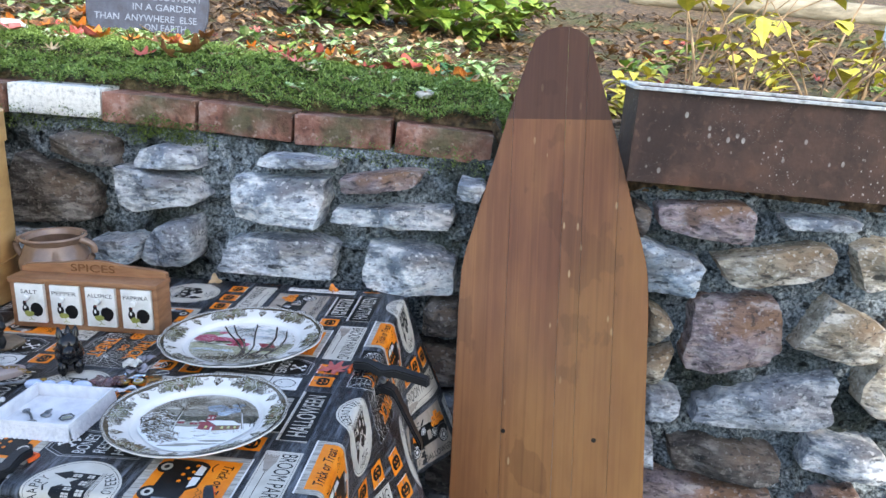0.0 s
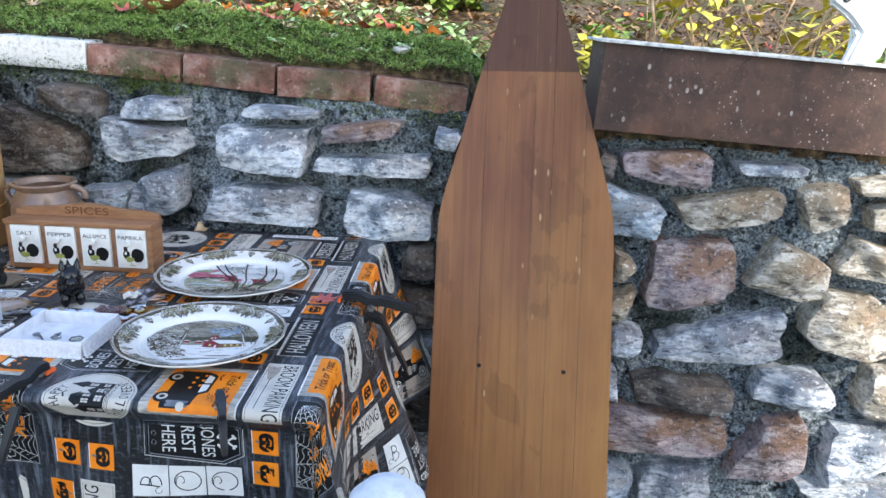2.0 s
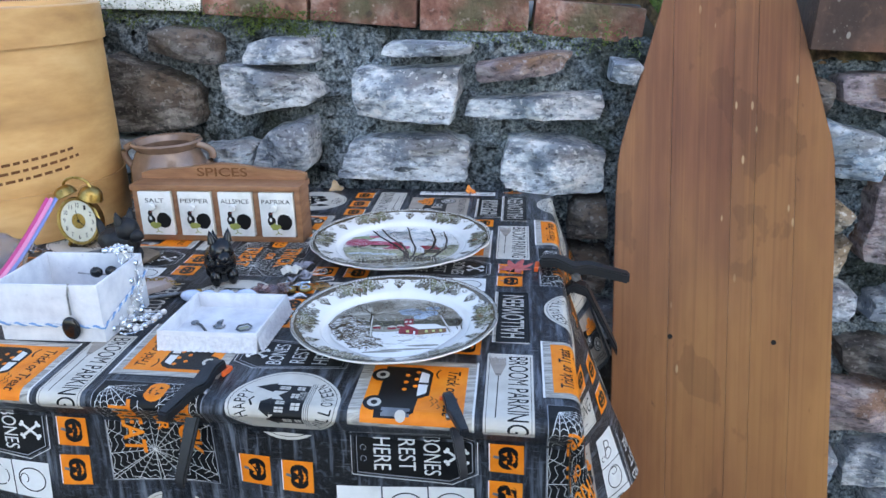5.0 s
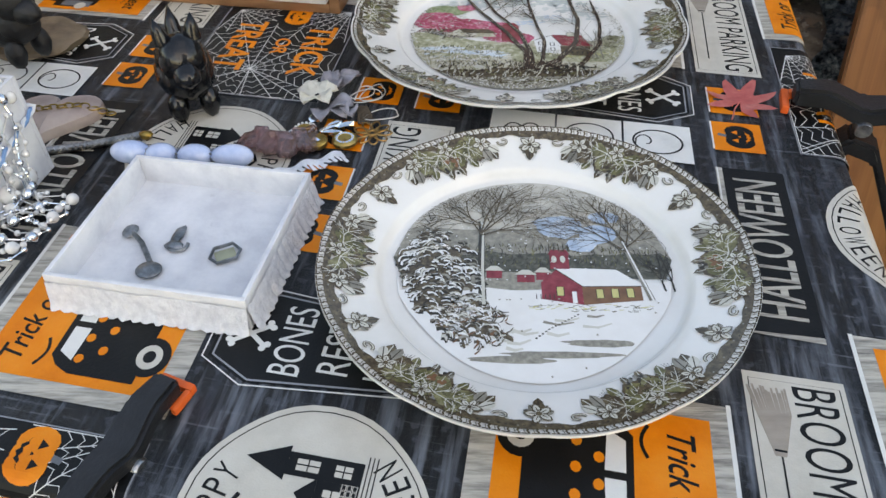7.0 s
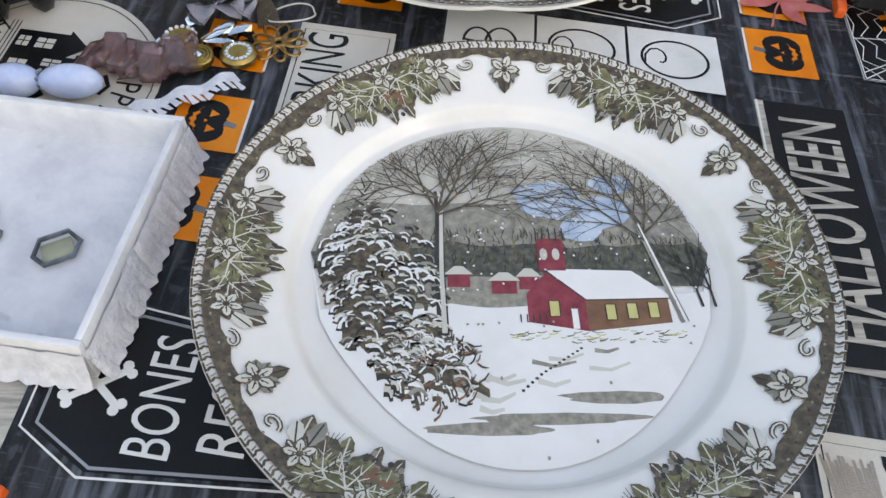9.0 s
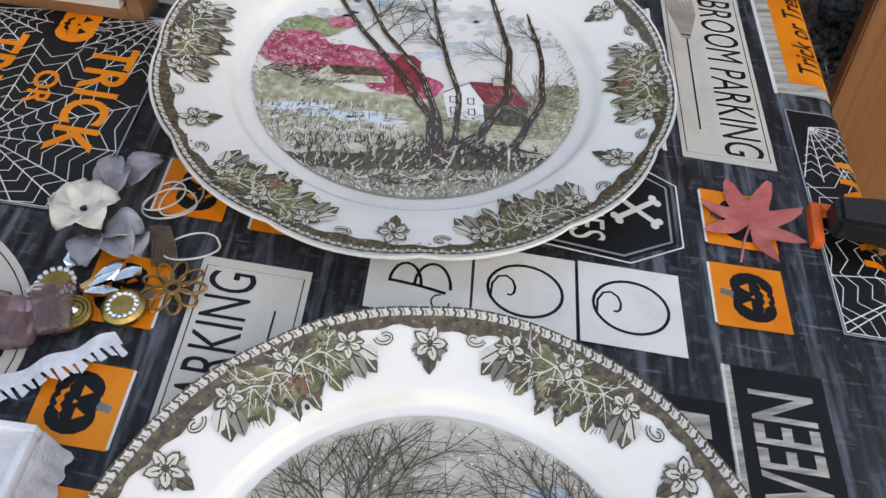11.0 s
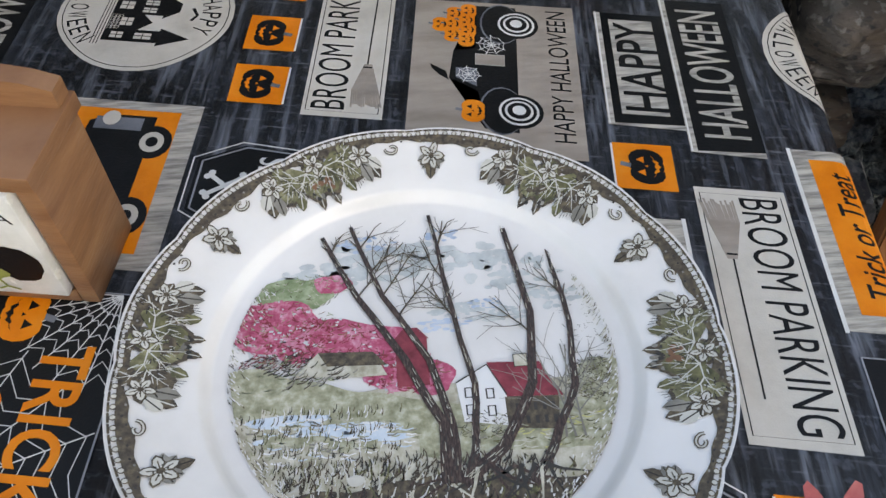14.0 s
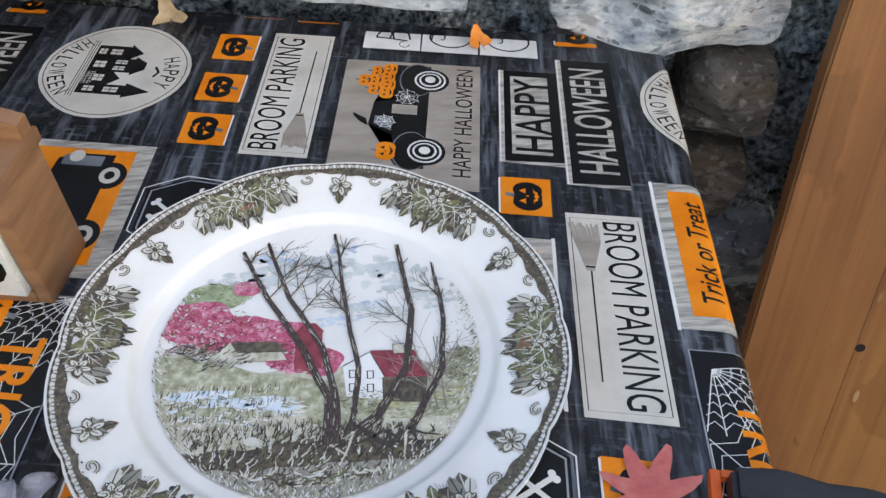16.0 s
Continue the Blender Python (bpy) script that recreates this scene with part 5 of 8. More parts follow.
def glass(name, col, rough=0.05, ior=1.5):
    m = bpy.data.materials.new(name)
    m.use_nodes = True
    b = m.node_tree.nodes["Principled BSDF"]
    b.inputs["Base Color"].default_value = rgb(col)
    b.inputs["Transmission Weight"].default_value = 0.9
    b.inputs["Roughness"].default_value = rough
    b.inputs["IOR"].default_value = ior
    return m


M_CRYSTAL = surface("rhinestone", ["c4ccd6", "e2e6ea", "f0f2f4"], 120, 0.06, metal=1.0, rough_var=0.03)
M_PINKGLASS = glass("rose_crystal", "d9b8b8", 0.08)
M_BLUEGLASS = surface("blue_lace_agate", ["9db2d6", "b4c4e2", "cdd6ea"], 50, 0.15, coat=0.4)


def build_spice_rack():
    d = Vector((0.267, -0.042, 0)).normalized()
    n = Vector((-d.y, d.x, 0))
    m = Matrix((d, n, UP)).transposed().to_4x4()
    m.translation = Vector((-0.753, 1.506, TOP + 0.0008))
    t = thing("spice_rack", m, "wooden spice rack with four white ceramic drawers standing on the cloth", "spice rack")
    W, D, H, w = 0.268, 0.047, 0.090, 0.009
    for nm, a in (("side_panel", (0, 0, 0, w, D, H - w)), ("side_panel", (W - w, 0, 0, W, D, H - w)), ("top_panel", (-0.002, -0.003, H - w, W + 0.002, D + 0.002, H)),
                  ("bottom_panel", (w, 0, 0, W - w, D, w)), ("back_panel", (w, D - 0.006, w, W - w, D, H - w))):
        bm = bmesh.new()
        box(bm, *a, 0.0012)
        part(nm, bm, M_WOOD, t)
    pitch = (W - w) / 4
    for i in range(1, 4):
        bm = bmesh.new()
        box(bm, i * pitch, 0.001, w, i * pitch + w, D - 0.006, H - w, 0.001)
        part("divider", bm, M_WOOD, t)
    bm = bmesh.new()
    n_ = 24
    top = [(W * i / n_, H + 0.009 + 0.009 * math.sin(math.pi * i / n_) ** 0.5 + 0.006 * (1 if 0.28 < i / n_ < 0.72 else 0) * math.sin(math.pi * (i / n_ - 0.28) / 0.44)) for i in range(n_ + 1)]
    front = [bm.verts.new((x, D - 0.010, z)) for x, z in [(0, H)] + top + [(W, H)]]
    f = bm.faces.new(front)
    ext = bmesh.ops.extrude_face_region(bm, geom=[f])
    for v in ext["geom"]:
        if isinstance(v, bmesh.types.BMVert):
            v.co.y += 0.010
    bmesh.ops.recalc_face_normals(bm, faces=bm.faces[:])
    head = part("header_board", bm, M_WOOD, t)
    s = Sheet(PAINT)
    s.words("SPICES", 0, 0, 0.082, 0.014, "stamp", 0, bold=0.01)
    s.lay("stamped_word", head, lambda x, y, h: Vector((W / 2 + x, D - 0.010 - h, H + 0.011 + y)))
    china = surface("cream_ceramic", ["cfcfca", "dcdcd8", "e2e2de"], 30, 0.25, 0.0002, 100)
    for i, word in enumerate(("SALT", "PEPPER", "ALLSPICE", "PAPRIKA")):
        cx = w + (i + 0.5) * pitch - w / 2 + 0.0002
        bm = bmesh.new()
        box(bm, cx - 0.0265, -0.004, w + 0.001, cx + 0.0265, 0.036, H - w - 0.001, 0.0012)
        dr = part("drawer", bm, china, t, "white ceramic drawer lettered in black")
        bm = bmesh.new()
        turned(bm, [(0.0, 0.013), (0.0045, 0.0122), (0.0058, 0.009), (0.0045, 0.005), (0.003, 0.003), (0.003, 0.0)], 16, Matrix.Translation((cx - 0.001, -0.004, 0.058)) @ pose(0, 0, 0, 90, 0, 0))
        part("knob", bm, china, dr)
        s = Sheet(PAINT)
        s.words(word, 0, 0.066, min(0.040, 0.0068 * len(word)), 0.0068, "ink", 0)
        s.oval(0.010, 0.031, 0.0105, 0.0115, "ink", 0, 20, 0.15, i)
        s.oval(-0.008, 0.032, 0.0058, 0.007, "ink", 1, 14, 0.3, i)
        s.oval(-0.009, 0.041, 0.0032, 0.0045, "ink", 1, 12)
        s.stroke([(-0.009, 0.042), (-0.004, 0.046), (-0.007, 0.050)], 0.0016, "red", 2)
        s.oval(-0.009, 0.034, 0.002, 0.003, "white", 3, 8)
        s.oval(-0.003, 0.024, 0.008, 0.0045, "green", 2, 14, 0.6, i + 3)
        s.stroke([(-0.002, 0.022), (0.000, 0.015), (-0.004, 0.013)], 0.0012, "green", 2)
        s.stroke([(0.000, 0.015), (0.005, 0.013)], 0.0010, "green", 2)
        s.lay("painted_motif", dr, lambda x, y, h: Vector((cx + x * 1.12, -0.004 - h, y if y > 0.055 else y * 1.1)))
    return t


def build_cheese_box():
    c = Vector((-1.006, 1.645, TOP + 0.0008))
    t = thing("round_wooden_box", Matrix.Translation(c), "large round bentwood cheese box with a stamped lid", "wooden box")
    ply = surface("bent_birch", ["a87c48", "bd9158", "cda268", "d6b078"], 7, 0.5, 0.0004, 70, stretch=(1, 1, 3), spread=(0.25, 0.75))
    overlay(ply, "8a6234", 4, 0.58, 0.78, stretch=(1, 1, 4), factor=0.6)
    r = 0.180
    for nm, prof in (("barrel", [(0.0, 0.0), (r, 0.0), (r, 0.30), (r - 0.004, 0.30), (r - 0.004, 0.01), (0, 0.01)]),
                     ("bottom_hoop", [(r + 0.0003, 0.001), (r + 0.003, 0.001), (r + 0.003, 0.078), (r + 0.0003, 0.078)]),
                     ("lid", [(r + 0.001, 0.297), (r + 0.005, 0.297), (r + 0.005, 0.352), (r + 0.002, 0.354), (r - 0.012, 0.354), (r - 0.016, 0.345), (0.0, 0.345)])):
        bm = bmesh.new()
        turned(bm, prof, 72)
        part(nm, bm, ply, t)
    s = Sheet(PAINT)
    for k, (y, n) in enumerate(((0.135, 9), (0.122, 10), (0.109, 8))):
        x = -0.045
        rnd = random.Random(k)
        for i in range(n):
            l = rnd.uniform(0.006, 0.014)
            s.rect(x, y, x + l, y + 0.0045, "stamp", 0)
            x += l + 0.004
    def bent(x, y, h):
        a = -0.98 + x / r
        return Vector(((r + 0.0005 + h) * math.cos(a), (r + 0.0005 + h) * math.sin(a), y + 0.10 * x - 0.005))
    s.lay("stamp", t, bent, label="faded brown stamped lettering")
    bm = bmesh.new()
    for k in range(5):
        a = -1.25 + 0.02 * (k % 2)
        blob(bm, ((r + 0.0055) * math.cos(a), (r + 0.0055) * math.sin(a), 0.305 + 0.009 * k), (0.003, 0.003, 0.002), sub=1)
    part("rusty_tack", bm, surface("rusty_tack", ["3a2418", "55331f"], 90, 0.8), t)
    return t


def build_jar():
    t = thing("crock", Matrix.Translation(Vector((-0.737, 1.651, TOP + 0.0008))), "brown glazed stoneware crock with two ear handles", "jar")
    clay = surface("brown_stoneware", ["6f5a4c", "836b5b", "93796a"], 14, 0.22, 0.0004, 60, coat=0.3)
    bm = bmesh.new()
    turned(bm, [(0.0, 0.0), (0.045, 0.0), (0.058, 0.020), (0.066, 0.055), (0.064, 0.085), (0.054, 0.108), (0.050, 0.114), (0.058, 0.122), (0.060, 0.126), (0.057, 0.129), (0.050, 0.127), (0.045, 0.118), (0.050, 0.104), (0.058, 0.08), (0.058, 0.05), (0.04, 0.015), (0, 0.012)], 44)
    part("body", bm, clay, t)
    for sg in (-1, 1):
        bm = bmesh.new()
        pts = [(sg * (0.053 + 0.026 * math.sin(math.pi * k / 10) ** 0.8), -0.012 * sg, 0.122 - 0.052 * k / 10 + 0.008 * math.sin(math.pi * k / 10)) for k in range(11)]
        tube(bm, pts, 0.0062, 10)
        part("handle", bm, clay, t)
    return t


def build_clock():
    m = Matrix.Translation(Vector((-0.828, 1.486, TOP + 0.0008))) @ pose(0, 0, 0, 0, 0, -14)
    t = thing("alarm_clock", m, "small brass twin-bell alarm clock with a pale dial", "alarm clock")
    face = Matrix.Translation((0, 0, 0.041)) @ pose(0, 0, 0, 82, 0, 0)
    bm = bmesh.new()
    turned(bm, [(0, -0.014), (0.026, -0.014), (0.034, -0.008), (0.036, 0.004), (0.0375, 0.008), (0.036, 0.011), (0.0325, 0.0105), (0.032, 0.007)], 48, face)
    part("case", bm, M_GOLD, t)
    bm = bmesh.new()
    turned(bm, [(0, 0.0075), (0.0325, 0.0075)], 40, face)
    dial = part("dial", bm, surface("cream_dial", ["d2cfb8", "dedbc8"], 30, 0.35), t, "cream dial with raised gold numerals")
    s = Sheet(PAINT)
    for k in range(12):
        a = k * math.pi / 6
        s.words(("12", "1", "2", "3", "4", "5", "6", "7", "8", "9", "10", "11")[k], 0.0245 * math.sin(a), 0.0245 * math.cos(a), 0.0058 if k in (0, 10, 11) else 0.0038, 0.0068, "ink", 1)
    s.stroke([(0, 0), (0.010, -0.008)], 0.0016, "ink", 2)
    s.stroke([(0, 0), (-0.004, 0.017)], 0.0012, "ink", 2)
    s.oval(0, 0, 0.012, 0.012, "gold", 0, 20)
    s.oval(0, 0, 0.0025, 0.0025, "ink", 3, 10)
    s.lay("dial_print", dial, lambda x, y, h: face @ Vector((x, y, 0.0078 + h)))
    for sg in (-1, 1):
        bm = bmesh.new()
        mm = Matrix.Translation((sg * 0.021, 0.002, 0.078)) @ pose(0, 0, 0, 0, sg * 24, 0)
        turned(bm, [(0.0, 0.017), (0.010, 0.0155), (0.0155, 0.010), (0.0175, 0.002), (0.0185, 0.0), (0.0165, 0.0)], 28, mm)
        part("bell", bm, M_GOLD, t)
        bm = bmesh.new()
        tube(bm, [(sg * 0.020, 0.0, 0.016), (sg * 0.029, -0.002, 0.0)], 0.003, 8)
        part("foot", bm, M_GOLD, t)
    bm = bmesh.new()
    tube(bm, [(0.024 * math.cos(a), 0.002, 0.092 + 0.016 * math.sin(a)) for a in (math.pi * k / 10 for k in range(11))], 0.0022, 8)
    part("handle", bm, M_GOLD, t)
    return t


def figurine(place, turn, k, mat, label, raised):
    """A small squat ornament: one plain moulded lump with upright points."""
    bm = bmesh.new()
    for c, r in (((0, 0.004, 0.024), (0.017, 0.026, 0.017)), ((0, -0.014, 0.040), (0.013, 0.013, 0.014)), ((0, -0.025, 0.035), (0.0075, 0.010, 0.0075)), ((0, -0.012, 0.026), (0.013, 0.012, 0.014))):
        blob(bm, c, r, rough=0.12, seed=k * 50, sub=3)
    for sx in (-1, 1):
        for y in (-0.013, 0.018):
            blob(bm, (sx * 0.009, y, 0.009), (0.0062, 0.0068, 0.010), rough=0.1, seed=y, sub=2)
        g = turned(bm, [(0.0052, 0.0), (0.0035, 0.008), (0.0, 0.015)], 10, Matrix.Translation((sx * 0.008, -0.011, 0.049)) @ pose(0, 0, 0, 0, sx * 8, 0))
    turned(bm, [(0.005, 0.0), (0.004, 0.012), (0.0, 0.022)], 10, Matrix.Translation((0, 0.026, 0.030)) @ pose(0, 0, 0, -18, 0, 0))
    for v in bm.verts:
        v.co *= k
        v.co.z = max(v.co.z, 0.0)
    ob = part("figurine", bm, mat)
    ob.matrix_world = Matrix.Translation(place + UP * raised) @ pose(0, 0, 0, 0, 0, turn)
    return tagged(ob, label, "figurine", "black ornaments")


def build_card_box():
    """Open white box, string round it, beads inside and over its edge."""
    d = Vector((0.985, -0.135, 0)).normalized()
    n = Vector((-d.y, d.x, 0))
    m = Matrix((d, n, UP)).transposed().to_4x4()
    m.translation = Vector((-0.791, 1.157, TOP + 0.0008))
    t = thing("jewellery_box", m, "open white card box tied with blue and white string", "box")
    W, D, H, w = 0.126, 0.106, 0.070, 0.0035
    for a in ((0, 0, 0, W, w, H), (0, D - w, 0, W, D, H), (0, w, 0, w, D - w, H), (W - w, w, 0, W, D - w, H)):
        bm = bmesh.new()
        box(bm, *a, 0.0008)
        part("wall_panel", bm, M_PAPER, t)
    bm = bmesh.new()
    box(bm, w, w, 0.001, W - w, D - w, 0.004)
    part("base_panel", bm, M_PAPER, t)
    blue, white = surface("blue_twine", ["5f86b5", "7ba0c8"], 90, 0.8), surface("white_twine", ["c6cbd2", "d8dce0"], 90, 0.8)
    for k, mat in ((0, blue), (1, white)):
        bm = bmesh.new()
        pts = []
        path = [(-0.002, -0.002, 0.022), (W + 0.002, -0.002, 0.020), (W + 0.002, D + 0.002, 0.046), (-0.002, D + 0.002, 0.05)]
        for (a, b) in zip(path, path[1:] + path[:1]):
            steps = 40
            for i in range(steps):
                p = Vector(a).lerp(Vector(b), i / steps)
                ph = 2 * math.pi * (len(pts) * 0.17) + k * math.pi
                pts.append(p + Vector((0.0009 * math.cos(ph) * 0.6, 0.0009 * math.cos(ph) * 0.6, 0.0012 * math.sin(ph))))
        tube(bm, pts, 0.0013, 6, closed=True)
        part("string", bm, mat, t)
    bm = bmesh.new()
    blob(bm, (0.090, -0.006, 0.020), (0.011, 0.004, 0.014), sub=3)
    part("pendant", bm, M_BLACK, t, "black oval pendant")
    bm = bmesh.new()
    tube(bm, [(0.091, 0.002, H + 0.001), (0.091, -0.003, H - 0.01), (0.092, -0.005, 0.036)], 0.0012, 6)
    part("pendant_cord", bm, M_SILVER, t)
    rnd = random.Random(5)
    bm = bmesh.new()
    for i in range(16):
        blob(bm, (0.100 + rnd.uniform(-0.03, 0.03), 0.055 + rnd.uniform(-0.03, 0.03), 0.012 + rnd.uniform(0, 0.004)), (0.006,) * 3, sub=2)
    part("beads", bm, M_PEARL, t)
    for x, y in ((0.085, 0.070), (0.102, 0.074)):
        bm = bmesh.new()
        blob(bm, (x, y, 0.058), (0.008, 0.006, 0.007), sub=2)
        part("black_bead", bm, M_BLACK, t)
    bm = bmesh.new()
    tube(bm, [(0.06, 0.072, 0.056), (0.085, 0.072, 0.054), (0.102, 0.075, 0.054), (W - 0.002, 0.078, H + 0.002)], 0.0010, 6)
    tube(bm, [(0.02, 0.045, H - 0.03), (0.03, 0.08, 0.004)], 0.0012, 6)
    part("bead_wire", bm, M_SILVER, t)
    return t


def build_necklace():
    """Pearl and crystal strands spilling over the box's corner on to the cloth."""
    rnd = random.Random(11)
    base = Vector((-0.660, 1.190, TOP))
    t = thing("bead_necklace", Matrix.Translation(base), "tangled white pearl and crystal necklace hanging over the box edge", "necklace")
    for strand in range(6):
        pts = []
        for k in range(26):
            f = k / 25
            a = rnd.uniform(-1, 1)
            if f < 0.2:
                p = Vector((-0.030 + 0.12 * f, 0.052 - 0.05 * f, 0.079 + 0.004 * f))
            elif f < 0.55:
                g = (f - 0.2) / 0.35
                p = Vector((-0.004 + 0.018 * g, 0.042 - 0.035 * g, 0.078 - 0.070 * g))
            else:
                g = (f - 0.55) / 0.45
                p = Vector((0.016 + 0.020 * math.cos(6 * g + strand), 0.004 - 0.030 * g + 0.016 * math.sin(6 * g + strand), 0.008))
            pts.append(p + Vector((rnd.uniform(-0.004, 0.004) + 0.004 * (strand - 2.5) * 0.5, rnd.uniform(-0.003, 0.003) + 0.006 * (strand - 2.5) * 0.5, max(0, rnd.uniform(-0.001, 0.003)))))
        bm = bmesh.new()
        for k, p in enumerate(pts):
            r = rnd.choice((0.0020, 0.0026, 0.0040)) if k % 2 else 0.0017
            blob(bm, (p.x, p.y, max(p.z, r)), (r, r, r), sub=2)
        tube(bm, [(p.x, p.y, max(p.z, 0.002)) for p in pts], 0.0005, 4)
        part("strand", bm, M_PEARL if strand % 2 else M_CRYSTAL, t)
    return t


def build_tray():
    """Shallow white box lid with lace round it."""
    d = Vector((0.985, -0.150, 0)).normalized()
    n = Vector((-d.y, d.x, 0))
    m = Matrix((d, n, UP)).transposed().to_4x4()
    m.translation = Vector((-0.601, 1.121, TOP + 0.0008))
    t = thing("box_lid", m, "shallow white box lid trimmed with lace holding small trinkets", "box lid")
    W, D, H, w = 0.116, 0.110, 0.022, 0.003
    for q in ((0, 0, 0, W, w, H), (0, D - w, 0, W, D, H), (0, w, 0, w, D - w, H), (W - w, w, 0, W, D - w, H)):
        bm = bmesh.new()
        box(bm, *q, 0.0008)
        part("wall_panel", bm, M_PAPER, t)
    bm = bmesh.new()
    box(bm, w, w, 0.001, W - w, D - w, 0.0035)
    part("base_panel", bm, M_PAPER, t)
    lace = surface("white_lace", ["c2c4ca", "d8dade"], 200, 0.9, 0.0008, 500)
    for k, (p, q) in enumerate((((0, 0), (W, 0)), ((W, 0), (W, D)))):
        bm = bmesh.new()
        p, q = Vector((*p, 0)), Vector((*q, 0))
        o = Vector((0, -1, 0)) if k == 0 else Vector((1, 0, 0))
        n_ = 60
        rows = []
        for z, off in ((0.017, 0.0006), (0.010, 0.0025), (0.003, 0.0045), (0.0006, 0.0065)):
            row = []
            for i in range(n_ + 1):
                f = i / n_
                scal = abs(math.sin(math.pi * f * 17))
                row.append(bm.verts.new(p.lerp(q, f) + o * (off * (0.75 + 0.3 * scal) + 0.0012 * noise.noise(Vector((f * 30, z * 200, k)))) + UP * (z + 0.001 * noise.noise(Vector((f * 25, 3, z))) if z > 0.002 else z)))
            rows.append(row)
        for r0, r1 in zip(rows, rows[1:]):
            for i in range(n_):
                bm.faces.new([r0[i], r0[i + 1], r1[i + 1], r1[i]])
        part("lace_trim", bm, lace, t)
    at = lambda x, y: m @ Matrix.Translation((x, y, 0.0036))
    sp = thing("salt_spoon", at(0.040, 0.048), "tiny tarnished silver spoon lying in the lid", "spoon")
    tar = surface("tarnished_silver", ["4e5254", "74787a", "92969a"], 90, 0.35, 0.0004, 300, metal=0.9)
    bm = bmesh.new()
    blob(bm, (0.004, -0.020, 0.002), (0.0078, 0.0068, 0.002), sub=3)
    part("bowl", bm, tar, sp)
    bm = bmesh.new()
    tube(bm, [(0.002, -0.014, 0.002), (-0.010, 0.000, 0.003), (-0.020, 0.008, 0.0025)], 0.0016, 8)
    blob(bm, (-0.022, 0.009, 0.0022), (0.0048, 0.006, 0.0018), sub=2)
    part("handle", bm, tar, sp)
    bm = bmesh.new()
    blob(bm, (0, 0.004, 0.002), (0.0036, 0.009, 0.002), rough=0.4, seed=2)
    blob(bm, (0.001, -0.004, 0.002), (0.006, 0.0035, 0.002), rough=0.4, seed=4)
    tube(bm, [(0.003 + 0.006 * math.cos(a), -0.003 + 0.005 * math.sin(a), 0.0016) for a in (-2.4 + 0.4 * i for i in range(8))], 0.0012, 6)
    ch = part("charm", bm, tar)
    ch.matrix_world = at(0.048, 0.054)
    tagged(ch, "small curled silver charm lying in the lid", "charm")
    cl = thing("money_clip", at(0.082, 0.048) @ pose(0, 0, 0, 0, 0, 35), "small silver clip lying in the lid", "clip")
    bm = bmesh.new()
    tube(bm, [(-0.009, 0, 0.002), (-0.005, 0.006, 0.003), (0.006, 0.006, 0.003), (0.009, 0, 0.002), (0.005, -0.006, 0.002), (-0.006, -0.006, 0.002)], 0.0011, 6, closed=True)
    part("loop", bm, tar, cl)
    bm = bmesh.new()
    box(bm, -0.006, -0.0045, 0.0008, 0.006, 0.0045, 0.0016, 0.0004)
    part("plate", bm, surface("pale_shell", ["8f927c", "a5a78c"], 60, 0.3), cl)


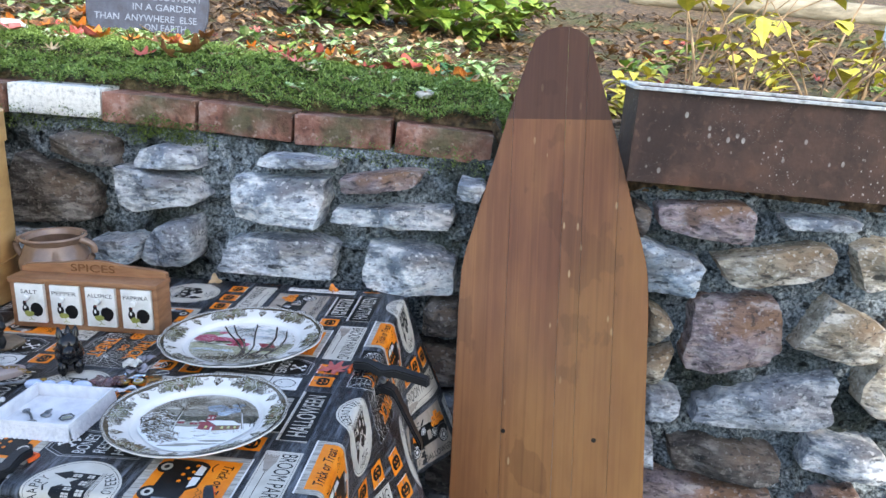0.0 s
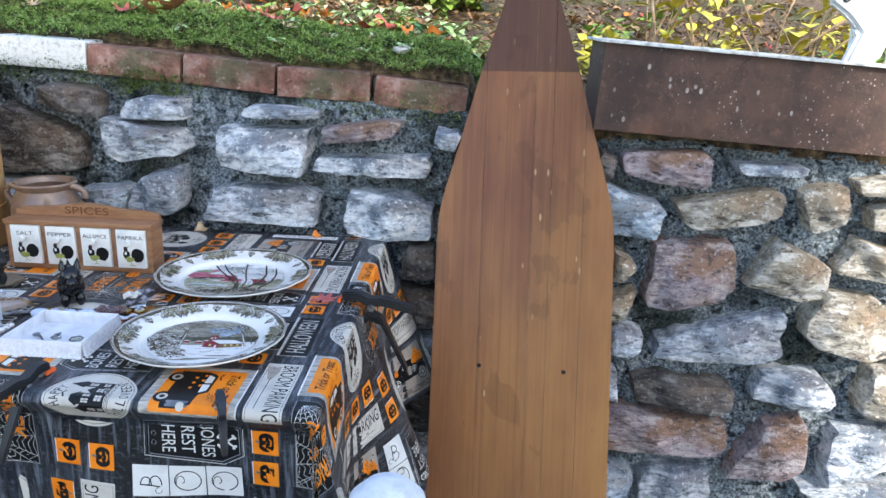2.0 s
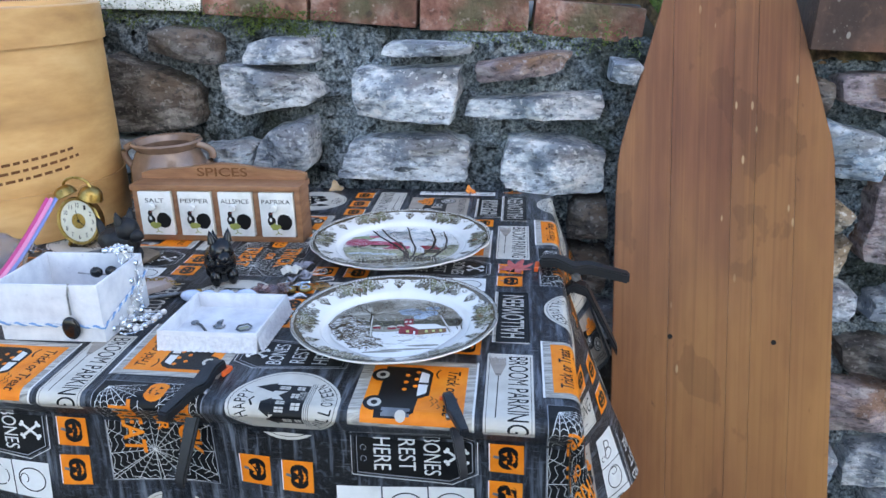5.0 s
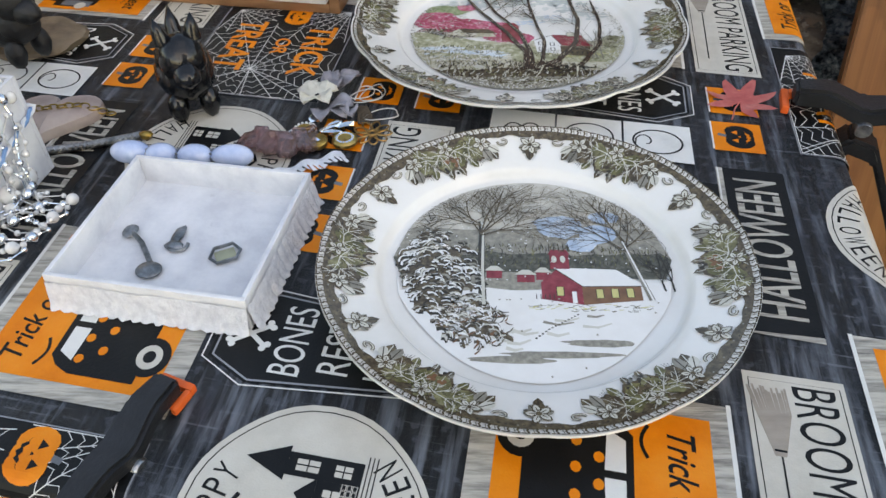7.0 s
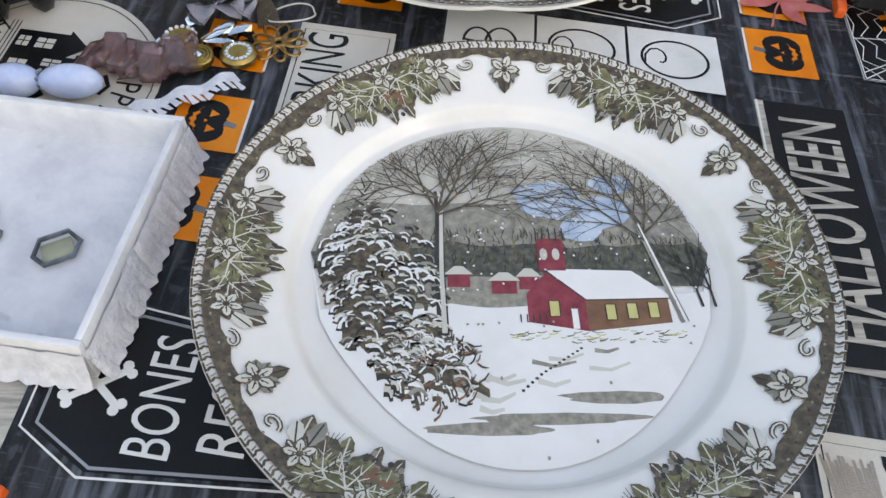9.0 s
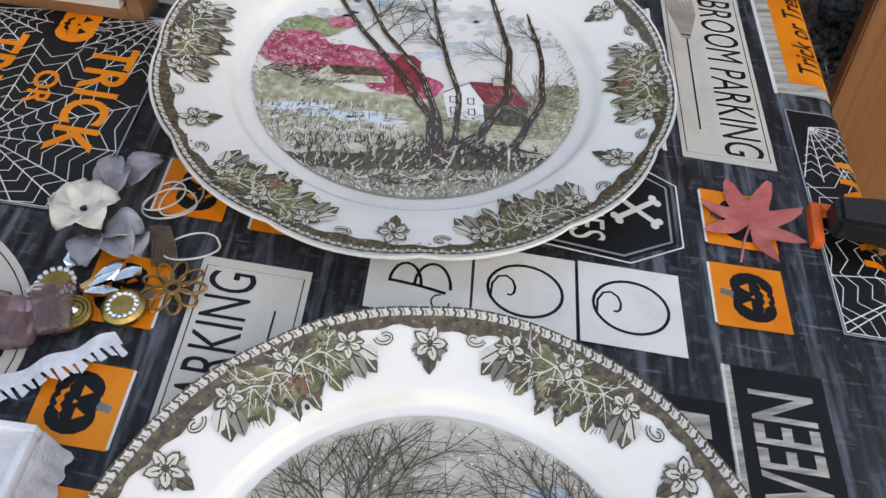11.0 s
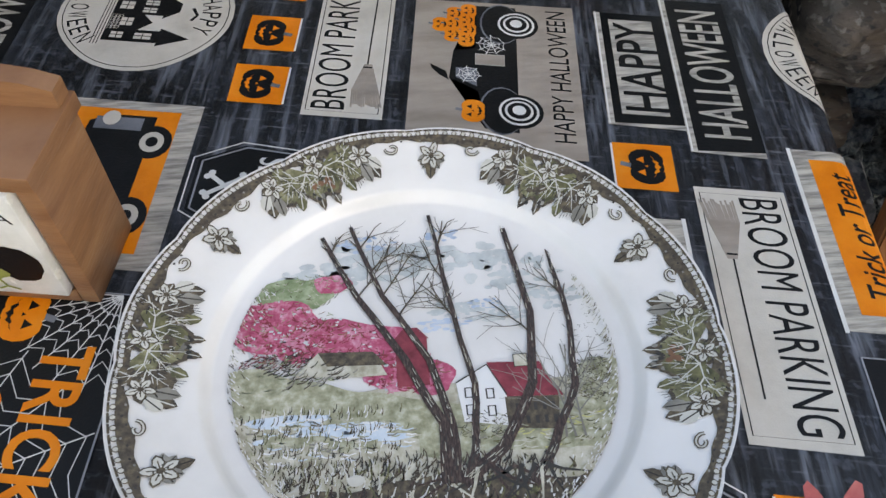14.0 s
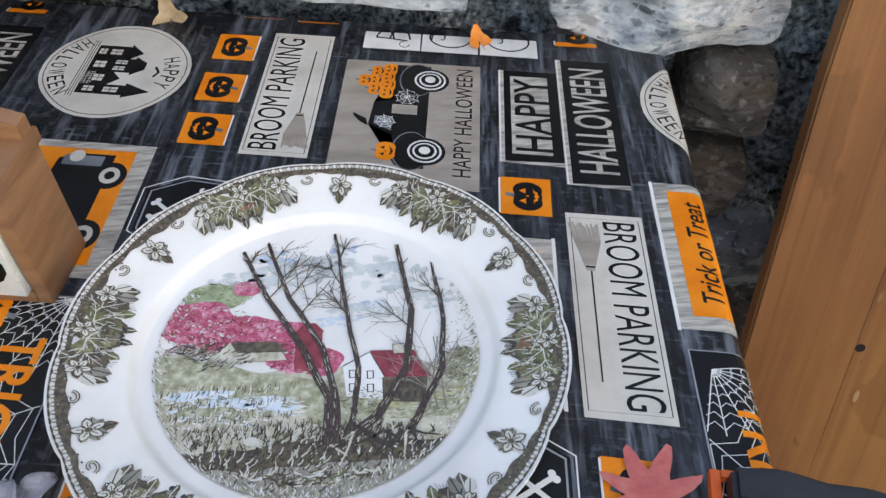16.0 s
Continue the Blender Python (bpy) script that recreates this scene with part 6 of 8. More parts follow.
def build_flower_clip():
    """Cloth flower ornament with cord loops."""
    base = Vector((-0.484, 1.320, TOP + 0.0006))
    t = thing("fabric_flower", Matrix.Translation(base) @ Matrix.Diagonal((0.76, 0.76, 0.76, 1)), "grey and ivory fabric flower clip with white cord loops", "hair ornament")
    ivory = surface("ivory_ribbon", ["c4c0b4", "d6d3c8"], 20, 0.6, 0.0004, 500, stretch=(1, 1, 8))
    grey = surface("grey_ribbon", ["77757c", "8e8c93", "a09ea5"], 20, 0.6, 0.0004, 500, stretch=(1, 1, 8))

    def petal(c, turn, length, width, lift, mat, nm="petal"):
        bm = bmesh.new()
        nu, nv = 8, 6
        rows = []
        for i in range(nu + 1):
            f = i / nu
            row = []
            for j in range(nv + 1):
                g = j / nv * 2 - 1
                w = width * math.sin(math.pi * (0.10 + 0.86 * f)) ** 0.7
                x, y = f * length, g * w
                z = lift * math.sin(math.pi * f * 0.8) + 0.004 * g * g + 0.0012 * math.sin(9 * f + 4 * g)
                a = radians(turn)
                row.append(bm.verts.new((c[0] + x * math.cos(a) - y * math.sin(a), c[1] + x * math.sin(a) + y * math.cos(a), c[2] + z)))
            rows.append(row)
        for a, b in zip(rows, rows[1:]):
            for j in range(nv):
                bm.faces.new([a[j], a[j + 1], b[j + 1], b[j]])
        ob = part(nm, bm, mat, t)
        md = ob.modifiers.new("thick", "SOLIDIFY")
        md.thickness = 0.0007
    for a in (20, 92, 164, 236, 308):
        petal((0, 0, 0.009), a, 0.020, 0.0105, 0.007, ivory)
    for c, a, l, w in (((0.012, -0.010, 0.004), -10, 0.024, 0.011), ((0.014, -0.012, 0.003), -50, 0.026, 0.011), ((0.006, -0.014, 0.003), -85, 0.024, 0.010), ((0.030, -0.014, 0.003), -70, 0.018, 0.009),
                       ((0.006, 0.014, 0.004), 70, 0.026, 0.011), ((0.016, 0.026, 0.004), 40, 0.026, 0.010), ((0.010, 0.022, 0.006), 95, 0.020, 0.008)):
        petal(c, a, l, w, 0.008, grey)
    bm = bmesh.new()
    tube(bm, [(-0.002, 0.000, 0.012), (0.001, 0.001, 0.013)], 0.0016, 8)
    part("stamen", bm, M_BLACKMAT, t)
    cord = surface("white_cord", ["b9b6b0", "cfcdc8"], 80, 0.8)
    for k, (cx, cy, rx, ry, ph) in enumerate(((0.044, 0.012, 0.016, 0.012, 0.2), (0.050, 0.018, 0.012, 0.016, 1.0), (0.040, 0.018, 0.011, 0.012, 2.0), (0.062, -0.020, 0.016, 0.010, 0.5))):
        bm = bmesh.new()
        tube(bm, [(cx + rx * math.cos(a), cy + ry * math.sin(a + 0.3 * ph), 0.0016 + 0.002 * (1 + math.sin(a * 1.5 + ph))) for a in (ph + 2 * math.pi * i / 30 for i in range(30))], 0.0006, 6, closed=True)
        part("cord_loop", bm, cord, t)
    bm = bmesh.new()
    for k in range(10):
        tube(bm, [(0.036 + 0.0012 * k, -0.004, 0.003), (0.040 + 0.0014 * k, -0.018, 0.004), (0.042 + 0.0016 * k, -0.032, 0.002)], 0.0007, 5)
    part("tassel", bm, surface("brown_thread", ["4a3f33", "6b5c4b"], 90, 0.9), t)


def build_brooch():
    base = Vector((-0.474, 1.276, TOP + 0.0006))
    t = thing("brooch", Matrix.Translation(base) @ Matrix.Diagonal((0.86, 0.86, 0.86, 1)), "gold brooch cluster set with clear rhinestones", "brooch")
    rnd = random.Random(2)
    for c, r, kind in (((-0.016, 0.008), 0.0085, "disc"), ((-0.004, -0.008), 0.0085, "swirl"), ((0.018, -0.004), 0.0105, "ring")):
        bm = bmesh.new()
        turned(bm, [(0, 0.004), (r * 0.5, 0.0045), (r * 0.8, 0.005), (r * 0.98, 0.0035), (r, 0.0012), (r * 0.9, 0.0002)], 28, Matrix.Translation((*c, 0.002)))
        if kind == "swirl":
            for q in (0.5, 0.75, 0.95):
                tube(bm, [(c[0] + q * r * math.cos(a), c[1] + q * r * math.sin(a), 0.0068) for a in (0.35 * i for i in range(18))], 0.0010, 6, closed=True)
        part("setting", bm, M_GOLD, t)
        if kind != "swirl":
            bm = bmesh.new()
            for k in range(16):
                a = 2 * math.pi * k / 16
                q = r * (1.0 if kind == "disc" else 0.62)
                blob(bm, (c[0] + q * math.cos(a), c[1] + q * math.sin(a), 0.0066), (0.0015,) * 3, sub=1)
            tagged(part("gem_ring", bm, M_PEARL if kind == "disc" else M_CRYSTAL, t), kind="stuff")
    for x, y, a, rx, ry in ((-0.010, 0.024, 1.2, 0.008, 0.006), (0.004, 0.010, 0.5, 0.012, 0.004), (0.008, 0.016, 0.9, 0.010, 0.004), (-0.026, -0.006, 0.2, 0.009, 0.005), (-0.024, 0.004, 0.6, 0.006, 0.004), (0.016, 0.014, 0.4, 0.009, 0.004), (0.006, 0.004, 0.0, 0.010, 0.003), (-0.004, -0.007, 0, 0.003, 0.003)):
        bm = bmesh.new()
        g = blob(bm, (0, 0, 0), (rx, ry, 0.003), sub=1)
        bmesh.ops.transform(bm, matrix=Matrix.Translation((x, y, 0.0062)) @ pose(0, 0, 0, rnd.uniform(-10, 10), rnd.uniform(-10, 10), math.degrees(a)), verts=g)
        part("rhinestone", bm, M_CRYSTAL, t, "")
        for p in t.children[-1].data.polygons:
            p.use_smooth = False
    f = thing("filigree_charm", Matrix.Translation(Vector((-0.441, 1.284, TOP + 0.0006))), "round gold filigree flower charm beside the brooch", "charm")
    bm = bmesh.new()
    for k in range(9):
        a = 2 * math.pi * k / 9
        tube(bm, [(0.008 * math.cos(a) + 0.0058 * math.cos(b) * math.cos(a) - 0.003 * math.sin(b) * math.sin(a), 0.008 * math.sin(a) + 0.0058 * math.cos(b) * math.sin(a) + 0.003 * math.sin(b) * math.cos(a), 0.002) for b in (2 * math.pi * i / 12 for i in range(12))], 0.0007, 5, closed=True)
    tube(bm, [(0.003 * math.cos(a), 0.003 * math.sin(a), 0.002) for a in (2 * math.pi * i / 14 for i in range(14))], 0.0012, 6, closed=True)
    part("filigree", bm, surface("rose_gold", ["8a6a40", "b08a58"], 60, 0.35, metal=1.0), f)


def build_bracelets():
    t = thing("agate_bracelet", Matrix.Translation(Vector((-0.566, 1.248, TOP))), "bracelet of pale blue oval beads on the cloth", "bracelet")
    for k, (x, y, l) in enumerate(((-0.034, 0.004, 0.014), (-0.012, 0.001, 0.011), (0.011, 0.000, 0.012), (0.036, 0.000, 0.0145))):
        bm = bmesh.new()
        blob(bm, (x, y, 0.0085), (l, 0.0082, 0.008), sub=3)
        part("bead", bm, M_BLUEGLASS, t)
    bm = bmesh.new()
    for x in (-0.021, -0.0005, 0.0225):
        for k in range(8):
            a = 2 * math.pi * k / 8
            blob(bm, (x, 0.001 + 0.004 * math.cos(a), 0.0085 + 0.004 * math.sin(a)), (0.0011,) * 3, sub=1)
    part("spacer", bm, M_SILVER, t)
    t = thing("crystal_bracelet", Matrix.Translation(Vector((-0.506, 1.267, TOP))), "bracelet of rose crystal pieces lying beside the brooch", "bracelet")
    rnd = random.Random(4)
    for k in range(9):
        bm = bmesh.new()
        g = box(bm, -0.005, -0.011, -0.003, 0.005, 0.011, 0.003, 0.0012, 1)
        bmesh.ops.transform(bm, matrix=Matrix.Translation((-0.020 + 0.0055 * k, 0.004 * math.sin(k), 0.0062 + 0.001 * (k % 2))) @ pose(0, 0, 0, rnd.uniform(-14, 14), rnd.uniform(-25, 25), rnd.uniform(-30, 30)), verts=bm.verts[:])
        part("crystal", bm, M_PINKGLASS, t)
    lace = thing("lace_scrap", Matrix.Translation(Vector((-0.482, 1.250, TOP + 0.0006))), "small scrap of white lace ribbon on the cloth", "lace")
    bm = bmesh.new()
    n_ = 40
    rows = [[bm.verts.new((-0.022 + 0.044 * i / n_ + 0.004 * j, 0.015 * (i / n_ - 0.5) * 1.6 - 0.005 * j + 0.0022 * abs(math.sin(i * 0.5)) * (j == 2), 0.001 + 0.0016 * (1 + math.sin(i * 0.4 + j)))) for i in range(n_ + 1)] for j in range(3)]
    for a, b in zip(rows, rows[1:]):
        for i in range(n_):
            if (i % 3) or b is rows[1]:
                bm.faces.new([a[i], a[i + 1], b[i + 1], b[i]])
    part("ribbon", bm, surface("lace_white", ["c9ccd2", "dee0e4"], 200, 0.9, 0.0006, 600), lace)


def build_heart_and_chains():
    t = thing("stone_heart", Matrix.Translation(Vector((-0.671, 1.300, TOP + 0.0006))), "flat pinkish heart-shaped stone with a brass chain across it", "ornament")
    bm = bmesh.new()
    pts = []
    for k in range(40):
        a = 2 * math.pi * k / 40
        pts.append((0.0021 * 16 * math.sin(a) ** 3 * 0.95, 0.0019 * (13 * math.cos(a) - 5 * math.cos(2 * a) - 2 * math.cos(3 * a) - math.cos(4 * a))))
    rings = [[bm.verts.new((x * q, y * q, z)) for x, y in pts] for q, z in ((0.97, 0.0), (1.0, 0.003), (0.96, 0.008), (0.7, 0.011), (0.3, 0.012))]
    for a, b in zip(rings, rings[1:]):
        for i in range(40):
            bm.faces.new([a[i], a[(i + 1) % 40], b[(i + 1) % 40], b[i]])
    bm.faces.new(rings[-1])
    bm.faces.new(rings[0][::-1])
    part("heart", bm, surface("pink_stone", ["8f7f7a", "a89790", "b5a59c"], 20, 0.5, 0.0004, 80), t)
    bm = bmesh.new()
    for k in range(15):
        a = k / 14
        mm = Matrix.Translation((-0.034 + 0.072 * a, -0.010 + 0.014 * a, 0.0135 - 0.010 * max(0, a - 0.75) * 4)) @ pose(0, 0, 0, 90 * (k % 2), 0, 12)
        pts = [mm @ Vector((0.0034 * math.cos(q), 0.0022 * math.sin(q), 0)) for q in (2 * math.pi * i / 10 for i in range(10))]
        tube(bm, pts, 0.0006, 5, closed=True)
    part("chain", bm, M_GOLD, t)
    c = thing("rope_chain", Matrix.Translation(Vector((-0.628, 1.266, TOP))), "silver rope chain with a gold clasp on the cloth", "chain")
    bm = bmesh.new()
    line = [Vector((-0.060 + 0.085 * k / 40, -0.010 + 0.022 * (k / 40) ** 1.6, 0.0036)) for k in range(41)]
    for ph in (0, math.pi):
        pts = []
        for i in range(160):
            f = i / 159 * 40
            k = min(39, int(f))
            p = line[k].lerp(line[k + 1], f - k)
            pts.append(p + Vector((0, 0.0014 * math.cos(i * 0.9 + ph), 0.0014 * math.sin(i * 0.9 + ph))))
        tube(bm, pts, 0.0018, 6)
    part("rope", bm, M_SILVER, c)
    bm = bmesh.new()
    blob(bm, (0.029, 0.012, 0.004), (0.005, 0.0035, 0.0032), rough=0.3)
    part("clasp", bm, M_GOLD, c)


def build_bag():
    """Clear zip bag with a pink and blue slider edge."""
    t = thing("plastic_bag", Matrix.Translation(Vector((-0.909, 1.381, TOP + 0.0008))), "crumpled clear plastic zip bag with a pink and blue edge", "plastic bag")
    film = glass("clear_film", "e6e6ea", 0.25, 1.2)
    bm = bmesh.new()
    n_ = 16
    g = [[bm.verts.new((-0.06 + 0.115 * i / n_, -0.05 + 0.10 * j / n_, 0.004 + 0.045 * math.sin(math.pi * j / n_) * math.sin(math.pi * (0.15 + 0.7 * i / n_)) + 0.010 * noise.noise(Vector((i * 0.5, j * 0.5, 3))) + 0.006)) for i in range(n_ + 1)] for j in range(n_ + 1)]
    for a, b in zip(g, g[1:]):
        for i in range(n_):
            bm.faces.new([a[i], a[i + 1], b[i + 1], b[i]])
    for v in bm.verts:
        v.co.z = max(v.co.z, 0.0005)
    ob = part("film", bm, film, t)
    md = ob.modifiers.new("thick", "SOLIDIFY")
    md.thickness = 0.0004
    for k, (col, w) in enumerate((("c2407e", 0.010), ("d987ae", 0.006), ("6f7fb8", 0.006))):
        bm = bmesh.new()
        n_ = 14
        rows = []
        for i in range(n_ + 1):
            f = i / n_
            p = Vector((0.012 + 0.074 * f + 0.006 * k, -0.055 + 0.055 * f, 0.004 + 0.104 * f ** 1.2))
            rows.append((bm.verts.new(p), bm.verts.new(p + Vector((w * 0.8, -0.002, -w * 0.5)))))
        for a, b in zip(rows, rows[1:]):
            bm.faces.new([a[0], a[1], b[1], b[0]])
        ob = part("zip_strip", bm, surface("zip_" + col, [col, col], 20, 0.3), t, "pink and blue zip edge")
        md = ob.modifiers.new("thick", "SOLIDIFY")
        md.thickness = 0.0008


def build_clamp(tip, out, drop, group_label, size=1.0):
    """Spring clamp gripping the cloth: jaws with orange pads, pivot, two handles."""
    d = out.normalized()
    n = d.cross(UP).normalized()
    m = Matrix((d, n, UP)).transposed().to_4x4()
    m.translation = tip
    m = m @ Matrix.Diagonal((size, size, size, 1))
    t = thing("spring_clamp", m, group_label, "clamp", "clamps on the table edge")
    for k, (z0, z1, z2) in enumerate(((0.004, 0.020, 0.020 - drop * 0.4), (-0.062, -0.045, -0.090 - drop))):
        bm = bmesh.new()
        line = [(0.004, z0 + 0.010), (0.030, z0 + 0.012 if k == 0 else z0 - 0.004), (0.058, z1 - 0.016 if k == 0 else z1 + 0.012), (0.078, z1 - 0.012 if k == 0 else z1 + 0.004), (0.140, z2 if k == 0 else z2 + 0.030)]
        if k:
            line = [(0.004, -0.058), (0.030, -0.050), (0.055, -0.022), (0.078, -0.030), (0.128, -0.066 - drop)]
        wid = [0.010, 0.012, 0.014, 0.012, 0.009]
        top, low = [], []
        for (x, z), w in zip(line, wid):
            top.append((x, z + 0.0075))
            low.append((x, z - 0.0075))
        rings = []
        for (x, z), w in zip(line, wid):
            rings.append([bm.verts.new(p) for p in ((x, -w, z - 0.008), (x, w, z - 0.008), (x, w, z + 0.008), (x, -w, z + 0.008))])
        for a, b in zip(rings, rings[1:]):
            for i in range(4):
                bm.faces.new([a[i], a[(i + 1) % 4], b[(i + 1) % 4], b[i]])
        bm.faces.new(rings[0][::-1])
        bm.faces.new(rings[-1])
        bmesh.ops.recalc_face_normals(bm, faces=bm.faces[:])
        bmesh.ops.bevel(bm, geom=bm.edges[:], offset=0.0028, segments=2, affect="EDGES")
        part("handle", bm, M_PLASTIC, t)
        bm = bmesh.new()
        if k == 0:
            box(bm, -0.004, -0.014, 0.0012, 0.002, 0.014, 0.0085, 0.0014)
            box(bm, 0.002, -0.0145, 0.0012, 0.020, -0.0098, 0.0085, 0.0012)
        else:
            box(bm, -0.004, -0.013, -0.064, 0.012, 0.013, -0.051, 0.002)
        part("pad", bm, M_ORANGE, t, "orange rubber jaw pad")
    bm = bmesh.new()
    turned(bm, [(0, -0.017), (0.006, -0.017), (0.007, -0.015), (0.007, 0.015), (0.006, 0.017), (0, 0.017)], 20, Matrix.Translation((0.060, 0, -0.004)) @ pose(0, 0, 0, 90, 0, 0))
    part("pivot", bm, M_SILVER, t)
    return t


def leaf_mesh(points, depth, size, curl, seed):
    """A dry lobed leaf with a thin stalk."""
    bm = bmesh.new()
    n_ = points * 8
    edge = []
    for i in range(n_):
        a = -math.pi * 0.86 + 2 * math.pi * 0.86 * i / (n_ - 1)
        t = (i / (n_ - 1)) * points
        lobe = abs(2 * (t - math.floor(t)) - 1)
        r = size * (depth + (1 - depth) * (1 - lobe) ** 1.3) * (1.0 - 0.30 * abs(a) / math.pi) + (0.012 * size if i % 2 else 0)
        edge.append((r * math.sin(a), r * math.cos(a)))
    def lift(x, y):
        return curl * (x * x + y * y) / size + 0.10 * size * noise.noise(Vector((x / size * 1.6, y / size * 1.6, seed)))
    mid = bm.verts.new((0, 0, lift(0, 0)))
    inner = [bm.verts.new((x * 0.5, y * 0.5, lift(x * 0.5, y * 0.5))) for x, y in edge]
    outer = [bm.verts.new((x, y, lift(x, y))) for x, y in edge]
    for i in range(n_ - 1):
        bm.faces.new([mid, inner[i + 1], inner[i]])
        bm.faces.new([inner[i], inner[i + 1], outer[i + 1], outer[i]])
    tube(bm, [(0, 0, 0.001), (0.02 * size, -0.4 * size, 0.003), (0.10 * size, -0.8 * size, 0.002)], 0.018 * size, 5)
    lo = min(v.co.z for v in bm.verts)
    for v in bm.verts:
        v.co.z -= lo
    return bm


def leaf_ink(name, cols):
    return surface(name, cols, 40, 0.6, 0.0006, 200, vary=0.15)


LEAF = {"red": leaf_ink("leaf_red", ["8f3a2c", "a84a3a", "b85c48"]), "orange": leaf_ink("leaf_orange", ["b0581c", "c97428", "d08838"]), "brown": leaf_ink("leaf_brown", ["6b4428", "855a36", "9c7046"]),
        "tan": leaf_ink("leaf_tan", ["9a805c", "b39a76", "c4ae8c"]), "yellow": leaf_ink("leaf_yellow", ["b89a28", "cdb23c", "d8c258"]), "pink": leaf_ink("leaf_pink", ["a84a48", "c0605a", "cc7a70"])}


def build_table_leaf():
    bm = leaf_mesh(7, 0.43, 0.032, 0.12, 1)
    ob = part("maple_leaf", bm, LEAF["pink"])
    ob.matrix_world = Matrix.Translation(on_table(-0.066, 0.403, 0.0016)) @ pose(0, 0, 0, 2, -3, -32)
    tagged(ob, "fallen red maple leaf lying on the tablecloth", "leaf")
    bm = leaf_mesh(3, 0.6, 0.014, 0.3, 2)
    ob = part("dry_leaf", bm, LEAF["orange"])
    ob.matrix_world = Matrix.Translation(on_table(-0.150, 0.776, 0.004)) @ pose(0, 0, 0, 38, 10, 30)
    tagged(ob, "small ochre leaf caught between cloth and wall", "leaf")
    bm = leaf_mesh(3, 0.5, 0.019, 0.3, 5)
    ob = part("dry_leaf", bm, LEAF["tan"])
    ob.matrix_world = Matrix.Translation(on_table(-0.405, 0.785, 0.002)) @ pose(0, 0, 0, 50, -8, 10)
    tagged(ob, "dry tan leaf caught between cloth and wall", "leaf")


build_spice_rack()
build_cheese_box()
build_jar()
build_clock()
figurine(Vector((-0.727, 1.372, TOP + 0.0005)), 62, 1.25, M_BLACKMAT, "small matt black ornament on a brown base", 0.0125)
bm = bmesh.new()
blob(bm, (0, 0, 0.006), (0.042, 0.034, 0.009), rough=0.2, seed=3, sub=3)
for v in bm.verts:
    v.co.z = min(max(v.co.z, 0.0), 0.0128)
base_ob = part("ornament_base", bm, surface("brown_resin", ["54473a", "6b5b4a", "7d6c58"], 40, 0.6, 0.0008, 120))
base_ob.matrix_world = Matrix.Translation(Vector((-0.735, 1.412, TOP + 0.0005)))
tagged(base_ob, "low brown rock-shaped base under the black ornament", "ornament base")
figurine(Vector((-0.577, 1.321, TOP + 0.0005)), 24, 1.22, M_BLACK, "glossy black glazed ornament standing on the cloth", 0.0)
build_card_box()
build_necklace()
build_tray()
build_flower_clip()
build_brooch()
build_bracelets()
build_heart_and_chains()
build_bag()
build_clamp(on_table(-0.035, 0.406, 0.0010), EU * 1.0 - EV * 0.05, 0.065, "black spring clamp with orange pads on the table end", 0.88)
build_clamp(on_table(-0.370, 0.087, 0.0010), EU * -0.25 - EV * 0.9, 0.05, "black spring clamp with orange pads on the table front", 0.70)
build_clamp(on_table(-0.130, 0.054, 0.0010), EU * 0.34 - EV * 0.9, 0.04, "black spring clamp with orange pads on the table front", 0.46)
build_table_leaf()


# ---- ironing board against the wall ----
def board_wood(name, cols, worn=1.0):
    m = surface(name, cols, 16, 0.40, 0.0003, 60, stretch=(5, 0.22, 5), spread=(0.2, 0.8), spec=0.25, detail=8)
    overlay(m, "4a2d1b", 2.4, 0.52, 0.74, stretch=(1.2, 0.5, 1), factor=0.40)
    overlay(m, "b8864c", 1.7, 0.42, 0.68, stretch=(2.0, 0.6, 1), factor=0.62 * worn)
    overlay(m, "5a3520", 22, 0.50, 0.70, stretch=(1.6, 0.5, 1), factor=0.16)
    overlay(m, "382013", 5.5, 0.60, 0.615, stretch=(1.6, 1.0, 1), factor=0.22)
    overlay(m, "d8b98c", 90, 0.12, 0.08, stretch=(0.5, 0.15, 1), kind="voronoi", factor=0.5 * worn, clump=14)
    overlay(m, "4a2c1a", 12, 0.54, 0.66, stretch=(11, 0.10, 1), factor=0.18)
    overlay(m, "a87346", 17, 0.54, 0.66, stretch=(13, 0.08, 1), factor=0.14 * worn)
    overlay(m, "2e1c12", 70, 0.70, 0.80, stretch=(1, 0.4, 1), factor=0.7)
    overlay(m, "c9a878", 160, 0.745, 0.80, stretch=(0.8, 0.3, 1), factor=0.7)
    return m


M_STRIPS = [board_wood("old_pine_dark", ["532e1d", "5f3824", "6a412c"]), board_wood("old_pine", ["69412b", "794e34", "885c3e"]),
            board_wood("old_pine_pale", ["6c442d", "7c5237", "8c5e41"]), board_wood("old_pine_red", ["643e29", "754a33", "84563c"])]
M_STAIN = board_wood("scorched_pine", ["472c1f", "523527", "603f2d"], 0.15)


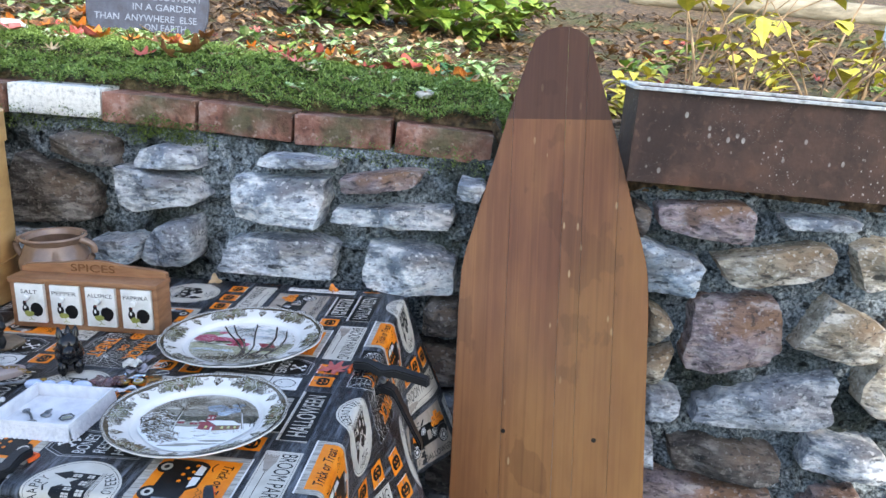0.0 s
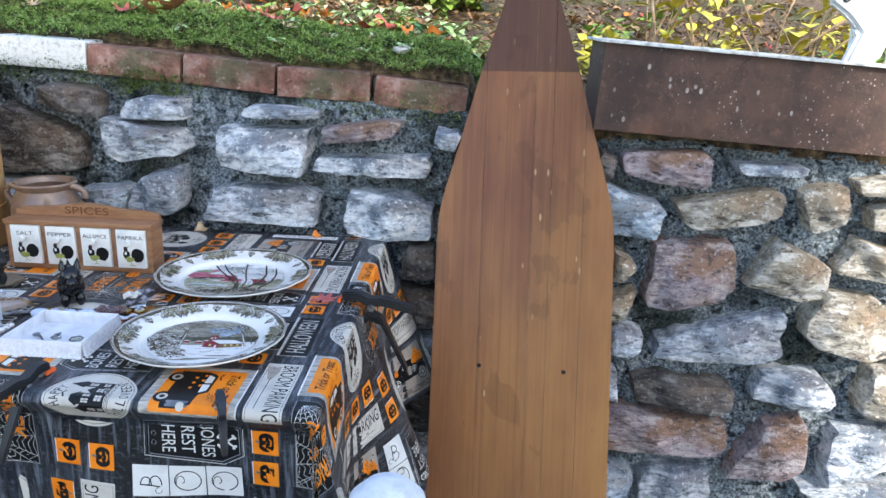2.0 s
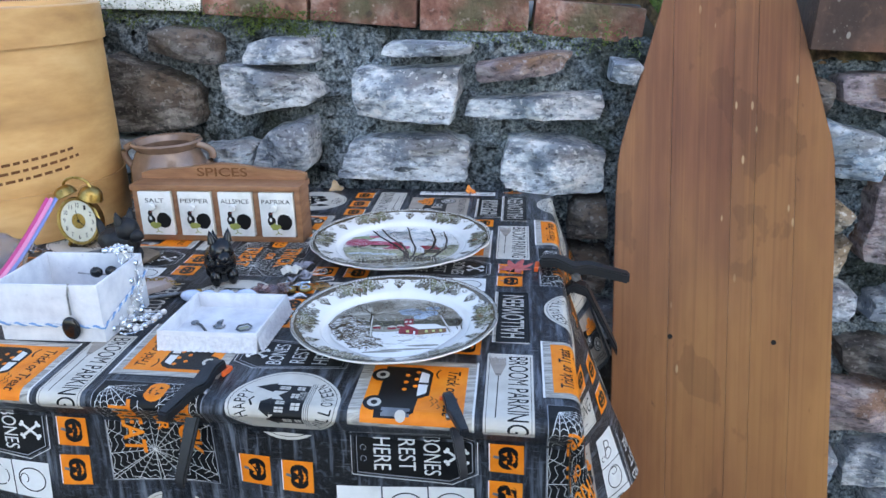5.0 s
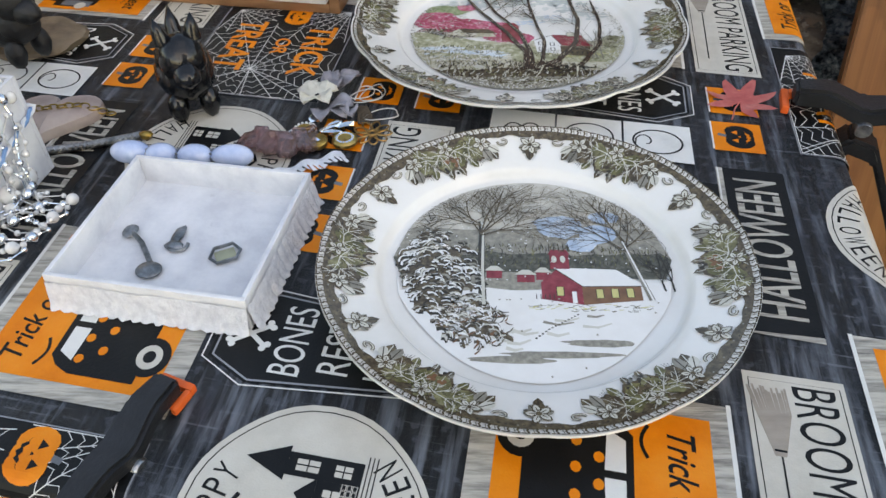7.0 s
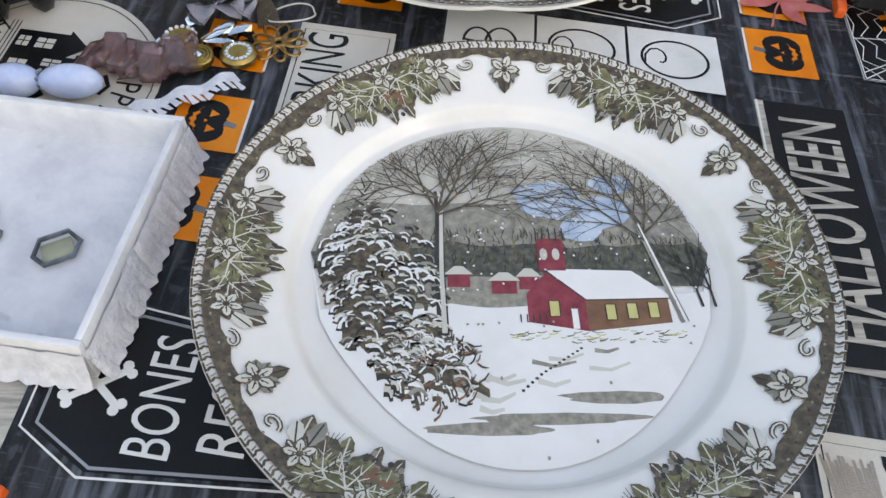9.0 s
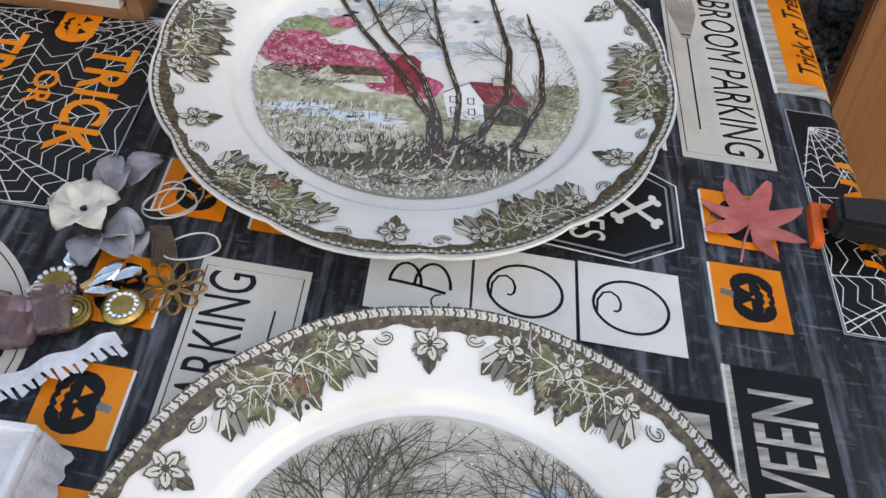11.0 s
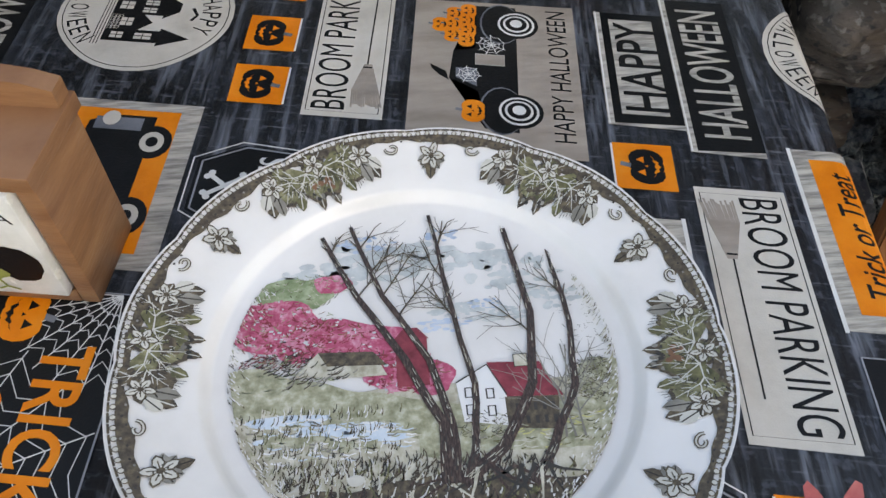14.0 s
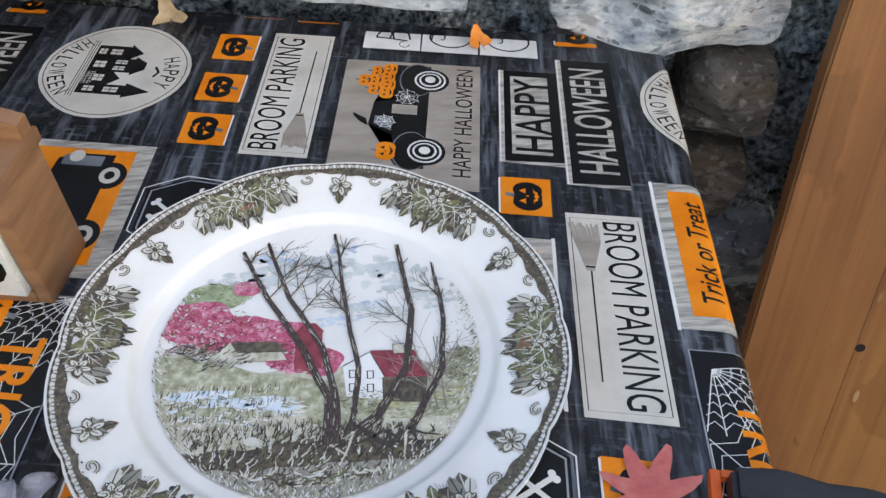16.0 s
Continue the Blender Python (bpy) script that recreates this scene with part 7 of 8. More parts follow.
def build_board():
    """Five glued strips cut to one outline, with a stained nose and bolt holes."""
    low, high = Vector((0.182, 1.385, 0.0)), Vector((0.222, 1.744, 1.287))
    up = (high - low).normalized()
    side = Vector((0.980, -0.190, 0)).normalized()
    nrm = side.cross(up).normalized()
    side = up.cross(nrm)
    m = Matrix((side, up, nrm)).transposed().to_4x4()
    m.translation = low
    length = (high - low).length
    t = thing("ironing_board", m, "old brown wooden ironing board leaning against the stone wall", "ironing board")
    half = [(0.0, 0.184), (0.45, 0.182), (0.80, 0.179), (0.865, 0.176), (0.90, 0.170), (length - 0.17, 0.097), (length - 0.04, 0.057), (length - 0.022, 0.051), (length - 0.006, 0.030), (length, 0.008)]

    def outline():
        bm = bmesh.new()
        f = bm.faces.new([bm.verts.new((x, y, 0)) for x, y in [(-w, y) for y, w in half] + [(w, y) for y, w in reversed(half)]])
        ext = bmesh.ops.extrude_face_region(bm, geom=[f])
        for v in ext["geom"]:
            if isinstance(v, bmesh.types.BMVert):
                v.co.z = -0.020
        bmesh.ops.recalc_face_normals(bm, faces=bm.faces[:])
        bmesh.ops.bevel(bm, geom=[e for e in bm.edges if abs(e.verts[0].co.z - e.verts[1].co.z) < 1e-6], offset=0.002, segments=2, affect="EDGES")
        return bm

    def keep(bm, co, no):
        g = bm.verts[:] + bm.edges[:] + bm.faces[:]
        r = bmesh.ops.bisect_plane(bm, geom=g, plane_co=co, plane_no=no, clear_outer=True)
        edges = [e for e in r["geom_cut"] if isinstance(e, bmesh.types.BMEdge)]
        if edges:
            bmesh.ops.holes_fill(bm, edges=edges)
    xs = [-0.2, -0.087, 0.012, 0.050, 0.115, 0.2]
    stain = length - 0.177
    for i, (a, b) in enumerate(zip(xs, xs[1:])):
        for upper in (False, True):
            bm = outline()
            keep(bm, (b - 0.00025, 0, 0), (1, 0, 0))
            keep(bm, (a + 0.00025, 0, 0), (-1, 0, 0))
            keep(bm, (0, stain, 0), (0, -1, 0) if upper else (0, 1, 0))
            if not bm.faces:
                bm.free()
                continue
            part("stained_plank" if upper else "plank", bm, M_STAIN if upper else M_STRIPS[(1, 3, 2, 1, 3)[i]], t, "dark stained end of a plank" if upper else "")
    dark = surface("hole_dark", ["0a0806", "120d0a"], 50, 0.9)
    for x, y in ((-0.083, 0.561), (0.088, 0.556)):
        bm = bmesh.new()
        turned(bm, [(0.0045, 0.0004), (0.003, 0.0002), (0.0, 0.0002)], 14, Matrix.Translation((x, y, 0)))
        part("bolt_hole", bm, dark, t)
    return t


BOARD = build_board()


def build_planter():
    a, b = Vector((0.338, 1.632, 1.012)), Vector((0.972, 1.564, 0.972))
    d = (b - a).normalized()
    n = Vector((-d.y, d.x, 0)).normalized()
    m = Matrix((d, n, d.cross(n))).transposed().to_4x4()
    m.translation = a
    t = thing("metal_planter", m, "rusty brown metal trough planter with white rim standing on the wall", "planter")
    rust = surface("rusty_paint", ["3a2922", "4a362d", "573f34", "644839"], 14, 0.6, 0.0008, 120, spread=(0.3, 0.7))
    overlay(rust, "7b4a2a", 5, 0.52, 0.70, factor=0.8)
    overlay(rust, "35241d", 9, 0.56, 0.575, stretch=(1, 1, 1.3), factor=0.35)
    overlay(rust, "6f5344", 60, 0.58, 0.66, factor=0.5)
    overlay(rust, "c4beb4", 62, 0.24, 0.17, stretch=(1, 1, 0.6), kind="voronoi", clump=8)
    overlay(rust, "b9b2a8", 120, 0.20, 0.13, stretch=(1, 1, 0.7), kind="voronoi", factor=0.8, clump=13)
    overlay(rust, "a9a196", 230, 0.18, 0.10, kind="voronoi", factor=0.6, clump=21)
    overlay(rust, "2a1d19", 7, 0.55, 0.62, stretch=(1, 1, 0.4), factor=0.6)
    L, W, H = (b - a).length, 0.17, 0.168
    for x0, y0, x1, y1 in ((0, 0, L, 0.003), (0, W - 0.003, L, W), (0, 0.003, 0.003, W - 0.003), (L - 0.003, 0.003, L, W - 0.003)):
        bm = bmesh.new()
        box(bm, x0, y0, 0, x1, y1, H)
        part("panel", bm, rust, t, smooth=False)
    bm = bmesh.new()
    box(bm, 0.003, 0.003, 0.0, L - 0.003, W - 0.003, 0.01)
    part("floor_plate", bm, rust, t, smooth=False)
    bm = bmesh.new()
    g = bmesh.ops.create_grid(bm, x_segments=40, y_segments=12, size=0.5)["verts"]
    for v in g:
        v.co = Vector(((v.co.x + 0.5) * (L - 0.008) + 0.004, (v.co.y + 0.5) * (W - 0.008) + 0.004, H - 0.035 + 0.008 * noise.noise(v.co * 9)))
    part("soil", bm, M_SOIL, t)
    white = surface("worn_white_paint", ["a9a8a4", "d8d7d2", "e6e5e0"], 60, 0.6, 0.001, 200)
    r = 0.006
    for x0, y0, x1, y1 in ((-0.012, -0.012, L + 0.012, 0.002), (-0.012, W - 0.002, L + 0.012, W + 0.012), (-0.012, 0.002, 0.002, W - 0.002), (L - 0.002, 0.002, L + 0.012, W - 0.002)):
        bm = bmesh.new()
        box(bm, x0, y0, H, x1, y1, H + r, 0.0015)
        part("rim", bm, white, t, "chipped white rolled rim")
    return t


build_planter()


# ---- planting behind the wall ----
def foliage(name, count, spot, leaf, material, parent=None, seed=0):
    """Many small leaves as one mesh: spot(rnd) gives place and lean, leaf(rnd) gives length, width and droop."""
    rnd = random.Random(seed)
    vs, fs = [], []
    for _ in range(count):
        got = spot(rnd)
        if got is None:
            continue
        p, turn, rise = got
        l, w, droop = leaf(rnd)
        d = Vector((math.cos(turn) * math.cos(rise), math.sin(turn) * math.cos(rise), math.sin(rise)))
        s = Vector((-math.sin(turn), math.cos(turn), 0)) * w / 2
        up = d.cross(s).normalized() * (-1 if d.cross(s).z < 0 else 1)
        k = len(vs)
        m1, m2, tip = p + d * l * 0.35, p + d * l * 0.72 - UP * droop * l * 0.3, p + d * l - UP * droop * l
        vs += [p, m1 + s + up * w * 0.12, m2 + s * 0.8 + up * w * 0.1, tip, m2 - s * 0.8 + up * w * 0.1, m1 - s + up * w * 0.12, m1, m2]
        fs += [(k, k + 1, k + 6), (k + 1, k + 2, k + 7, k + 6), (k + 2, k + 3, k + 7), (k, k + 6, k + 5), (k + 6, k + 7, k + 4, k + 5), (k + 7, k + 3, k + 4)]
    me = bpy.data.meshes.new(name)
    me.from_pydata([tuple(v) for v in vs], [], fs)
    me.materials.append(material)
    ob = new(name, me)
    if parent is not None:
        ob.parent = parent
    return ob


def mat(name, count, spot, leaf, material, seed):
    """A carpet of tiny pointed leaves, four corners each, folded along the rib."""
    rnd = random.Random(seed)
    vs, fs = [], []
    for _ in range(count):
        got = spot(rnd)
        if got is None:
            continue
        p, turn, rise = got
        l, w = leaf(rnd)
        c, s, u, up = math.cos(turn), math.sin(turn), math.cos(rise), math.sin(rise)
        k = len(vs)
        x, y, z = p
        vs += [(x, y, z), (x + c * u * l * 0.45 - s * w, y + s * u * l * 0.45 + c * w, z + up * l * 0.5 + w * 0.5), (x + c * u * l, y + s * u * l, z + up * l * 0.9), (x + c * u * l * 0.45 + s * w, y + s * u * l * 0.45 - c * w, z + up * l * 0.5 + w * 0.5)]
        fs += [(k, k + 1, k + 2), (k, k + 2, k + 3)]
    me = bpy.data.meshes.new(name)
    me.from_pydata(vs, [], fs)
    me.materials.append(material)
    return new(name, me)


def green(name, cols, vary=0.0):
    return surface(name, cols, 30, 0.55, 0.0006, 150, island=True, spread=(0.25, 0.75), spec=0.35)


M_MOSS = green("groundcover_green", ["48632c", "6b8a40", "90a758", "bcc78a"])
# shaded copy of the groundcover green, for gaps between the top leaves
M_MOSS_SHADED = green("groundcover_shaded", ["18260f", "263c15", "3a561f"])
M_VINCA = green("variegated_leaf", ["4f7a3c", "79a05a", "b9c795", "d6dcb8"])
M_GREEN = green("shrub_green", ["4a6b2a", "6d8c3a", "93a84a", "b5bf62"])
M_BROAD = green("broad_leaf", ["3f6a3a", "527f48", "6d9a5c"])
M_PALE = green("pale_leaf", ["8fae7c", "b4c99c", "d3deb8", "e3e9cf"])
M_YELLOW = green("shrub_yellow", ["8f9a34", "b5b043", "cfc254", "d8cf70"])
M_LITTER = green("leaf_litter", ["3f2d1f", "6b4c30", "90704c", "b0926c", "9a5628"])
M_CHIP = green("bark_mulch", ["2b2118", "4c3a2a", "735e44", "9c825e"])
M_CANE = surface("dry_cane", ["6b5640", "8a7355", "a89070"], 30, 0.7, 0.001, 120, vary=0.2)


def garden_point(x, d, h=0.0):
    y = wall_y(x) + d
    return Vector((x, y, garden_z(x, y) + h))


def build_groundcover():
    def spot(r):
        x = r.uniform(-1.75, 0.30)
        d = 0.074 + 0.75 * r.random() ** 0.95
        edge = 0.62 + 0.22 * noise.noise(Vector((x * 4, 2, 0))) + (0.12 if x < -0.5 else 0)
        if d > edge and r.random() < 0.85:
            return None
        return garden_point(x, d, 0.006 + 0.020 * noise.noise(Vector((x * 16, d * 16, 4))) + 0.013 * noise.noise(Vector((x * 45, d * 45, 9))) + 0.012 * r.random()), r.uniform(0, 6.28), r.uniform(-0.1, 1.2)
    leaf = lambda r: (r.uniform(0.004, 0.011), r.uniform(0.0010, 0.0023))
    ob = mat("groundcover", 170000, spot, leaf, M_MOSS, 1)
    tagged(ob, "dense low green groundcover spilling behind the brick edge", "groundcover", kind="stuff")
    # same leaves set a little lower; the gaps' shade is in their colour
    ob = mat("groundcover_shade", 50000, lambda r: (lambda g: None if g is None else (g[0] - UP * 0.006, g[1], g[2] * 0.5))(spot(r)), lambda r: (r.uniform(0.007, 0.014), r.uniform(0.0015, 0.0028)), M_MOSS_SHADED, 2)
    tagged(ob, "lower leaves of the groundcover, coloured darker as if shaded", "groundcover", kind="stuff")

    def ledge(r):
        x = r.choice((r.uniform(-0.72, -0.45), r.uniform(-0.62, -0.50), r.uniform(-0.25, 0.08), r.uniform(-1.0, -0.7)))
        top = 1.045 - 0.07 * x
        return Vector((x, wall_y(x) + 0.016 + 0.006 * r.random(), top + r.uniform(-0.035, 0.010) + 0.02 * noise.noise(Vector((x * 20, 0, 0))))), r.uniform(3.6, 5.8), r.uniform(-0.6, 0.9)
    ob = foliage("wall_moss", 2600, ledge, lambda r: (r.uniform(0.004, 0.009), r.uniform(0.002, 0.004), 0.3), green("wall_moss", ["2c3a16", "43551f", "5d6d2c", "7a8038"]), seed=3)
    tagged(ob, "moss growing on mortar under the brick edge", "moss", kind="stuff")


def build_mulch():
    def spot(r):
        x = r.uniform(-1.9, 2.2)
        d = 0.55 + 2.6 * r.random() ** 1.1 if x < 0.3 else 0.20 + 2.9 * r.random() ** 1.1
        return garden_point(x, d, 0.002 + 0.010 * r.random()), r.uniform(0, 6.28), r.uniform(-0.15, 0.5)
    ob = foliage("bark_mulch", 16000, spot, lambda r: (r.uniform(0.012, 0.05), r.uniform(0.004, 0.012), r.uniform(-0.2, 0.2)), M_CHIP, seed=5)
    tagged(ob, "brown bark mulch and dry stems on the bed", "mulch", kind="stuff")
    ob = foliage("leaf_litter", 2600, spot, lambda r: (r.uniform(0.03, 0.065), r.uniform(0.02, 0.04), r.uniform(-0.3, 0.4)), M_LITTER, seed=6)
    tagged(ob, "scattered dry autumn leaf litter on the bed", "leaf litter", kind="stuff")


def build_fallen_leaves():
    kinds = {}
    for k, (pts, dep, size) in enumerate(((5, 0.35, 0.034), (7, 0.30, 0.028), (5, 0.5, 0.045), (3, 0.6, 0.040))):
        bm = leaf_mesh(pts, dep, size, 0.45, k + 3)
        me = bpy.data.meshes.new("fallen_leaf")
        bm.to_mesh(me)
        bm.free()
        kinds[k] = me
    spots = [("pink", -0.131, 0.44, 1), ("tan", -0.36, 0.40, 2), ("orange", -0.244, 0.72, 0), ("red", -0.36, 0.33, 1), ("brown", -0.62, 0.24, 2), ("brown", -0.57, 0.28, 2), ("orange", -0.66, 0.40, 0), ("pink", -0.98, 0.60, 1), ("red", -1.16, 0.55, 1),
             ("orange", -0.30, 0.62, 2), ("brown", -0.08, 0.50, 2), ("orange", -0.03, 0.62, 0), ("pink", -0.70, 0.95, 1), ("orange", -0.38, 0.85, 0), ("red", -0.46, 0.80, 2), ("brown", 0.04, 0.80, 2), ("red", -0.95, 0.42, 1), ("tan", -1.10, 0.30, 3)]
    rnd = random.Random(9)
    for _ in range(20):
        spots.append((rnd.choice(("brown", "tan", "red", "pink", "orange")), rnd.uniform(-1.1, 0.15), rnd.uniform(0.22, 0.5), rnd.randrange(4)))
    for _ in range(44):
        spots.append((rnd.choice(("orange", "brown", "tan", "red", "brown")), rnd.uniform(-1.25, 0.22), rnd.uniform(0.36, 0.95), rnd.randrange(4)))
    for _ in range(46):
        spots.append((rnd.choice(("orange", "brown", "tan", "red", "pink", "yellow", "brown")), rnd.uniform(-1.5, 1.7), rnd.uniform(0.6, 2.3), rnd.randrange(4)))
    words = {"red": "fallen red maple leaf lying in the garden bed", "orange": "fallen orange leaf lying in the garden bed", "brown": "curled brown dead leaf on the garden bed", "tan": "dry tan leaf lying on the garden bed",
             "yellow": "fallen yellow leaf lying in the garden bed", "pink": "fallen pinkish red maple leaf on green groundcover"}
    mats = {}
    for col, x, d, k in spots:
        key = (col, k)
        if key not in mats:
            me = kinds[k].copy()
            me.materials.append(LEAF[col])
            mats[key] = me
        ob = new("fallen_leaf", mats[key])
        s = rnd.uniform(0.8, 1.2)
        ob.matrix_world = Matrix.Translation(garden_point(x, d, 0.026 if d < 0.75 else 0.010)) @ pose(0, 0, 0, rnd.uniform(-25, 40), rnd.uniform(-25, 25), rnd.uniform(0, 360)) @ Matrix.Diagonal((s, s, s, 1))
        tagged(ob, words[col], "leaf", "fallen leaves")


def build_plant(x, d, size, material, label, seed, count=26, category="plant", name="leafy_plant", tall=1.0):
    """A low plant: several stems carrying paired leaves."""
    rnd = random.Random(seed)
    base = garden_point(x, d, 0.010 if d < 0.75 and x < 0.3 else -0.004)
    t = thing(name, Matrix.Translation(base), label, category)
    stems = []
    for k in range(max(3, count // 7)):
        a = rnd.uniform(0, 6.28)
        reach = size * rnd.uniform(0.4, 1.0)
        stems.append([Vector((reach * f * math.cos(a), reach * f * math.sin(a), tall * size * (0.9 * f - 0.45 * f * f) * rnd.uniform(0.8, 1.2))) for f in (0, 0.25, 0.5, 0.75, 1.0)])
        bm = bmesh.new()
        tube(bm, stems[-1], 0.0016, 5)
        part("stem", bm, M_CANE, t)

    def spot(r):
        st = r.choice(stems)
        i = r.randrange(1, 5)
        return st[i - 1].lerp(st[i], r.random()), r.uniform(0, 6.28), r.uniform(-0.2, 0.8)
    ob = foliage("leaves", count, spot, lambda r: (size * r.uniform(0.28, 0.46), size * r.uniform(0.16, 0.26), r.uniform(0.0, 0.5)), material, t, seed)
    return t


def build_planting():
    rnd = random.Random(21)
    for x, d in ((-0.52, 0.16), (-0.30, 0.14), (-0.10, 0.13), (-0.02, 0.17), (-0.66, 0.30), (-0.32, 0.30), (0.02, 0.26), (-0.12, 0.30)):
        build_plant(x, d, 0.055, M_VINCA, "trailing variegated vinca sprig with cream-edged leaves", rnd.randrange(999), 16, name="vinca_sprig", tall=0.5)
    for x, d, s in ((-1.25, 0.75, 0.11), (-0.52, 0.85, 0.12), (-0.40, 0.70, 0.08), (-0.05, 0.55, 0.10), (-0.15, 0.72, 0.10), (0.10, 0.62, 0.11), (0.16, 0.75, 0.12), (-0.86, 1.05, 0.13), (-0.50, 1.10, 0.13), (-1.25, 1.0, 0.14),
                    (0.02, 1.0, 0.12), (-0.30, 1.05, 0.12), (-1.45, 0.8, 0.13), (-0.72, 0.62, 0.08), (0.20, 0.45, 0.09), (-0.98, 1.45, 0.16), (-1.35, 1.5, 0.18)):
        build_plant(x, d, s, rnd.choice((M_VINCA, M_VINCA, M_GREEN)), "leafy variegated garden plant with pale-edged leaves", rnd.randrange(999), 30, tall=0.9)
    for x, d in ((0.07, 0.40), (0.02, 0.50)):
        build_plant(x, d, 0.12, M_BROAD, "low plant with broad plain green leaves by the board", rnd.randrange(999), 7, tall=0.6)
    for _ in range(30):
        build_plant(rnd.uniform(-1.1, 0.12), 0.20 + 0.42 * rnd.random(), rnd.uniform(0.030, 0.055), rnd.choice((M_VINCA, M_PALE)), "small variegated sprig growing through the groundcover", rnd.randrange(999), 9, name="vinca_sprig", tall=0.7)
    for _ in range(46):
        x, d = rnd.uniform(-1.3, 0.25), rnd.uniform(0.36, 1.25)
        if x < -0.5 and d > 0.7:
            continue
        build_plant(x, d, rnd.uniform(0.05, 0.085), rnd.choice((M_VINCA, M_VINCA, M_PALE, M_GREEN)), "low variegated plant with pale green leaves among the litter", rnd.randrange(999), 18, tall=0.75)
    for x, d, s in ((-0.30, 1.75, 0.30), (-0.05, 1.85, 0.34), (0.12, 1.70, 0.26), (-0.50, 1.95, 0.30), (0.30, 2.1, 0.28)):
        build_plant(x, d, s, M_GREEN, "bushy green shrub hanging over the mulch", rnd.randrange(999), 130, "shrub", "shrub", 1.1)
    for x, d, s in ((0.42, 0.55, 0.12), (0.50, 0.75, 0.14), (0.62, 1.0, 0.14), (1.30, 0.85, 0.16), (1.10, 1.25, 0.18), (1.50, 1.30, 0.2), (0.85, 1.45, 0.18), (0.46, 1.30, 0.16)):
        build_plant(x, d, s, rnd.choice((M_YELLOW, M_GREEN)), "sunlit yellow-green leafy plant in the bed", rnd.randrange(999), 34, tall=1.1)


def build_canes():
    """Bare arching canes behind the planter with a few yellow leaves."""
    rnd = random.Random(31)
    for g, (x0, d0) in enumerate(((0.66, 0.62), (0.80, 0.70), (0.95, 0.62), (0.72, 0.90), (1.12, 0.75))):
        t = thing("cane_shrub", Matrix.Translation(garden_point(x0, d0, -0.004)), "bare arching shrub canes with a few yellow leaves", "shrub", "canes behind the planter")
        tips = []
        for k in range(6):
            a, l = rnd.uniform(-0.9, 0.9) + (1.57 if k % 2 else -0.4), rnd.uniform(0.25, 0.55)
            lean = rnd.uniform(0.1, 0.9)
            pts = [Vector((l * lean * f * math.cos(a) * (0.6 + f), l * lean * f * math.sin(a) * (0.6 + f) * 0.5, l * (f - 0.35 * lean * f * f))) for f in (0, 0.2, 0.4, 0.6, 0.8, 1.0)]
            bm = bmesh.new()
            tube(bm, pts, rnd.uniform(0.0022, 0.0045), 6, taper=lambda f: 1 - 0.55 * f)
            part("cane", bm, M_CANE, t)
            tips.append(pts)
        foliage("leaves", 22, lambda r: (r.choice(tips)[r.randrange(2, 6)] + Vector((0, 0, r.uniform(-0.02, 0.02))), r.uniform(0, 6.28), r.uniform(-0.5, 0.6)), lambda r: (r.uniform(0.04, 0.085), r.uniform(0.03, 0.055), r.uniform(0, 0.6)), M_YELLOW, t, g)
    for k in range(16):
        a = rnd.uniform(-0.6, 0.6) + (math.pi if rnd.random() < 0.4 else 0)
        p = garden_point(rnd.uniform(0.42, 1.35), rnd.uniform(0.28, 0.8), 0.012)
        l = rnd.uniform(0.14, 0.4)
        q = garden_point(p.x + l * math.cos(a), p.y + l * 0.5 * math.sin(a) - wall_y(p.x + l * math.cos(a)), rnd.uniform(0.02, 0.10))
        bm = bmesh.new()
        tube(bm, [p, p.lerp(q, 0.5) + UP * 0.015, q], 0.0026, 5, taper=lambda f: 1 - 0.5 * f)
        ob = part("dry_stalk", bm, M_CANE)
        tagged(ob, "dry straw-coloured stalk lying over the mulch", "stalk", "dry stalks")


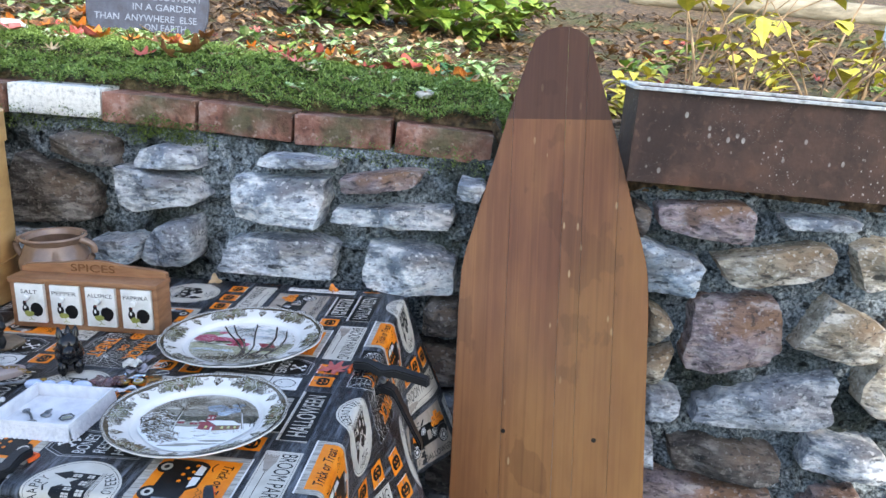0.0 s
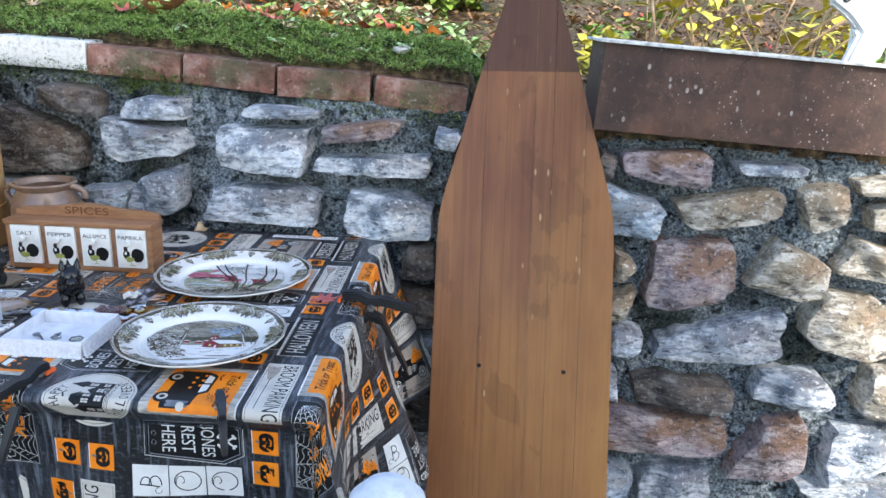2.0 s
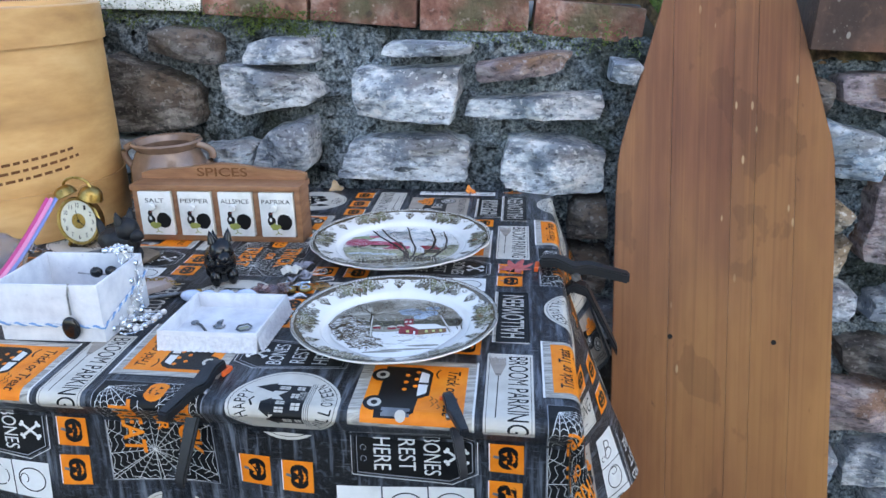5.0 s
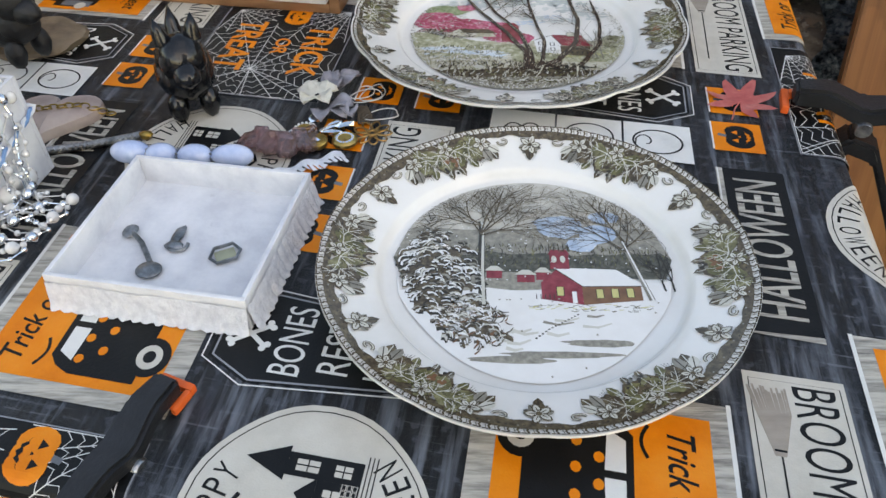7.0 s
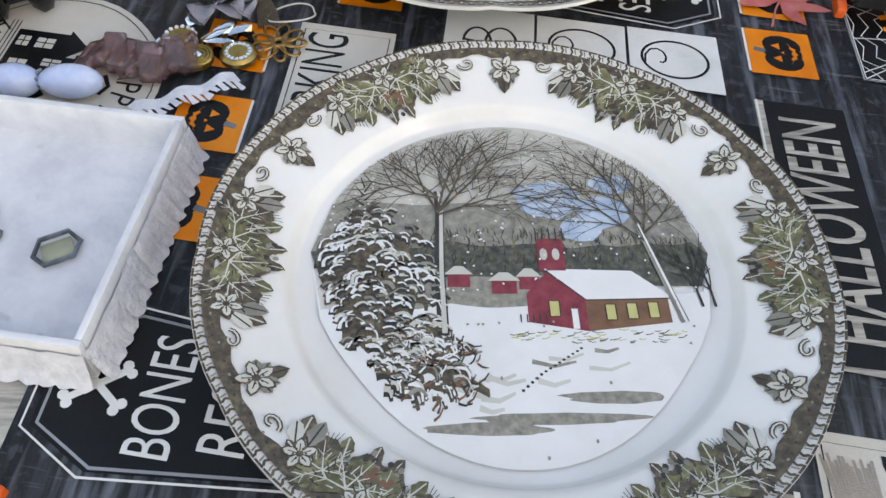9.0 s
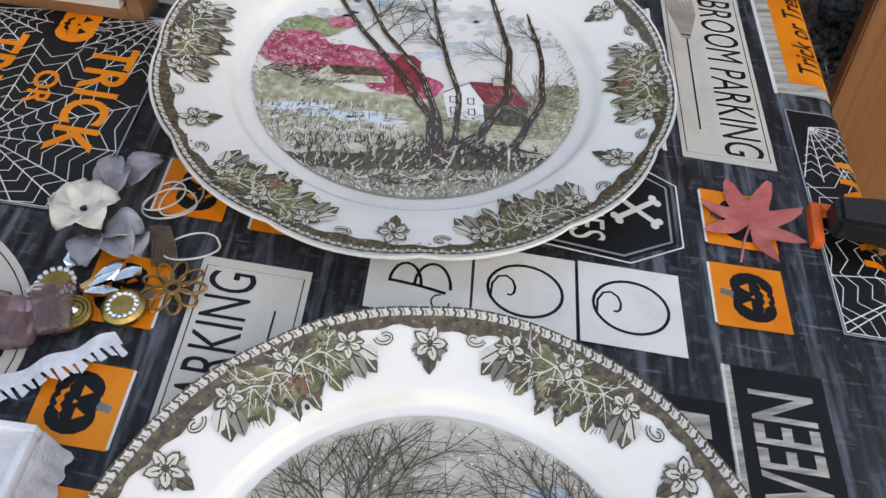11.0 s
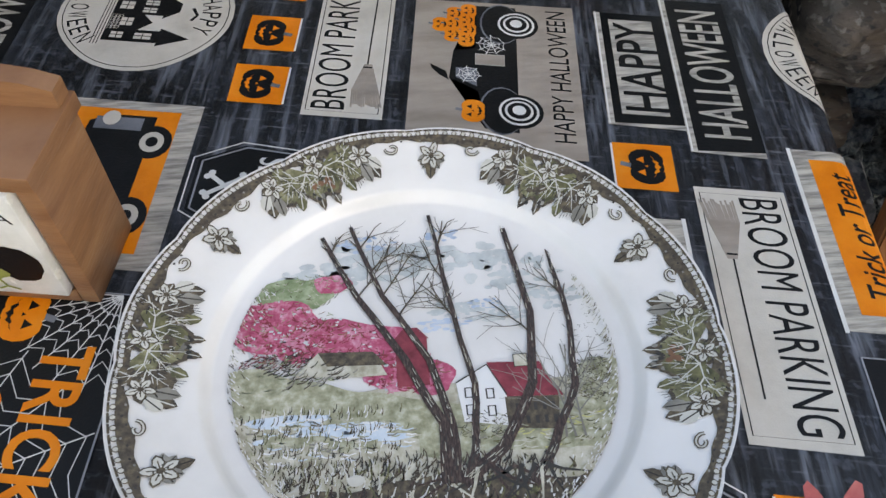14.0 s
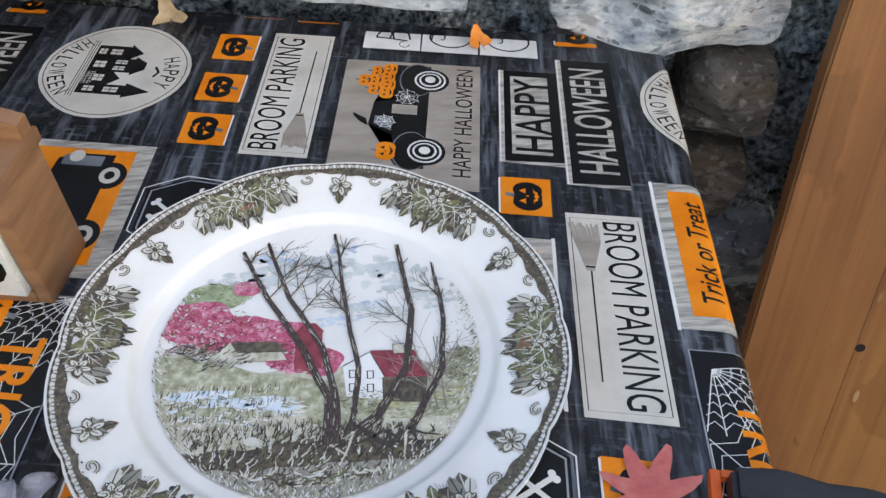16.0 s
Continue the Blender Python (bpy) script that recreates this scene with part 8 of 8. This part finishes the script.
def build_sign():
    c = Vector((-0.872, 2.66, garden_z(-0.93, 2.66) - 0.014))
    m = Matrix.Translation(c) @ pose(0, 0, 0, 72, 0, 10) @ pose(0, 0, 0, 0, 0, -3) @ Matrix.Diagonal((0.86, 0.86, 0.86, 1))
    t = thing("slate_plaque", m, "blue-grey slate garden plaque with raised lettering", "plaque")
    slate = surface("blue_slate", ["1b2130", "252d3e", "31394b"], 20, 0.6, 0.001, 90)
    pale = surface("slate_letters", ["5c6676", "76808f"], 40, 0.6)
    bm = bmesh.new()
    pts = []
    for k in range(40):
        a = 2 * math.pi * k / 40
        q = 1 + 0.03 * noise.noise(Vector((math.cos(a) * 2, math.sin(a) * 2, 0)))
        pts.append((0.205 * math.copysign(abs(math.cos(a)) ** 0.55, math.cos(a)) * q, 0.125 + 0.125 * math.copysign(abs(math.sin(a)) ** 0.6, math.sin(a)) * q))
    f = bm.faces.new([bm.verts.new((x, y, 0)) for x, y in pts])
    ext = bmesh.ops.extrude_face_region(bm, geom=[f])
    for v in ext["geom"]:
        if isinstance(v, bmesh.types.BMVert):
            v.co.z = -0.022
    bmesh.ops.recalc_face_normals(bm, faces=bm.faces[:])
    bmesh.ops.bevel(bm, geom=[e for e in bm.edges if abs(e.verts[0].co.z - e.verts[1].co.z) < 1e-6], offset=0.004, segments=2, affect="EDGES")
    slab = part("slab", bm, slate, t)
    s = Sheet({"pale": pale})
    for word, x, y, w in (("ONE IS NEARER GOD'S HEART", 0.0, 0.155, 0.36), ("IN A GARDEN", 0.055, 0.118, 0.21), ("THAN  ANYWHERE  ELSE", -0.005, 0.078, 0.34), ("ON EARTH", 0.06, 0.046, 0.14)):
        s.words(word, x, y, w, 0.024, "pale", 1, bold=0.012)
    s.lay("lettering", slab, lambda x, y, h: Vector((x, y, 0.0006 + h)))


def build_log():
    bm = bmesh.new()
    p, q = garden_point(1.20, 3.60, 0.05), garden_point(2.90, 3.30, 0.05)
    tube(bm, [p.lerp(q, f) + Vector((0, 0, 0.012 * math.sin(5 * f))) for f in (0, 0.2, 0.4, 0.6, 0.8, 1.0)], 0.062, 16)
    ob = part("log", bm, surface("weathered_log", ["77705f", "948c78", "aba48f"], 8, 0.85, 0.003, 40, stretch=(0.4, 3, 3)))
    tagged(ob, "weathered pale log lying across the garden bed", "log")


def build_ornament():
    """White painted sheet-metal stand with scrolled arms, its feet in the planter."""
    base = Vector((0.895, 1.655, 1.135))
    t = thing("garden_ornament", Matrix.Translation(base), "glaring white painted metal garden ornament with thin legs", "garden ornament")
    white = surface("bright_white_enamel", ["dcdcda", "e6e6e4"], 30, 0.35, 0.0004, 100)
    bm = bmesh.new()
    prof = [(-0.055, 0.010), (-0.020, 0.004), (0.022, 0.020), (0.040, 0.075), (0.058, 0.110), (0.095, 0.118), (0.108, 0.165), (0.085, 0.20), (0.02, 0.215), (-0.055, 0.205), (-0.098, 0.175), (-0.100, 0.130), (-0.060, 0.105), (-0.030, 0.075)]
    f = bm.faces.new([bm.verts.new((x, -0.012, z)) for x, z in prof])
    ext = bmesh.ops.extrude_face_region(bm, geom=[f])
    for v in ext["geom"]:
        if isinstance(v, bmesh.types.BMVert):
            v.co.y = 0.012
    bmesh.ops.recalc_face_normals(bm, faces=bm.faces[:])
    bmesh.ops.bevel(bm, geom=bm.edges[:], offset=0.007, segments=3, affect="EDGES")
    part("plate_body", bm, white, t)
    for x in (-0.032, 0.052):
        bm = bmesh.new()
        tube(bm, [(x, 0.016, -0.02), (x, 0.016, 0.09)], 0.0032, 8)
        part("leg", bm, white, t)
    for sg in (-1, 1):
        bm = bmesh.new()
        tube(bm, [(sg * (0.072 + 0.014 * math.cos(a) * (1 - a / 9)), -0.014, 0.140 + 0.014 * math.sin(a) * (1 - a / 9)) for a in (0.5 * i for i in range(13))], 0.0022, 6)
        part("scroll", bm, surface("dark_scroll", ["2b2a28", "3d3b38"], 40, 0.6), t)


def build_bin():
    """White fabric-topped bin by the table's corner; only its rounded top comes into view."""
    c = Vector((-0.076, 0.866, 0.0))
    t = thing("laundry_bin", Matrix.Translation(c) @ Matrix.Diagonal((1, 1, 1.035, 1)), "white round bin with a stitched cloth top beside the table", "bin")
    white = surface("white_canvas", ["c2c6ce", "d2d5db", "dddfe3"], 40, 0.8, 0.0006, 300)
    bm = bmesh.new()
    turned(bm, [(0, 0.0), (0.042, 0.0), (0.050, 0.60), (0.050, 0.63)], 40)
    part("body", bm, white, t)
    bm = bmesh.new()
    turned(bm, [(0.052, 0.622), (0.051, 0.642), (0.043, 0.672), (0.026, 0.688), (0.0, 0.694)], 40)
    part("lid", bm, white, t)
    bm = bmesh.new()
    for k in range(44):
        a = 2 * math.pi * k / 44
        blob(bm, (0.0525 * math.cos(a), 0.0525 * math.sin(a), 0.632), (0.0016, 0.0016, 0.004), sub=1)
    part("stitching", bm, surface("grey_thread", ["6d6f74", "85878c"], 60, 0.8), t)


def build_pebbles():
    for x, d, s in ((-1.08, 0.42, 0.030), (-0.038, 0.16, 0.016), (-0.30, 0.34, 0.012)):
        bm = bmesh.new()
        blob(bm, (0, 0, s * 0.4), (s * 1.3, s, s * 0.6), rough=0.4, seed=x, sub=2)
        ob = part("pebble", bm, surface("white_quartz", ["a9a5a0", "c9c6c2"], 30, 0.7, 0.001, 90))
        ob.matrix_world = Matrix.Translation(garden_point(x, d, 0.012))
        tagged(ob, "small white pebble on the groundcover", "pebble", "pebbles")


build_groundcover()
build_mulch()
build_fallen_leaves()
build_planting()
build_canes()
build_sign()
build_log()
build_ornament()
build_bin()
build_pebbles()


# ---- the wall's stones and its brick coping, piece by piece ----
def stone(tone, x, z, w, h, *nudge):
    """One rubble stone in the wall's face: middle, width, height, and how far each corner is drawn, in centimetres."""
    rnd = random.Random(int(x * 977 + z * 7919))
    chip = [rnd.choice((0.03, 0.06, 0.10, 0.20)) for _ in range(4)]
    c = [(-w / 2, h / 2), (w / 2, h / 2), (w / 2, -h / 2), (-w / 2, -h / 2)]
    c = [Vector((a + e[0] / 100, b + e[1] / 100)) for (a, b), e in zip(c, nudge or ((0, 0),) * 4)]
    n = 56
    outline = []
    for i in range(n):
        e = 4 * i / n
        k, f = int(e), e - int(e)
        p = c[k].lerp(c[(k + 1) % 4], f)
        near = min(f, 1 - f)
        p *= 1.0 - chip[(k + (f > 0.5)) % 4] * max(0, 0.20 - near) / 0.20
        p *= 1 + 0.09 * noise.noise(Vector((p.x * 22 + x * 9, p.y * 22, z * 9))) + 0.05 * noise.noise(Vector((p.x * 70 + x * 9, p.y * 70, z * 9)))
        outline.append(p)
    proud = 0.014 + 0.020 * rnd.random()
    planes = [(Vector((rnd.uniform(-1, 1), rnd.uniform(-1, 1))).normalized(), rnd.uniform(-0.1, 0.40), rnd.uniform(0.12, 0.55)) for _ in range(6)]
    size = min(w, h)
    dip = rnd.uniform(-0.35, 0.35)

    def relief(a):
        """Broken face: flat cleavage planes, stepped ledges and grit."""
        d = proud
        for nrm, start, slope in planes:
            over = a.dot(nrm) - start * size
            if over > 0:
                d -= over * slope
        v = Vector((a.x * 16 + x * 31, (a.y + dip * a.x) * 34 + z * 17, 2))
        e = 2.6 * noise.noise(v * 0.7)
        f = e - math.floor(e)
        d += 0.0042 * (math.floor(e) + min(1.0, f * 4)) + 0.005 * (0.5 - abs(noise.noise(v))) + 0.003 * noise.noise(v * 2.6) + 0.0018 * noise.noise(v * 6.0)
        return max(d, 0.003)
    bm = bmesh.new()
    rings = []
    for q, dep in ((1.03, -0.085), (1.0, -0.012), (0.992, 0.45), (0.965, 0.95), (0.88, 1), (0.78, 1), (0.68, 1), (0.57, 1), (0.46, 1), (0.35, 1), (0.24, 1), (0.12, 1)):
        ring = []
        for p in outline:
            a = p * q
            ring.append(bm.verts.new((a.x, -(dep if dep < 0 else relief(a) * dep), a.y)))
        rings.append(ring)
    mid = bm.verts.new((0, -relief(Vector((0, 0))), 0))
    for a, b in zip(rings, rings[1:]):
        for i in range(n):
            bm.faces.new([a[i], a[(i + 1) % n], b[(i + 1) % n], b[i]])
    for i in range(n):
        bm.faces.new([rings[-1][i], rings[-1][(i + 1) % n], mid])
    bmesh.ops.recalc_face_normals(bm, faces=bm.faces[:])
    ob = part("stone", bm, M_STONE[tone], STONE_WALL)
    x = x / math.hypot(1, 0.14)
    ob.matrix_world = Matrix.Translation((x, wall_y(x), z)) @ pose(0, 0, 0, 0, 0, -math.degrees(math.atan(0.14)))
    return ob


stone("d", -0.822, 0.932, 0.178, 0.115, (2.0, 3.0), (-0.3, -3.0), (0.3, 0.4), (-2.0, -0.4))
stone("d", -0.741, 1.035, 0.122, 0.053, (0.6, 0.6), (-0.2, -0.6), (0.2, -1.4), (-0.6, 1.4))
stone("g", -0.560, 1.019, 0.126, 0.046, (1.3, 0.0), (0.0, -0.0), (-0.0, 0.1), (-1.3, -0.1))
stone("g", -0.587, 0.949, 0.179, 0.073, (-0.3, 0.9), (-1.0, -0.9), (1.0, 1.5), (0.3, -1.5))
stone("w", -0.336, 0.940, 0.189, 0.092, (0.3, -0.0), (0.7, 0.0), (-0.7, -0.6), (-0.3, 0.6))
stone("g", -0.294, 1.017, 0.157, 0.023, (0.4, 0.3), (0.4, -0.3), (-0.4, 0.1), (-0.4, -0.1))
stone("p", -0.127, 0.984, 0.166, 0.037, (-0.1, -1.2), (1.1, 1.2), (-1.1, 0.9), (0.1, -0.9))
stone("w", -0.103, 0.913, 0.239, 0.039, (0.2, -0.5), (0.3, 0.5), (-0.3, -0.1), (-0.2, 0.1))
stone("g", 0.052, 0.975, 0.050, 0.036, (0.3, 0.2), (0.8, -0.2), (-0.8, -0.4), (-0.3, 0.4))
stone("g", -0.342, 0.820, 0.235, 0.080, (1.5, -0.2), (0.1, 0.2), (-0.1, -0.3), (-1.5, 0.3))
stone("w", -0.068, 0.806, 0.183, 0.097, (0.7, 0.5), (0.2, -0.5), (-0.2, -0.4), (-0.7, 0.4))
stone("g", -0.568, 0.838, 0.114, 0.096, (1.7, -1.1), (0.3, 1.1), (-0.3, 0.3), (-1.7, -0.3))
stone("b", -0.687, 0.821, 0.111, 0.057, (0.6, -0.6), (0.9, 0.6), (-0.9, -0.0), (-0.6, 0.0))
stone("b", -0.904, 0.825, 0.088, 0.067, (0.8, 0.1), (1.1, -0.1), (-1.1, 0.2), (-0.8, -0.2))
stone("d", -0.003, 0.707, 0.073, 0.072, (0.3, 0.1), (-0.1, -0.1), (0.1, 0.2), (-0.3, -0.2))
stone("p", 0.502, 0.936, 0.176, 0.065, (-0.1, -0.4), (0.2, 0.4), (-0.2, -1.3), (0.1, 1.3))
stone("b", 0.441, 0.830, 0.133, 0.088, (0.0, 1.9), (1.2, -1.9), (-1.2, -0.2), (-0.0, 0.2))
stone("f", 0.645, 0.848, 0.202, 0.067, (-1.5, -2.2), (0.4, 2.2), (-0.4, 1.3), (1.5, -1.3))
stone("g", 0.722, 0.936, 0.137, 0.022, (-0.7, -0.1), (0.1, 0.1), (-0.1, -0.0), (0.7, 0.0))
stone("f", 0.834, 0.860, 0.082, 0.086, (-1.7, -0.8), (-0.3, 0.8), (0.3, 1.3), (1.7, -1.3))
stone("f", 0.981, 0.911, 0.175, 0.036, (-0.5, -0.8), (-0.3, 0.8), (0.3, 0.2), (0.5, -0.2))
stone("f", 1.010, 0.845, 0.164, 0.067, (0.2, -0.5), (-0.7, 0.5), (0.7, -0.7), (-0.2, 0.7))
stone("p", 0.580, 0.708, 0.180, 0.139, (0.7, -0.6), (-0.6, 0.6), (0.6, 1.6), (-0.7, -1.6))
stone("f", 0.790, 0.716, 0.132, 0.094, (3.3, 2.7), (1.0, -2.7), (-1.0, -1.7), (-3.3, 1.7))
stone("f", 0.972, 0.745, 0.160, 0.064, (1.9, 2.3), (0.8, -2.3), (-0.8, -1.1), (-1.9, 1.1))
stone("f", 0.928, 0.608, 0.168, 0.126, (2.9, 0.8), (-1.0, -0.8), (1.0, -1.4), (-2.9, 1.4))
stone("f", 1.091, 0.596, 0.159, 0.131, (-0.9, 0.8), (-1.1, -0.8), (1.1, -0.8), (0.9, 0.8))
stone("g", 0.654, 0.555, 0.269, 0.090, (0.4, -3.7), (-0.1, 3.7), (0.1, 0.1), (-0.4, -0.1))
stone("d", 0.592, 0.432, 0.219, 0.065, (-0.2, 0.9), (0.0, -0.9), (-0.0, -0.5), (0.2, 0.5))
stone("w", 0.827, 0.455, 0.170, 0.072, (0.6, 0.5), (-2.0, -0.5), (2.0, -0.7), (-0.6, 0.7))
stone("f", 1.039, 0.451, 0.125, 0.128, (1.1, -0.1), (-1.6, 0.1), (1.6, -1.2), (-1.1, 1.2))
stone("p", 0.556, 0.327, 0.287, 0.097, (-0.3, 1.3), (-0.1, -1.3), (0.1, -0.2), (0.3, 0.2))
stone("p", 0.810, 0.300, 0.134, 0.146, (3.8, -0.9), (-0.3, 0.9), (0.3, 0.3), (-3.8, -0.3))
stone("w", 1.018, 0.308, 0.184, 0.108, (0.7, 0.1), (-0.6, -0.1), (0.6, 2.9), (-0.7, -2.9))
stone("g", 0.597, 0.199, 0.156, 0.084, (0.4, -0.8), (-0.4, 0.8), (0.4, 0.7), (-0.4, -0.7))
stone("b", 0.448, 0.192, 0.082, 0.088, (-0.3, 1.1), (1.4, -1.1), (-1.4, 0.9), (0.3, -0.9))
stone("w", 1.043, 0.188, 0.290, 0.066, (-2.3, -0.5), (-0.6, 0.5), (0.6, -0.3), (2.3, 0.3))
stone("g", 0.439, 0.550, 0.103, 0.057, (-0.2, 0.2), (0.1, -0.2), (-0.1, 0.1), (0.2, -0.1))
stone("f", 0.428, 0.715, 0.034, 0.057, (-0.0, 1.7), (1.6, -1.7), (-1.6, 0.0), (0.0, -0.0))
stone("f", 0.431, 0.626, 0.050, 0.063, (0.2, -1.1), (1.4, 1.1), (-1.4, 0.1), (-0.2, -0.1))
stone("d", 0.380, 0.931, 0.027, 0.054, (-0.1, 0.6), (0.7, -0.6), (-0.7, -0.6), (0.1, 0.6))
stone("g", 0.419, 0.446, 0.051, 0.066, (-0.2, 0.6), (-0.2, -0.6), (0.2, -0.3), (0.2, 0.3))

# stones low down and beyond the table's end, seen only in glimpses
stone("d", -0.06, 0.60, 0.20, 0.09)
stone("g", 0.02, 0.50, 0.17, 0.07)
stone("d", -0.14, 0.42, 0.24, 0.10)
stone("d", 0.05, 0.36, 0.16, 0.08)
stone("p", -0.20, 0.68, 0.16, 0.09)
stone("g", -0.05, 0.26, 0.24, 0.09)
stone("d", 0.20, 0.22, 0.20, 0.10)
stone("g", 0.12, 0.12, 0.26, 0.08)
stone("f", 0.20, 0.65, 0.18, 0.12)
stone("d", -1.05, 0.98, 0.16, 0.10)
stone("g", -1.08, 0.84, 0.20, 0.10)
stone("f", 1.20, 0.80, 0.16, 0.12)
stone("g", 1.22, 0.66, 0.14, 0.10)
stone("f", 1.22, 0.42, 0.16, 0.14)
stone("g", 0.70, 0.08, 0.24, 0.10)
stone("d", 0.98, 0.09, 0.24, 0.09)


def build_coping():
    """Bricks laid along the wall's top, sinking to one side."""
    edge = thing("brick_coping", Matrix.Identity(4), "row of old bricks capping the stone wall, one painted white", "brick edging", kind="structure")
    bm = bmesh.new()
    box(bm, -0.0975, 0, 0, 0.0975, 0.098, 0.060, 0.004, 2)
    for v in bm.verts:
        v.co += Vector((noise.noise(v.co * 40), noise.noise(v.co * 40 + Vector((9, 0, 0))), noise.noise(v.co * 40 + Vector((0, 9, 0))))) * 0.0026
    red = part("brick", bm, M_BRICK, edge)
    base = red.data
    spots = [(-0.798, 1.845, 1.093, -4, -2.5), (-0.603, 1.825, 1.076, -5, -4), (-0.405, 1.806, 1.060, -6, -5), (-0.205, 1.782, 1.044, -4, -2), (-0.004, 1.764, 1.026, -5, -6), (-1.0, 1.86, 1.10, -4, -2), (-1.2, 1.88, 1.11, -3, -2)]
    for i, (x, y, z, yaw, roll) in enumerate(spots):
        ob = red if i == 0 else new("brick", base)
        ob.parent = edge
        ob.matrix_world = pose(x, y, z, 0, -roll, yaw)
        if i in (0,):
            ob.data = base.copy()
            ob.data.materials[0] = M_BRICKW
            tagged(ob, "white-painted pitted brick")


build_coping()
